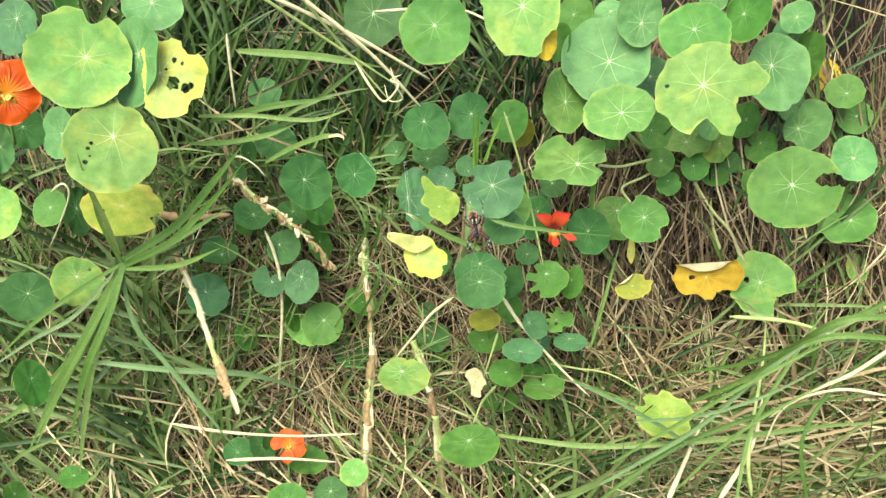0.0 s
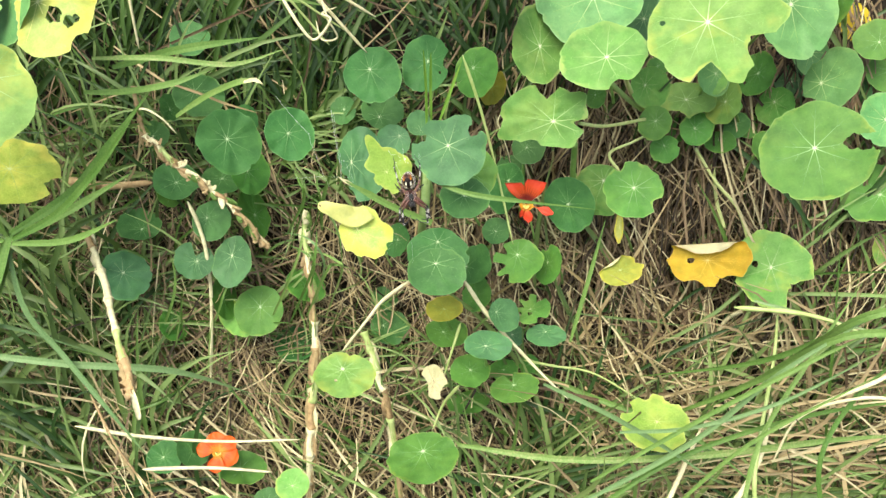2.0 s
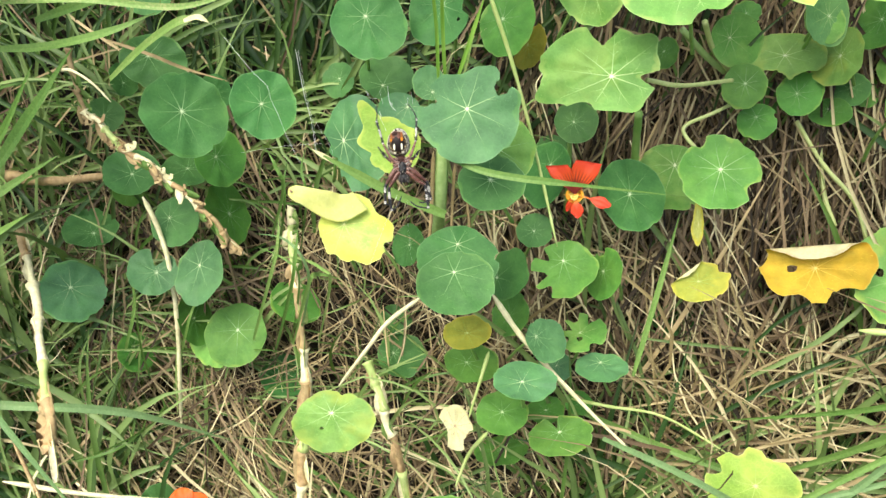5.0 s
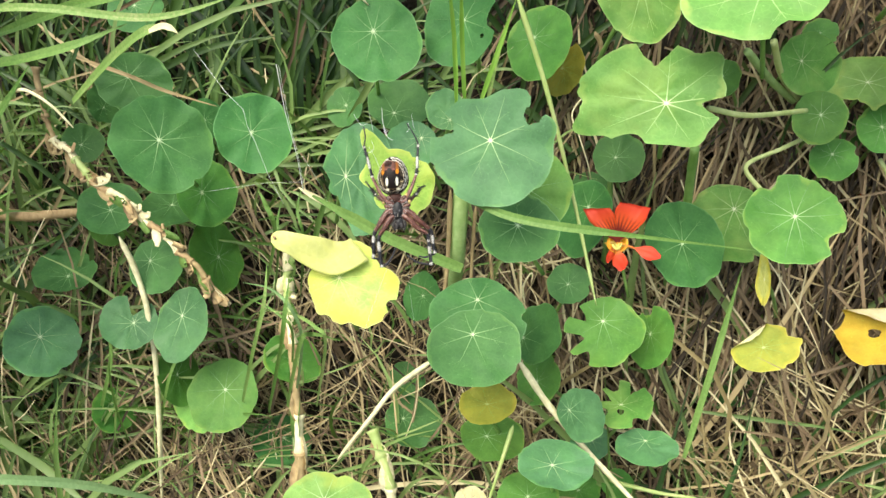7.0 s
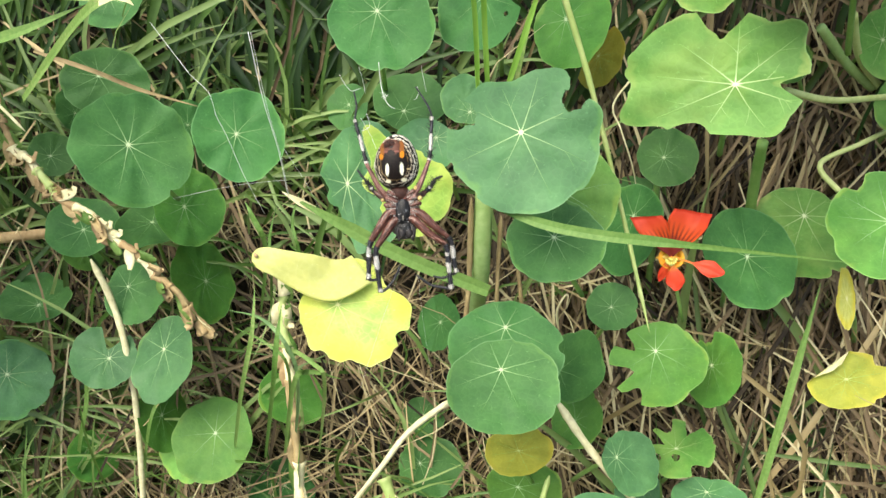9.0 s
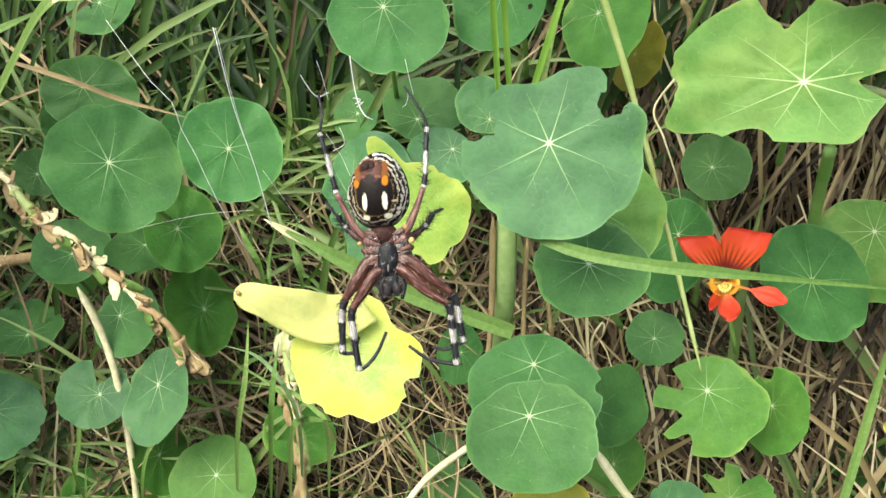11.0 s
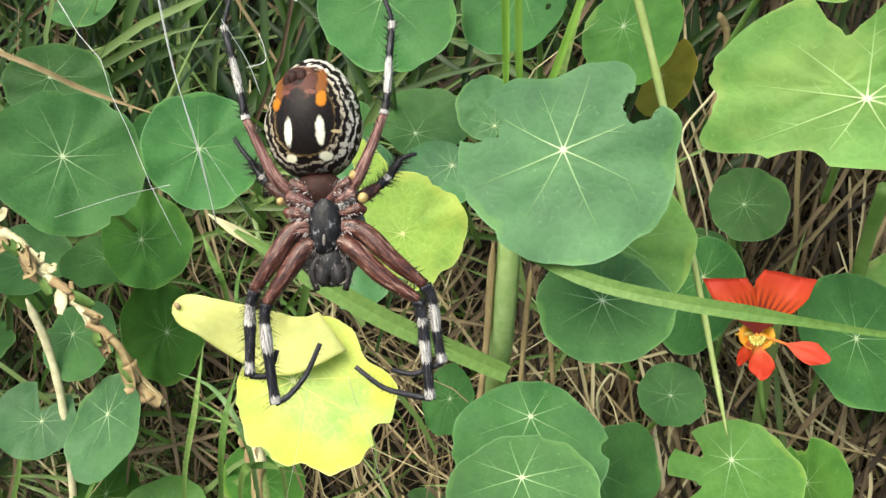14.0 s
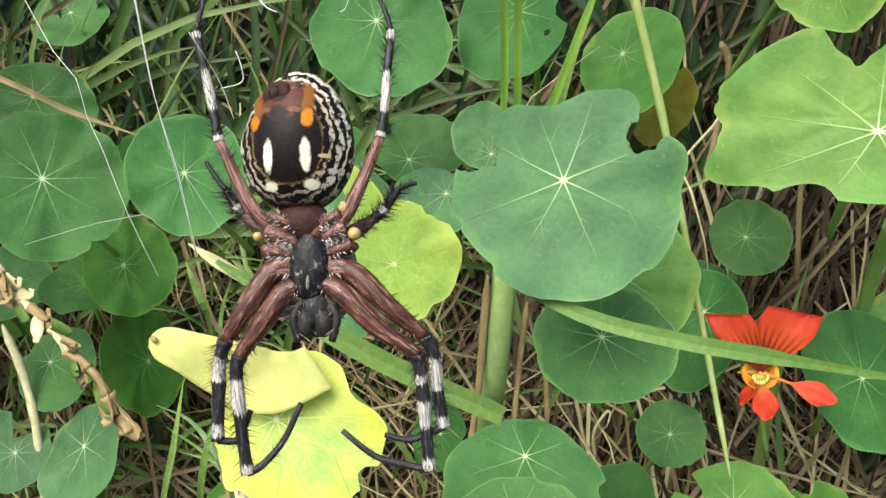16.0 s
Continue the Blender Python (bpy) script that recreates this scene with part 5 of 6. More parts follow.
# thin pale roots and withered tips that curl
for pts, w in (
        ([(0.1570, 0.8000, 0.9710), (0.1520, 0.7900, 0.9560), (0.1400, 0.7800, 0.9410), (0.1440, 0.7750, 0.9290), (0.1500, 0.7750, 0.9110), (0.1530, 0.7800, 0.8970)], 0.0013),
        ([(0.1140, 0.7700, 0.8120), (0.1130, 0.7650, 0.8280), (0.1170, 0.7650, 0.8380), (0.1190, 0.7650, 0.8380), (0.1180, 0.7650, 0.8310)], 0.0016),
        ([(0.0060, 0.7000, 1.0690), (0.0110, 0.6950, 1.0540), (0.0160, 0.7000, 1.0390), (0.0040, 0.7000, 1.0370), (-0.0020, 0.7100, 1.0490)], 0.0020),
        ([(-0.0270, 0.7000, 1.0750), (-0.0100, 0.6900, 1.0510), (0.0010, 0.6900, 1.0400), (0.0140, 0.6900, 1.0550), (0.0060, 0.7000, 1.0570), (0.0150, 0.7100, 1.0590)], 0.0026),
        ([(-0.3290, 0.6600, 0.9530), (-0.3110, 0.6550, 0.9650), (-0.3080, 0.6550, 0.9530), (-0.3290, 0.6600, 0.9180), (-0.3550, 0.6700, 0.8820)], 0.0024),
        ([(-0.1560, 0.7000, 0.9760), (-0.1450, 0.6960, 0.9775), (-0.1330, 0.6950, 0.9700), (-0.1240, 0.6960, 0.9570)], 0.0022)):
    dry_stem(pts, w, STRAW_LIGHT, taper=0.5, label="thin pale withered stem curling at its end")

# blades of the fan on the left, and those that lean over the low right of the bank
for pts, w, skin in (
        ([(-0.2750, 0.6550, 0.8660), (-0.3040, 0.6450, 0.8150), (-0.3650, 0.6350, 0.7280), (-0.4200, 0.6250, 0.6320)], 0.0105, BLADE),
        ([(-0.2740, 0.6550, 0.8590), (-0.3210, 0.6450, 0.7690), (-0.3520, 0.6350, 0.6790), (-0.3770, 0.6250, 0.5880)], 0.0090, BLADE),
        ([(-0.2770, 0.6550, 0.8730), (-0.3270, 0.6450, 0.8430), (-0.3730, 0.6350, 0.8120), (-0.4260, 0.6250, 0.7650)], 0.0062, BLADE),
        ([(-0.2680, 0.6550, 0.8730), (-0.2130, 0.6450, 0.9080), (-0.1610, 0.6350, 0.9580), (-0.1200, 0.6250, 1.0040)], 0.0070, BLADE),
        ([(-0.2700, 0.6550, 0.8690), (-0.2120, 0.6450, 0.8810), (-0.1590, 0.6350, 0.9090)], 0.0065, BLADE),
        ([(-0.2780, 0.6550, 0.8520), (-0.3570, 0.6450, 0.7520), (-0.4210, 0.6350, 0.6920), (-0.4640, 0.6250, 0.6650)], 0.0085, BLADE),
        ([(-0.2730, 0.6550, 0.8760), (-0.2770, 0.6450, 0.9250), (-0.2740, 0.6350, 0.9640)], 0.0055, BLADE),
        ([(0.1840, 0.5850, 0.8020), (0.2340, 0.5920, 0.7690), (0.2870, 0.6000, 0.7270), (0.3460, 0.6070, 0.6760)], 0.0046, BLADE_BLUE),
        ([(0.2300, 0.5850, 0.6940), (0.3260, 0.5920, 0.7790), (0.3870, 0.6000, 0.8240), (0.4340, 0.6070, 0.8540)], 0.0046, BLADE),
        ([(0.2220, 0.5850, 0.6640), (0.3090, 0.5920, 0.7390), (0.3670, 0.6000, 0.8110), (0.4300, 0.6070, 0.8700)], 0.0055, BLADE_BLUE),
        ([(0.2990, 0.5850, 0.6600), (0.3560, 0.5920, 0.7420), (0.4410, 0.6000, 0.8140)], 0.0042, BLADE),
        ([(0.2480, 0.5850, 0.7540), (0.3060, 0.5920, 0.7560), (0.3740, 0.6000, 0.7810), (0.4400, 0.6070, 0.8310)], 0.0040, BLADE_BLUE)):
    grass_blade(pts, w, skin)


# ---- grass and thatch on the bank ----
def inside(x0, x1, z0, z1):
    return lambda rnd: (rnd.uniform(x0, x1), rnd.uniform(z0, z1))


def thatchy(rnd):
    while True:
        x, z = rnd.uniform(-0.75, 0.85), rnd.uniform(0.25, 1.35)
        if not (x < 0.15 and z > 0.93) or rnd.random() < 0.35:
            return x, z


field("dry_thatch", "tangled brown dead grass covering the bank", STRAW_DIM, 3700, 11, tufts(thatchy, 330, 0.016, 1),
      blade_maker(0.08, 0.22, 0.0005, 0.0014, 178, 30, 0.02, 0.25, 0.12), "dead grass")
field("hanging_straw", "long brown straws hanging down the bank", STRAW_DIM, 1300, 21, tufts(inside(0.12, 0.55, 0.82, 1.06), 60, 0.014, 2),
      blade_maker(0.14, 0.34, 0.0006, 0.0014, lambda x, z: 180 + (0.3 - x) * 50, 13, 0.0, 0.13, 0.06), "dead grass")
field("pale_hanging_straw", "pale straws hanging down the bank", STRAW_WHITE, 300, 31, tufts(inside(0.10, 0.60, 0.74, 1.02), 70, 0.02, 12),
      blade_maker(0.10, 0.30, 0.0005, 0.0012, 178, 18, 0.10, 0.32, 0.10), "dead grass")
field("thin_pale_straw", "thin bleached stems strewn over the bank", STRAW_WHITE, 1350, 51, tufts(inside(-0.6, 0.7, 0.3, 0.9), 260, 0.03, 52),
      blade_maker(0.07, 0.22, 0.0003, 0.0007, 172, 38, 0.10, 0.38, 0.10, 0.5), "dead grass")
field("crossed_straw", "bleached dead stems lying criss-cross", STRAW, 1150, 12, inside(-0.75, 0.85, 0.25, 1.1),
      blade_maker(0.08, 0.22, 0.0005, 0.0013, 140, 55, 0.08, 0.35, 0.10, 0.45), "dead grass")
field("left_straw", "thin dry stems standing among the grass", STRAW, 1050, 22, inside(-0.6, 0.12, 0.4, 0.9),
      blade_maker(0.08, 0.22, 0.0005, 0.0011, 172, 26, 0.05, 0.30, 0.10, 0.4), "dead grass")
field("bleached_straw", "pale bleached straw at the foot of the bank", STRAW_WHITE, 980, 23, inside(-0.5, 0.85, 0.25, 0.64),
      blade_maker(0.10, 0.28, 0.0007, 0.0018, lambda x, z: 60 if x > 0.2 else 150, 45, 0.25, 0.7, 0.2), "dead grass")

field("tan_straw", "broad tan dead grass leaves lying at the foot of the bank", STRAW, 300, 83, tufts(inside(0.24, 0.75, 0.42, 0.66), 70, 0.02, 84),
      blade_maker(0.12, 0.30, 0.0008, 0.0022, 58, 42, 0.30, 0.75, 0.20, 0.45), "dead grass")
field("loose_straw", "pale crumpled straw lying over the grass", STRAW_WHITE, 130, 85, tufts(inside(0.24, 0.75, 0.48, 0.68), 40, 0.025, 86),
      blade_maker(0.10, 0.26, 0.0006, 0.0016, 40, 60, 0.40, 0.85, 0.22, 0.6), "dead grass")


def grassy(rnd):
    while True:
        x, z = rnd.uniform(-0.75, 0.85), rnd.uniform(0.25, 1.35)
        left, low, right = x < 0.0, z < 0.60, x > 0.42
        keep = (0.12 if z > 0.94 else 0.7 if z > 0.80 else 0.6 if x < -0.24 else 0.16) if left else (0.5 if x > 0.3 else 0.22) if low else 0.8 if right and z < 0.95 else 0.12
        if rnd.random() < keep:
            return x, z


field("grass", "dense green grass growing from the bank", GRASS, 1300, 13, tufts(grassy, 230, 0.014, 3),
      blade_maker(0.08, 0.22, 0.0011, 0.0028, lambda x, z: 28 if x > 0.3 else 6, 34, 0.10, 0.45, 0.12), "grass")
field("bright_grass", "bright green grass leaves among the older ones", SHOOT, 640, 24, tufts(grassy, 150, 0.014, 4),
      blade_maker(0.07, 0.20, 0.0009, 0.0026, lambda x, z: 25 if x > 0.3 else 12, 38, 0.12, 0.50, 0.14), "grass")
field("grass_shoots", "fine curling bright green grass shoots", SHOOT, 420, 14, tufts(inside(-0.32, 0.10, 0.62, 0.91), 60, 0.014, 5),
      blade_maker(0.06, 0.13, 0.0007, 0.0016, 8, 50, 0.25, 0.9, 0.22, 0.7), "grass")
field("upper_grass", "dark green grass standing high on the bank, darkened further for shade", GRASS_SHADE, 360, 41, tufts(inside(-0.4, 0.16, 0.90, 1.2), 70, 0.015, 42),
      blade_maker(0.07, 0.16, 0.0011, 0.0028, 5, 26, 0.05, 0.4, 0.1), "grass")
field("shaded_grass", "broad dark green grass leaves behind the web, shade put into their colour", GRASS_SHADE, 420, 61, tufts(inside(-0.42, 0.15, 0.88, 1.16), 70, 0.015, 62),
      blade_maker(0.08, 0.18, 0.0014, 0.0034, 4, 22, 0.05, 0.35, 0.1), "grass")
field("left_grass", "broad green grass leaves hanging low on the bank", GRASS, 420, 71, tufts(inside(-0.62, -0.24, 0.45, 0.82), 60, 0.014, 72),
      blade_maker(0.10, 0.26, 0.0018, 0.0042, lambda x, z: -12 if x < -0.25 else 10, 40, 0.15, 0.6, 0.22, 0.4), "grass")
field("low_grass", "long arching green grass at the foot of the bank", GRASS, 270, 15, tufts(inside(0.1, 0.8, 0.25, 0.62), 80, 0.015, 6),
      blade_maker(0.14, 0.30, 0.0012, 0.0030, lambda x, z: 35 if x > 0.1 else -5, 34, 0.2, 0.6, 0.15), "grass")
field("low_bright_grass", "long bright green grass leaves leaning over the straw", SHOOT, 260, 25, tufts(inside(0.12, 0.8, 0.25, 0.64), 60, 0.015, 7),
      blade_maker(0.14, 0.32, 0.0012, 0.0028, lambda x, z: 42, 26, 0.25, 0.7, 0.18), "grass")


# ---- flowers ----
def petal_material(name, rim_col, mid_col, claw_col, streak):
    m, nt, ln, bsdf = nodes_of(name)
    at, tc = nt.new("ShaderNodeAttribute"), nt.new("ShaderNodeTexCoord")
    at.attribute_name = "rim"
    col = ramp(nt, ln, at.outputs["Fac"], [(0.0, claw_col), (0.30, claw_col), (0.46, mid_col), (1.0, rim_col)])
    ac = nt.new("ShaderNodeAttribute")
    ac.attribute_name = "across"
    lines = maths(nt, ln, "SINE", maths(nt, ln, "MULTIPLY", ac.outputs["Fac"], 22.0))
    zone = ramp(nt, ln, at.outputs["Fac"], [(0.15, (0, 0, 0)), (0.3, (1, 1, 1)), (0.45, (1, 1, 1)), (0.72, (0, 0, 0))])
    n = noise_of(nt, ln, tc.outputs["Object"], 200, 4)
    fac = maths(nt, ln, "MULTIPLY", ramp(nt, ln, maths(nt, ln, "ADD", lines, n), [(0.45, (0, 0, 0)), (1.0, (1, 1, 1))]), zone)
    col = mix(nt, ln, maths(nt, ln, "MULTIPLY", fac, 0.85), col, streak)
    col = mix(nt, ln, maths(nt, ln, "MULTIPLY", n, 0.25), col, rim_col)
    ln.new(col, bsdf.inputs["Base Color"])
    bsdf.inputs["Roughness"].default_value = 0.55
    ln.new(bump(nt, ln, n, 0.4, 0.0005), bsdf.inputs["Normal"])
    thin_leaf(m, nt, ln, bsdf, col, 0.25)
    return m


RED = petal_material("petal_scarlet", (0.76, 0.060, 0.028), (0.74, 0.070, 0.014), (0.78, 0.36, 0.02), (0.55, 0.06, 0.01))
RED_UPPER = petal_material("petal_scarlet_dark_throat", (0.74, 0.060, 0.030), (0.72, 0.100, 0.012), (0.10, 0.008, 0.008), (0.09, 0.004, 0.006))
ORANGE = petal_material("petal_orange", (0.86, 0.140, 0.008), (0.82, 0.110, 0.008), (0.82, 0.30, 0.01), (0.50, 0.045, 0.005))
ANTHER = plain_organic("anther", (0.62, 0.56, 0.10), (0.75, 0.70, 0.22), 900, 0.7)
THROAT = plain_organic("flower_throat", (0.74, 0.26, 0.012), (0.84, 0.48, 0.030), 260, 0.6, 0.2)
SEPAL = plain_organic("sepal", (0.60, 0.40, 0.06), (0.72, 0.50, 0.12), 300, 0.55, 0.2)


def petal(deg, length, width, claw, lift, curl, square, seed, size):
    bm = bmesh.new()
    rim, across = bm.verts.layers.float.new("rim"), bm.verts.layers.float.new("across")
    c, s = math.cos(radians(deg)), math.sin(radians(deg))
    grid = []
    for skin in (0, 1):
        rows = []
        for i in range(13):
            u = i / 12
            open_ = max(0.0, (u - claw) / (1 - claw))
            blunt = (1 - 0.35 * max(0, open_ - 0.75) / 0.25) if not square else 1.08 * min(1.0, 0.55 + 0.6 * open_)
            w = width * (0.12 * (1 - open_) + math.sin(min(1.0, open_ * 1.15) * math.pi * 0.62) ** 0.8 * blunt) * 0.5
            row = []
            for j in range(11):
                v = j / 5 - 1
                a = length * u * (1 + (square * v if square else -0.10 * v * v) * open_) + 0.02 * noise.noise((v * 3, seed, 1)) * open_
                b = w * v
                z = lift * math.sin(u * 1.4) - curl * u * u + (0.25 if square else 0.10) * v * v * w + (0.09 * noise.noise((u * 3, v * 2.5, seed)) + 0.035 * noise.noise((u * 8, v * 6, seed + 3))) * open_
                p = bm.verts.new(Vector(((a * c - b * s), (a * s + b * c), z - skin * 0.012)) * size)
                p[rim], p[across] = u, v
                row.append(p)
            rows.append(row)
        grid.append(rows)
        for a, b in zip(rows, rows[1:]):
            for j in range(10):
                q = (a[j], a[j + 1], b[j + 1], b[j])
                bm.faces.new(q if skin else q[::-1])
    for j in range(10):
        bm.faces.new((grid[0][-1][j], grid[0][-1][j + 1], grid[1][-1][j + 1], grid[1][-1][j]))
    for i in range(12):
        for j in (0, 10):
            bm.faces.new((grid[0][i][j], grid[0][i + 1][j], grid[1][i + 1][j], grid[1][i][j]))
    return bm


def flower(m, size, colour, petals, label):
    thing = tagged(new("nasturtium_flower"), label, "flower", "nasturtium flowers")
    thing.matrix_world = m
    for k, (deg, length, width, claw, lift, curl, square) in enumerate(petals):
        part("petal", petal(deg, length, width, claw, lift, curl, square, k + size * 1000, size), colour[0] if square else colour[1], thing)
    bm = bmesh.new()
    rings = [[bm.verts.new(Vector((math.cos(a) * r, math.sin(a) * r * 0.9 - 0.04, z - skin * 0.012)) * size) for a in np.arange(16) * math.pi / 8] for skin in (0, 1) for r, z in ((0.10, -0.20), (0.20, -0.05), (0.30, 0.03))]
    for a, b in (rings[0:2], rings[1:3], rings[3:5], rings[4:6], (rings[2], rings[5])):
        for k in range(16):
            bm.faces.new((a[k], a[(k + 1) % 16], b[(k + 1) % 16], b[k]))
    part("throat", bm, THROAT, thing, "orange-yellow throat of the flower")
    for k in range(5):
        bm = bmesh.new()
        a = radians(40 + 72 * k)
        tube(bm, spline([Vector((0, 0, -0.25)) * size, Vector((math.cos(a) * 0.13, math.sin(a) * 0.13, -0.1)) * size, Vector((math.cos(a) * 0.36, math.sin(a) * 0.36, -0.06)) * size], 6), lambda f: size * 0.075 * (1 - 0.8 * f * f), 6)
        part("sepal", bm, SEPAL, thing, "yellow sepal")
    for k in range(7):
        bm = bmesh.new()
        a = radians(200 + 24 * k)
        tip = Vector((math.cos(a) * 0.12, math.sin(a) * 0.14 - 0.05, 0.16)) * size
        tube(bm, spline([Vector((0, -0.03, -0.1)) * size, tip * 0.6, tip], 5), lambda f: size * 0.012, 5)
        bmesh.ops.create_uvsphere(bm, u_segments=8, v_segments=6, radius=size * 0.035, matrix=Matrix.Translation(tip) @ Matrix.Diagonal((0.7, 1.4, 0.7, 1)))
        part("stamen", bm, ANTHER, thing)
    bm = bmesh.new()
    tube(bm, spline([Vector((0, 0, -0.1)) * size, Vector((0, 0.1, -0.6)) * size, Vector((0, 0.45, -1.3)) * size], 8), lambda f: size * (0.12 - 0.10 * f), 8)
    part("spur", bm, SEPAL, thing)
    bm = bmesh.new()
    tube(bm, spline([Vector((0, 0, -0.3)) * size, Vector((0, -0.5, -0.9)) * size, Vector((0.1, -1.6, -1.8)) * size], 8), lambda f: size * 0.05, 6)
    part("stalk", bm, PETIOLE, thing)
    return thing


flower(pose(0.1680, 0.7350, 0.8797, 61.3, -7.8, -5.8), 0.0205, (RED_UPPER, RED), [(118, 1.06, 0.62, 0.06, 0.42, 0.0, 0.16), (60, 1.12, 0.78, 0.06, 0.42, 0.0, -0.10), (276, 0.82, 0.42, 0.30, 0.2, 0.25, 0), (338, 1.24, 0.38, 0.44, 0.15, 0.2, 0), (240, 0.66, 0.20, 0.16, 0.1, 0.3, 0)], "scarlet nasturtium flower with dark-streaked throat")
flower(pose(-0.3496, 0.6700, 1.0504, 72.3, 10.1, 30.8), 0.0314, (ORANGE, ORANGE), [(120, 1.05, 1.0, 0.1, 0.2, 0.2, 0), (55, 1.1, 1.0, 0.1, 0.2, 0.2, 0), (345, 0.95, 0.9, 0.25, 0.15, 0.2, 0), (275, 0.95, 1.0, 0.25, 0.15, 0.2, 0), (205, 0.95, 0.9, 0.25, 0.15, 0.2, 0)], "bright orange nasturtium flower, wide open")
flower(pose(-0.1278, 0.6550, 0.6295, 35.5, 8.2, 11.6), 0.0211, (ORANGE, ORANGE), [(110, 0.95, 0.9, 0.1, 0.2, 0.2, 0), (40, 0.95, 0.8, 0.1, 0.2, 0.2, 0), (335, 1.0, 0.9, 0.2, 0.15, 0.2, 0), (265, 1.0, 0.8, 0.2, 0.15, 0.2, 0), (170, 1.05, 0.8, 0.2, 0.15, 0.2, 0)], "small bright orange nasturtium flower low in the grass")


def rolled_side():
    """The rolled half of a withered blade: a bowed sheet that closes to a blunt snout, with a turned lip below."""
    thing = tagged(new("rolled_leaf"), "pale yellow withered leaf rolled to a blunt snout", "leaf", "nasturtium leaves")
    line = spline([(0.0051, 0.6329, 0.9289, 0.0019), (0.0076, 0.6328, 0.9288, 0.0040), (0.0139, 0.6337, 0.9262, 0.0053), (0.0218, 0.6376, 0.9202, 0.0073), (0.0299, 0.6417, 0.9151, 0.0086), (0.0367, 0.6468, 0.9142, 0.0073), (0.0409, 0.6519, 0.9147, 0.0071)], 26)
    away = Vector((0.03, -0.74, 0.67)).normalized()
    bm = bmesh.new()
    rim = bm.verts.layers.float.new("rim")
    skins = []
    for skin in (0, 1):
        rows = []
        for k, p in enumerate(line):
            way = Vector(line[min(k + 1, 26)][:3]) - Vector(line[max(k - 1, 0)][:3])
            side = away.cross(way).normalized()
            r, f = p[3], k / 26
            row = []
            for q in range(15):
                v = q / 7 - 1
                bow = r * (0.42 - 0.36 * min(1, f * 1.5)) * (1 - v * v) + 0.0007 * noise.noise((k * 0.20, q * 0.5, 4)) + 0.0003 * noise.noise((k * 0.7, q * 0.9, 9))
                reach = r * v * (1 + 0.05 * noise.noise((k * 0.4, v, 5)))
                w = bm.verts.new(Vector(p[:3]) + side * reach + away * (bow - skin * (0.0004 + bow * 0.3)))
                w[rim] = 0.15 + 0.20 * (1 - f) + 0.25 * abs(v)
                row.append(w)
            rows.append(row)
        skins.append(rows)
        for a, b in zip(rows, rows[1:]):
            for q in range(14):
                face = (a[q], b[q], b[q + 1], a[q + 1])
                bm.faces.new(face[::-1] if skin else face)
    for k in range(26):
        for q in (0, 14):
            bm.faces.new((skins[0][k][q], skins[0][k + 1][q], skins[1][k + 1][q], skins[1][k][q]))
    for k in (0, 26):
        for q in range(14):
            bm.faces.new((skins[0][k][q], skins[0][k][q + 1], skins[1][k][q + 1], skins[1][k][q]))
    bmesh.ops.recalc_face_normals(bm, faces=bm.faces)
    # brightened yellow makes up for the shade on the roll
    part("roll", bm, YELLOW_UNDER_LIFTED, thing, "underside of the leaf, rolled outwards, its colour lifted against shade")
    scar = bmesh.new()
    p = Vector(line[4][:3]) + away * line[4][3] * 0.55
    tube(scar, [p - Vector((0.0006, 0, -0.0009)), p, p + Vector((0.0003, 0, -0.0008))], lambda f: 0.0005 + 0.0003 * math.sin(f * 3), 7)
    part("scar", scar, STRAW_NODE, thing, "small brown scar")
    return thing


rolled_side()


# ---- spider ----
PX, PY = 6.23e-5, 6.35e-5


def at_body(x, y, z=0.0):
    """A place on the spider, from its drawn plan (x right, y down, z towards its belly side)."""
    return Vector(((x - 650) * PX, (450 - y) * PY, z * PX))


def ellipse(nt, ln, sep, cx, cy, a, b, wob):
    dx = maths(nt, ln, "DIVIDE", maths(nt, ln, "SUBTRACT", sep.outputs[0], cx), a)
    dy = maths(nt, ln, "DIVIDE", maths(nt, ln, "SUBTRACT", sep.outputs[1], cy), b)
    d = maths(nt, ln, "ADD", maths(nt, ln, "MULTIPLY", dx, dx), maths(nt, ln, "MULTIPLY", dy, dy))
    d = maths(nt, ln, "ADD", d, wob)
    return ramp(nt, ln, d, [(0.45, (1, 1, 1)), (1.05, (0, 0, 0))])


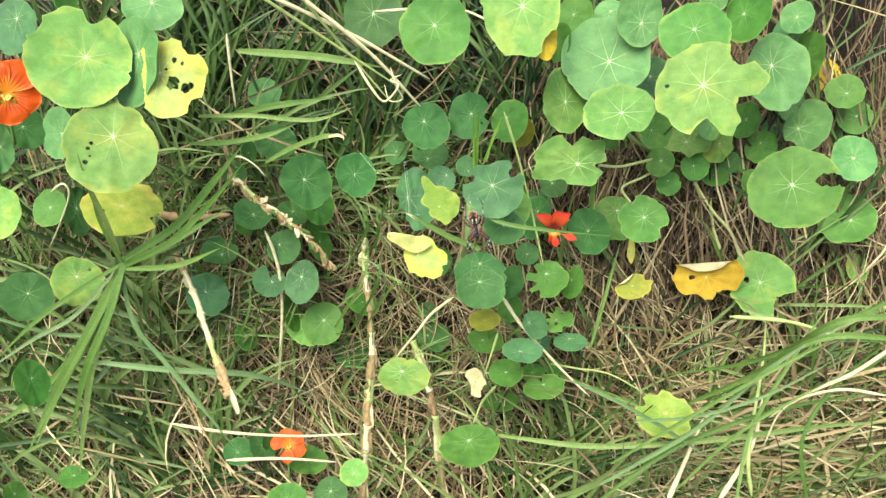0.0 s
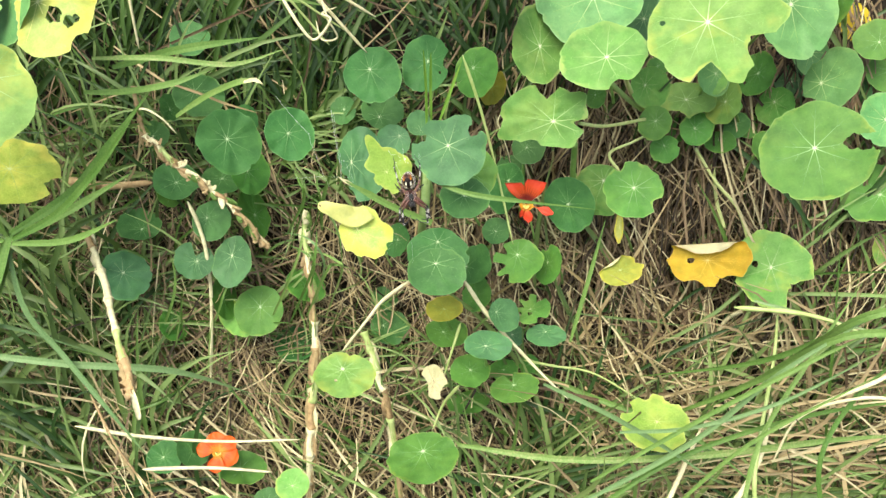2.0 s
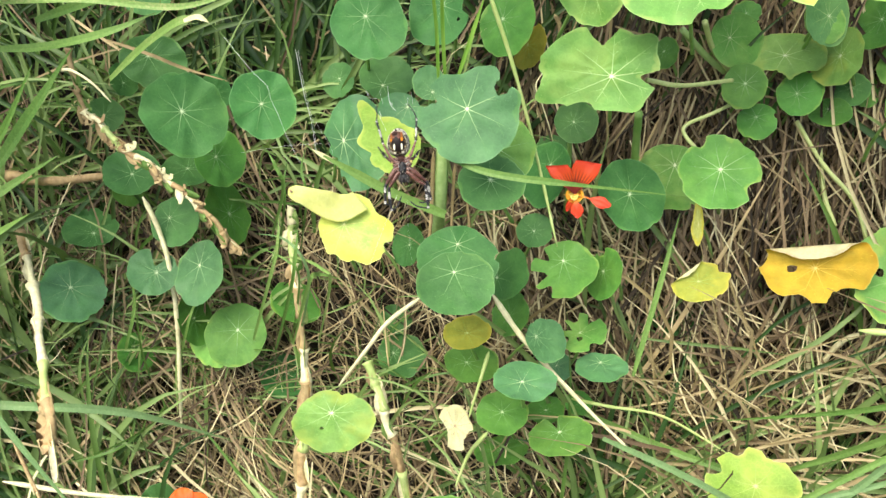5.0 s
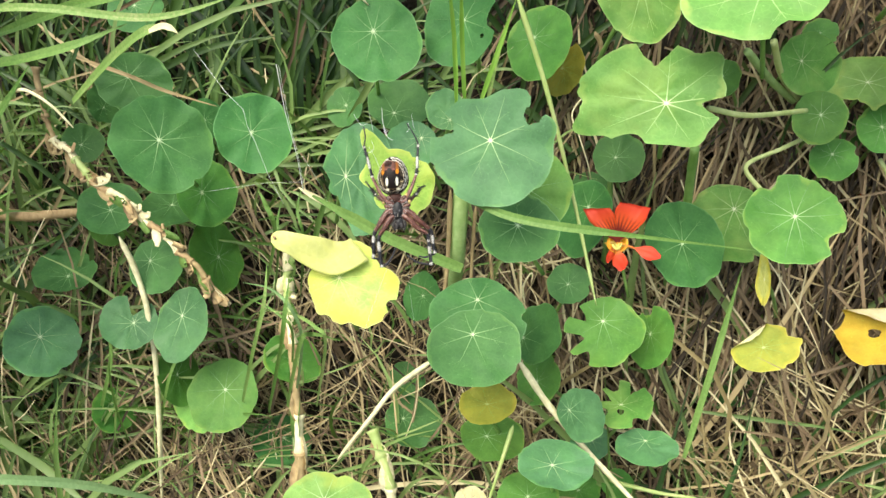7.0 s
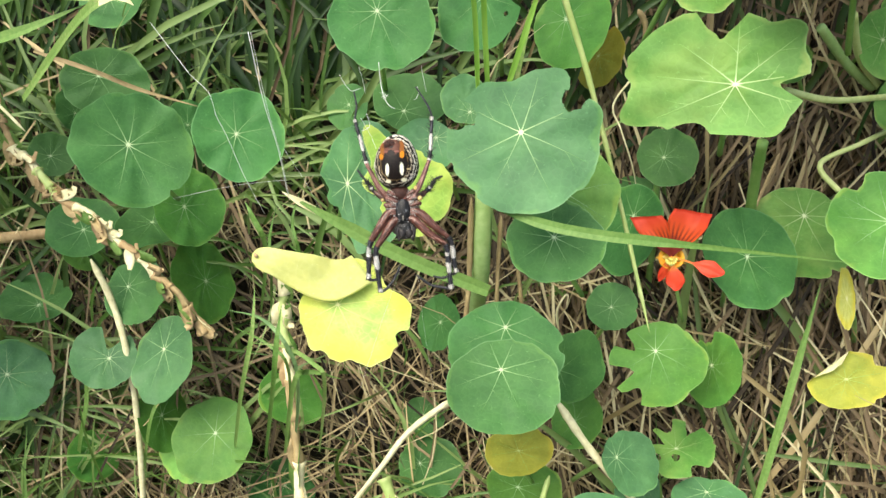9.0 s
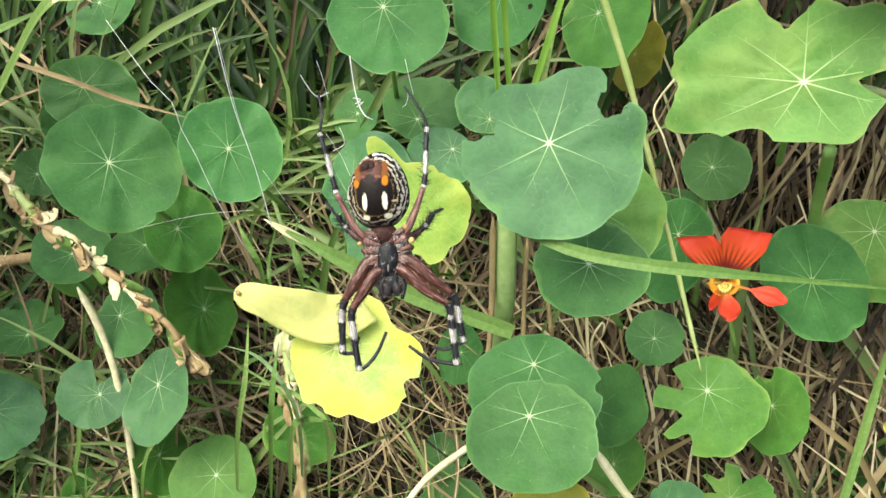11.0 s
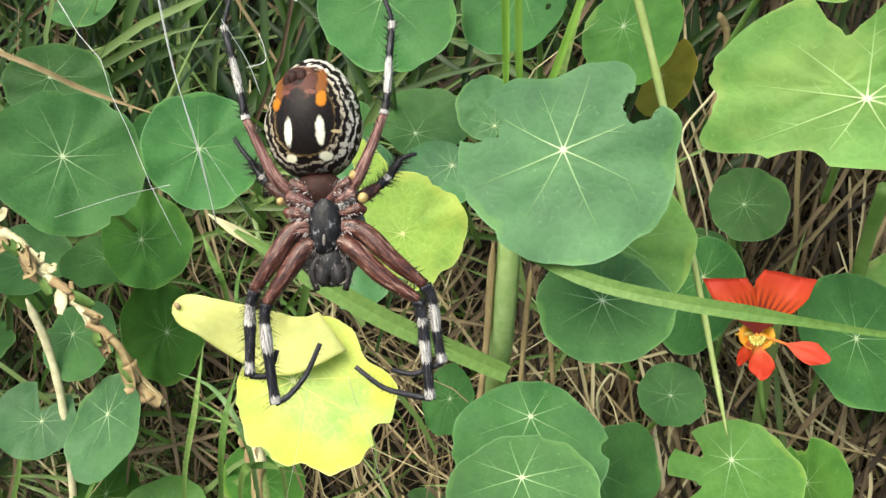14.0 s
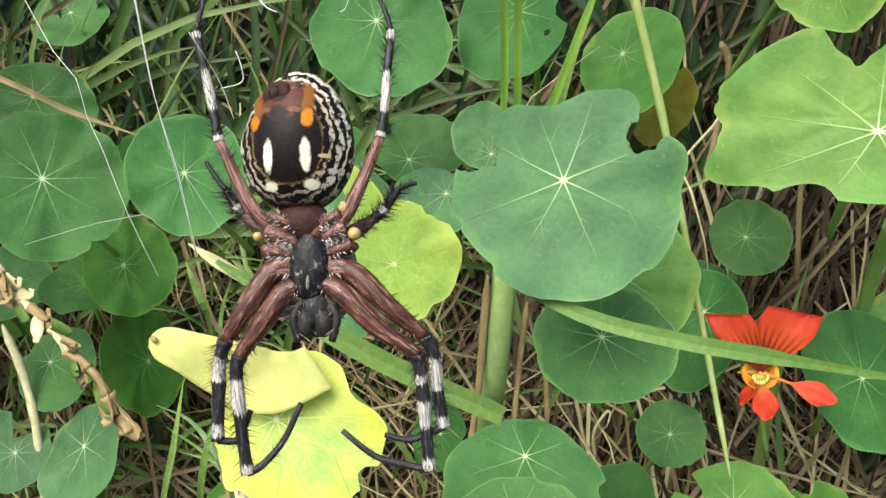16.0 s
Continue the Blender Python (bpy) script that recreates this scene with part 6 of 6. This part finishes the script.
def abdomen_material():
    m, nt, ln, bsdf = nodes_of("spider_abdomen")
    tc, sep = nt.new("ShaderNodeTexCoord"), nt.new("ShaderNodeSeparateXYZ")
    ln.new(tc.outputs["Object"], sep.inputs[0])
    n = noise_of(nt, ln, tc.outputs["Object"], 900, 4)
    fine = noise_of(nt, ln, tc.outputs["Object"], 2600, 3)
    wob = maths(nt, ln, "ADD", maths(nt, ln, "MULTIPLY", maths(nt, ln, "SUBTRACT", n, 0.5), 1.3), maths(nt, ln, "MULTIPLY", maths(nt, ln, "SUBTRACT", fine, 0.5), 0.9))
    col = ramp(nt, ln, fine, [(0.35, (0.005, 0.004, 0.004)), (0.75, (0.016, 0.010, 0.008))])
    # cream stripes that follow the flanks
    dx = maths(nt, ln, "DIVIDE", maths(nt, ln, "SUBTRACT", sep.outputs[0], (624 - 650) * PX), 74 * PX)
    dy = maths(nt, ln, "DIVIDE", maths(nt, ln, "SUBTRACT", sep.outputs[1], (450 - 300) * PY), 91 * PY)
    rad = maths(nt, ln, "SQRT", maths(nt, ln, "ADD", maths(nt, ln, "MULTIPLY", dx, dx), maths(nt, ln, "MULTIPLY", dy, dy)))
    band = maths(nt, ln, "SINE", maths(nt, ln, "ADD", maths(nt, ln, "MULTIPLY", rad, 50.0), maths(nt, ln, "MULTIPLY", n, 17.0)))
    flank = ramp(nt, ln, rad, [(0.56, (0, 0, 0)), (0.68, (1, 1, 1))])
    flank = maths(nt, ln, "MULTIPLY", flank, ramp(nt, ln, maths(nt, ln, "DIVIDE", sep.outputs[1], 100 * PY), [(0.70, (0, 0, 0)), (0.92, (1, 1, 1))]))
    stripe = maths(nt, ln, "MULTIPLY", flank, maths(nt, ln, "MULTIPLY", maths(nt, ln, "GREATER_THAN", band, 0.22), ramp(nt, ln, fine, [(0.38, (0.15, 0.15, 0.15)), (0.5, (1, 1, 1))])))
    col = mix(nt, ln, stripe, col, ramp(nt, ln, rad, [(0.58, (0.30, 0.19, 0.06)), (0.90, (0.68, 0.65, 0.56))]))
    # back of the body, behind the plane of the legs
    back = ramp(nt, ln, sep.outputs[2], [(0.0, (1, 1, 1)), (0.002, (0, 0, 0))])
    for cx, cy, a, b, c in ((586, 256, 9, 26, (0.20, 0.075, 0.018)), (648, 248, 11, 24, (0.20, 0.072, 0.018)), (637, 246, 9, 18, (0.06, 0.022, 0.014)), (582, 279, 8, 11, (0.46, 0.165, 0.014)), (650, 274, 9, 13, (0.50, 0.18, 0.014)),
                            (615, 250, 31, 26, (0.085, 0.030, 0.020)), (614, 266, 15, 11, (0.010, 0.006, 0.006)), (634, 263, 11, 4, (0.15, 0.055, 0.04)), (596, 263, 9, 4, (0.15, 0.055, 0.04)), (616, 230, 26, 9, (0.10, 0.042, 0.026)), (612, 242, 13, 13, (0.012, 0.008, 0.008)), (640, 392, 40, 14, (0.11, 0.030, 0.022)),
                            (600, 321, 6.8, 22, (0.78, 0.76, 0.60)), (647, 319, 7.6, 22, (0.78, 0.76, 0.60)), (602, 358, 9, 7, (0.74, 0.72, 0.54)), (654, 355, 12, 7, (0.74, 0.72, 0.54)),
                            (671, 320, 9, 3, (0.56, 0.44, 0.24)), (680, 338, 8, 4, (0.60, 0.56, 0.46)), (664, 341, 6, 3, (0.42, 0.36, 0.28))):
        col = mix(nt, ln, ellipse(nt, ln, sep, (cx - 650) * PX, (450 - cy) * PY, a * PX, b * PY, wob), col, c)
    ln.new(col, bsdf.inputs["Base Color"])
    bsdf.inputs["Roughness"].default_value, bsdf.inputs["Specular IOR Level"].default_value = 0.42, 0.14
    ln.new(bump(nt, ln, fine, 0.2, 0.0001), bsdf.inputs["Normal"])
    return m


ABDOMEN = abdomen_material()
def limb_material(name, stops, rough=0.45, shine=0.4, white=None):
    """Streaks along a limb, read from its own length and girth; with white, pale hair where the limb is banded."""
    m, nt, ln, bsdf = nodes_of(name)
    at = nt.new("ShaderNodeAttribute")
    at.attribute_name = "limb"
    n = noise_of(nt, ln, at.outputs["Vector"], 2.6, 6, 0.72)
    col = ramp(nt, ln, n, stops)
    if white:
        ab = nt.new("ShaderNodeAttribute")
        ab.attribute_name = "band"
        hair = noise_of(nt, ln, at.outputs["Vector"], 4.0, 4, 0.7)
        f = maths(nt, ln, "ADD", ab.outputs["Fac"], maths(nt, ln, "MULTIPLY", maths(nt, ln, "SUBTRACT", hair, 0.5), 2.6))
        col = mix(nt, ln, ramp(nt, ln, f, [(0.42, (0, 0, 0)), (0.66, (1, 1, 1))]), col, ramp(nt, ln, hair, white))
    ln.new(col, bsdf.inputs["Base Color"])
    bsdf.inputs["Roughness"].default_value, bsdf.inputs["Specular IOR Level"].default_value = rough, shine
    ln.new(bump(nt, ln, n, 0.5, 0.00012), bsdf.inputs["Normal"])
    return m


def flecked(name, scale, stops):
    """Hairy skin with pale flecks, drawn out along the body."""
    m, nt, ln, bsdf = nodes_of(name)
    tc, mp = nt.new("ShaderNodeTexCoord"), nt.new("ShaderNodeMapping")
    mp.inputs["Scale"].default_value = (1.0, 0.55, 1.0)
    ln.new(tc.outputs["Object"], mp.inputs["Vector"])
    n = noise_of(nt, ln, mp.outputs["Vector"], scale, 5)
    ln.new(ramp(nt, ln, n, stops), bsdf.inputs["Base Color"])
    bsdf.inputs["Roughness"].default_value, bsdf.inputs["Specular IOR Level"].default_value = 0.5, 0.35
    ln.new(bump(nt, ln, n, 0.6, 0.0002), bsdf.inputs["Normal"])
    return m


BLACK = plain_organic("spider_black", (0.005, 0.005, 0.006), (0.040, 0.034, 0.034), 2200, 0.45, 0, False, 0.4, 0.3)
BANDED = limb_material("spider_banded_limb", [(0.40, (0.004, 0.004, 0.006)), (0.56, (0.022, 0.022, 0.030)), (0.68, (0.16, 0.16, 0.18))], 0.42, 0.35, [(0.36, (0.12, 0.12, 0.13)), (0.60, (0.68, 0.65, 0.60))])
FEMUR = limb_material("spider_red_brown", [(0.36, (0.010, 0.004, 0.004)), (0.47, (0.060, 0.019, 0.013)), (0.55, (0.135, 0.043, 0.028)), (0.66, (0.40, 0.28, 0.23))], 0.38, 0.5)
PINK = limb_material("spider_pinkish", [(0.36, (0.032, 0.011, 0.010)), (0.49, (0.155, 0.062, 0.052)), (0.64, (0.40, 0.25, 0.21))], 0.45)
GREY = plain_organic("spider_grey_hair", (0.060, 0.050, 0.045), (0.380, 0.350, 0.300), 2400, 0.7)
WHITE = plain_organic("spider_white_hair", (0.30, 0.28, 0.27), (0.78, 0.76, 0.73), 1900, 0.75, 0, False, 0.9)
SPIN = plain_organic("spider_spinneret", (0.010, 0.005, 0.004), (0.060, 0.022, 0.016), 1500, 0.6, 0, False, 0.3, 0.2)
COXA = flecked("spider_mottled_base", 1500, [(0.32, (0.020, 0.007, 0.006)), (0.46, (0.075, 0.022, 0.016)), (0.57, (0.150, 0.050, 0.038)), (0.69, (0.48, 0.38, 0.34))])
BREAST = flecked("spider_breastplate", 1900, [(0.50, (0.005, 0.005, 0.006)), (0.60, (0.030, 0.030, 0.034)), (0.69, (0.36, 0.36, 0.38))])
YELLOWISH = plain_organic("spider_yellow_joint", (0.34, 0.20, 0.06), (0.62, 0.48, 0.20), 1500, 0.4)


def blob(name, centre, half, material, parent, turn=0.0, shape=None, label=""):
    bm = bmesh.new()
    bmesh.ops.create_uvsphere(bm, u_segments=40, v_segments=28, radius=1.0)
    rot = Matrix.Rotation(radians(turn), 3, "Z")
    for v in bm.verts:
        p = v.co.copy()
        if shape:
            p = shape(p)
        p = rot @ Vector((p.x * half[0] * PX, p.y * half[1] * PY, p.z * half[2] * PX))
        v.co = p + at_body(*centre)
    return part(name, bm, material, parent, label)


def hairs(line, length, count, rnd, parent, material, thick=0.00005, off=0.0):
    """Short fine bristles that stand off a limb, too small to count."""
    bm = bmesh.new()
    for _ in range(count):
        u = rnd.random() * (len(line) - 2)
        k = int(u)
        p = Vector(line[k][:3]).lerp(Vector(line[k + 1][:3]), u - k)
        way = (Vector(line[k + 1][:3]) - Vector(line[k][:3])).normalized()
        out = (Vector((rnd.uniform(-1, 1), rnd.uniform(-1, 1), rnd.uniform(-1, 1))).cross(way)).normalized()
        p = p + out * off
        tip = p + (out + way * 0.6).normalized() * length * rnd.uniform(0.6, 1.2)
        side = way.cross(out) * thick
        vs = [bm.verts.new(q) for q in (p - side, p + side, tip, p + way * 0.0001)]
        for a, b, c in ((0, 1, 2), (1, 3, 2), (3, 0, 2)):
            bm.faces.new((vs[a], vs[b], vs[c]))
    return tagged(part("bristles", bm, material, parent, "", False), "", "", "", "stuff")


def limb(line, radius, sides, bands=(), seed=0):
    """A tube that remembers its length and girth, and where it is banded."""
    bm = bmesh.new()
    way, band = bm.verts.layers.float_vector.new("limb"), bm.verts.layers.float.new("band")
    rings = tube(bm, line, radius, sides)
    for i, ring in enumerate(rings):
        f = i / (len(rings) - 1)
        for k, v in enumerate(ring):
            a = k * 2 * math.pi / sides
            v[way] = Vector((math.cos(a) * 1.1 + seed * 3, math.sin(a) * 1.1, f * 2.2))
            v[band] = max([0.0] + [max(0.0, min(1.0, 0.5 + min(f - lo, hi - f) * 16)) for lo, hi in bands])
    return bm


def leg(parent, thigh, shin, foot, w, bands, seed, upper):
    """A jointed leg: thigh (coxa to knee), shin in dark and white bands, thin dark foot."""
    rnd = random.Random(seed)
    line = spline([at_body(*p) for p in thigh], 24)
    main = part("leg", limb(line, lambda f: w * PX * (0.58 + 0.40 * math.sin(min(1, f * 1.05) * math.pi) + 0.06 * f + 0.04 * noise.noise((f * 7, seed, 2))), 14, (), seed), upper, parent)
    hairs(line, 0.0009, 130, rnd, main, BLACK, 0.00002, w * PX * 0.6)
    hairs(line, 0.0004, 60, rnd, main, GREY, 0.00002, w * PX * 0.7)
    line = spline([at_body(*p) for p in shin], 72)
    shape = lambda f: w * PX * (0.62 - 0.10 * f + 0.12 * math.exp(-((f - 0.04) / 0.07) ** 2) + 0.10 * math.exp(-((f - 0.52) / 0.08) ** 2) + 0.09 * math.exp(-((f - 0.97) / 0.05) ** 2))
    part("shin", limb(line, shape, 16, bands, seed), BANDED, main, "black and white banded shin")
    hairs(line, 0.0016, 170, rnd, main, BLACK)
    line = spline([at_body(*p) for p in foot], 14)
    part("foot", limb(line, lambda f: w * PX * (0.36 - 0.10 * f), 8, (), seed), BANDED, main)
    hairs(line, 0.0008, 60, rnd, main, BLACK, 0.00002)
    return main


def build_spider():
    thing = tagged(new("spider"), "large banded garden spider hanging head down in its web", "spider")

    def egg(p):
        q = p.copy()
        q.x *= 1.0 - 0.10 * p.y - 0.07 * p.y * p.y + 0.05 * noise.noise((p.y * 3, p.z * 3, 7))
        q.z *= 1.0 - 0.05 * p.y
        return q
    rear = [blob("abdomen", (631, 299, -18), (74, 92, 60), ABDOMEN, thing, -3, egg, "black abdomen with white bars, orange spots and cream stripes"),
            blob("socket", (613, 245, 18), (22, 19, 8), SPIN, thing, 0, None, "dark raised spinneret socket")]
    for x, y, dx, dy in ((607, 241, 8, 10), (620, 240, 8, 10), (613, 252, 10, 8)):
        rear.append(blob("spinneret", (x, y, 23), (dx, dy, 6), SPIN, thing))
    for ob in rear:
        ob.location = Vector((4 * PX, 7 * PY, 0))
    blob("waist", (642, 394, -4), (36, 26, 20), SPIN, thing, 0, None, "dark red-brown plate below the abdomen")
    blob("carapace", (650, 462, -26), (60, 74, 26), GREY, thing)
    blob("sternum", (650, 450, 6), (26, 44, 18), BREAST, thing, -3, None, "black breastplate with a pale streak")
    blob("streak", (650, 466, 19), (3, 13, 5), GREY, thing, -3)
    blob("head", (656, 508, -6), (28, 34, 22), BREAST, thing)
    for x in (645, 668):
        blob("fang", (x, 522, 8), (12, 18, 12), BLACK, thing)
    for x, s in ((634, -8), (680, 8)):
        bm = bmesh.new()
        line = spline([at_body(x - s, 490, 2), at_body(x + s * 0.6, 515, 10), at_body(x - s * 0.2, 545, 8)], 8)
        tube(bm, line, lambda f: 7 * PX * (1 - 0.3 * f), 8)
        hairs(line, 0.0008, 36, random.Random(x), part("palp", bm, BLACK, thing), GREY, 0.00004, 6 * PX)
    bands = ((0.28, 0.50), (0.86, 0.96))
    leg(thing, [(640, 448, 0), (604, 454, 4), (570, 500, 10), (541, 543, 6)], [(541, 543, 6), (533, 570, 4), (530, 620, 0), (527, 672, -4)], [(527, 672, -4), (548, 674, -6), (558, 664, -8), (568, 636, -14)], 14.5, bands, 1, FEMUR)
    leg(thing, [(642, 470, 2), (618, 482, 8), (590, 520, 12), (560, 562, 10)], [(560, 562, 10), (555, 585, 8), (559, 650, 4), (566, 714, 0)], [(566, 714, 0), (585, 704, -2), (612, 674, -6), (635, 627, -10)], 14.5, ((0.38, 0.60), (0.94, 1.0)), 2, FEMUR)
    leg(thing, [(660, 445, 0), (706, 458, 4), (750, 500, 10), (798, 540, 6)], [(798, 540, 6), (808, 560, 4), (814, 610, 0), (822, 658, -4)], [(822, 658, -4), (800, 668, -6), (775, 676, -10), (744, 670, -14)], 14.5, ((0.40, 0.66), (0.9, 1.0)), 3, FEMUR)
    leg(thing, [(658, 468, 2), (690, 482, 8), (735, 525, 12), (788, 562, 10)], [(788, 562, 10), (793, 590, 8), (798, 650, 4), (803, 712, 0)], [(803, 712, 0), (760, 704, -4), (728, 694, -8), (688, 664, -14)], 14.5, ((0.32, 0.40), (0.52, 0.70), (0.92, 1.0)), 4, FEMUR)
    leg(thing, [(640, 422, -4), (600, 398, 0), (575, 372, 8), (536, 292, 4)], [(536, 292, 4), (530, 265, 0), (515, 200, -8), (502, 150, -16)], [(502, 150, -16), (506, 130, -18), (510, 105, -22), (503, 60, -30)], 10, ((0.0, 0.1), (0.42, 0.66), (0.94, 1.0)), 5, PINK)
    leg(thing, [(660, 420, -4), (688, 396, 0), (710, 362, 8), (742, 288, 4)], [(742, 288, 4), (747, 262, 0), (752, 200, -8), (757, 148, -16)], [(757, 148, -16), (750, 125, -18), (738, 100, -22), (707, 50, -30)], 10, ((0.0, 0.1), (0.38, 0.64), (0.92, 1.0)), 6, PINK)
    leg(thing, [(640, 432, -14), (600, 412, -24), (575, 398, -34), (556, 384, -40)], [(556, 384, -40), (545, 372, -44), (532, 352, -48)], [(532, 352, -48), (518, 335, -50), (502, 312, -54)], 11, ((0.3, 0.5),), 7, FEMUR)
    leg(thing, [(660, 434, -14), (692, 414, -24), (712, 402, -34), (730, 390, -40)], [(730, 390, -40), (745, 376, -44), (762, 352, -48)], [(762, 352, -48), (772, 346, -50), (788, 342, -54)], 11, ((0.3, 0.5),), 8, FEMUR)
    for x0, y0, x1, y1, mat in ((634, 420, 596, 404, PINK), (632, 436, 594, 430, FEMUR), (632, 456, 600, 456, PINK), (636, 472, 612, 486, FEMUR),
                                (664, 416, 694, 400, PINK), (668, 434, 704, 424, FEMUR), (668, 454, 706, 456, PINK), (664, 470, 694, 488, FEMUR), (640, 402, 600, 386, FEMUR), (660, 400, 690, 384, FEMUR)):
        line = spline([at_body(x0, y0, 4), at_body((x0 + x1) / 2, (y0 + y1) / 2, 9), at_body(x1, y1, 6)], 8)
        coxa = part("coxa", limb(line, lambda f: PX * (4.5 + 4.5 * f), 12, (), x1 % 17), mat, thing)
        hairs(line, 0.0006, 80, random.Random(x1), coxa, WHITE, 0.00002, 6 * PX)
    for x, y, dx, dy, turn in ((612, 408, 24, 13, -24), (664, 405, 25, 14, 22), (606, 430, 20, 10, -8), (694, 428, 20, 10, 10), (612, 458, 18, 10, 16), (688, 458, 18, 10, -16)):
        blob("coxa", (x, y, 2), (dx, dy, 11), COXA, thing, turn)
    for x, y, r in ((582, 384, 7), (697, 376, 9), (584, 412, 6), (708, 409, 8)):
        blob("joint", (x, y, 6), (r, r, r), YELLOWISH, thing)
    return thing


spider = build_spider()


# ---- web ----
def web(strands):
    thing = tagged(new("spider_web"), "fine white threads of an orb web in front of the bank", "web")
    for pts, r in strands:
        bm = bmesh.new()
        tube(bm, spline(pts, 12), lambda f: r * (1 + 0.3 * noise.noise((f * 30, r * 1e5, 0))), 5)
        part("thread", bm, SILK, thing)


web([
    ([(0.0260, 0.6150, 1.0151), (0.0271, 0.6150, 0.9947), (0.0282, 0.6180, 0.9767), (0.0274, 0.6220, 0.9576)], 0.0001),
    ([(0.0281, 0.6120, 1.0154), (0.0292, 0.6120, 0.9942), (0.0304, 0.6140, 0.9767), (0.0277, 0.6220, 0.9569)], 5e-05),
    ([(-0.0192, 0.6400, 1.0140), (-0.0009, 0.6250, 1.0001), (0.0071, 0.6200, 0.9953), (0.0079, 0.6200, 0.9880), (0.0104, 0.6200, 0.9804), (0.0137, 0.6200, 0.9668), (0.0187, 0.6200, 0.9526)], 7e-05),
    ([(0.0851, 0.5400, 1.0236), (0.0851, 0.5400, 1.0194), (0.0861, 0.5380, 1.0170), (0.0872, 0.5370, 1.0156), (0.0883, 0.5370, 1.0150)], 6e-05),
    ([(0.0854, 0.5380, 1.0180), (0.0865, 0.5380, 1.0177), (0.0855, 0.5380, 1.0171), (0.0869, 0.5380, 1.0174), (0.0857, 0.5380, 1.0166)], 4e-05),
    ([(0.0751, 0.5450, 1.0199), (0.0762, 0.5450, 1.0176), (0.0774, 0.5450, 1.0164), (0.0793, 0.5450, 1.0170)], 5e-05),
    ([(0.0794, 0.5470, 1.0107), (0.0798, 0.5470, 1.0093), (0.0797, 0.5470, 1.0078), (0.0785, 0.5450, 1.0075)], 5e-05),
    ([(0.0816, 0.5350, 1.0137), (0.0826, 0.5370, 1.0097), (0.0836, 0.5370, 1.0064)], 3e-05),
    ([(0.0916, 0.5450, 1.0173), (0.0917, 0.5450, 1.0160), (0.0912, 0.5450, 1.0147), (0.0907, 0.5450, 1.0144)], 4e-05),
    ([(0.0964, 0.5300, 1.0205), (0.0961, 0.5300, 1.0226), (0.0958, 0.5300, 1.0252)], 3e-05),
    ([(0.0846, 0.5300, 1.0201), (0.0843, 0.5300, 1.0228), (0.0838, 0.5300, 1.0254)], 3e-05),
    ([(0.0869, 0.5350, 0.9795), (0.0764, 0.5500, 0.9549), (0.0656, 0.5600, 0.9275)], 2e-05),
    ([(0.0906, 0.5350, 0.9767), (0.0875, 0.5500, 0.9541), (0.0864, 0.5600, 0.9282)], 2e-05),
    ([(-0.0137, 0.6200, 0.9580), (0.0187, 0.6000, 0.9713), (0.0444, 0.5800, 0.9816)], 4e-05),
    ([(0.0315, 0.6150, 0.9778), (0.0356, 0.6200, 0.9633), (0.0354, 0.6300, 0.9482)], 4e-05),
])


# ---- movement ----
SWAY = [
    (0.0, 0.0913, 0.5320, 0.9954),
    (0.5, 0.0925, 0.5320, 0.9937),
    (1.0, 0.0909, 0.5320, 0.9973),
    (1.5, 0.0905, 0.5320, 0.9965),
    (2.0, 0.0901, 0.5320, 0.9945),
    (2.5, 0.0913, 0.5320, 0.9921),
    (3.0, 0.0919, 0.5320, 0.9929),
    (5.3, 0.0901, 0.5320, 0.9925),
    (5.5, 0.0912, 0.5320, 0.9938),
    (6.0, 0.0913, 0.5320, 0.9941),
    (6.5, 0.0903, 0.5320, 0.9949),
    (7.0, 0.0895, 0.5320, 0.9948),
    (7.5, 0.0888, 0.5320, 0.9944),
    (8.0, 0.0889, 0.5320, 0.9947),
    (8.5, 0.0890, 0.5320, 0.9946),
    (9.0, 0.0893, 0.5320, 0.9946),
    (11.3, 0.0895, 0.5320, 0.9951),
    (11.5, 0.0899, 0.5320, 0.9945),
    (12.0, 0.0900, 0.5320, 0.9944),
    (12.5, 0.0901, 0.5320, 0.9949),
    (13.0, 0.0914, 0.5320, 0.9944),
    (13.5, 0.0911, 0.5320, 0.9941),
    (14.0, 0.0910, 0.5320, 0.9951),
    (14.5, 0.0915, 0.5320, 0.9949),
    (15.0, 0.0912, 0.5320, 0.9960),
    (15.5, 0.0920, 0.5320, 0.9951),
    (16.0, 0.0914, 0.5320, 0.9957),
]


def motions():
    walk(spider, [(t, pose(x, y, z, 70, 0, 13.6) @ pose(0, 0, 0, 0, 0, -3.0 * max(0.0, min(1.0, t / 9)) + 2.0 * max(0.0, min(1.0, (t - 12) / 2)))) for t, x, y, z in SWAY])
motions()
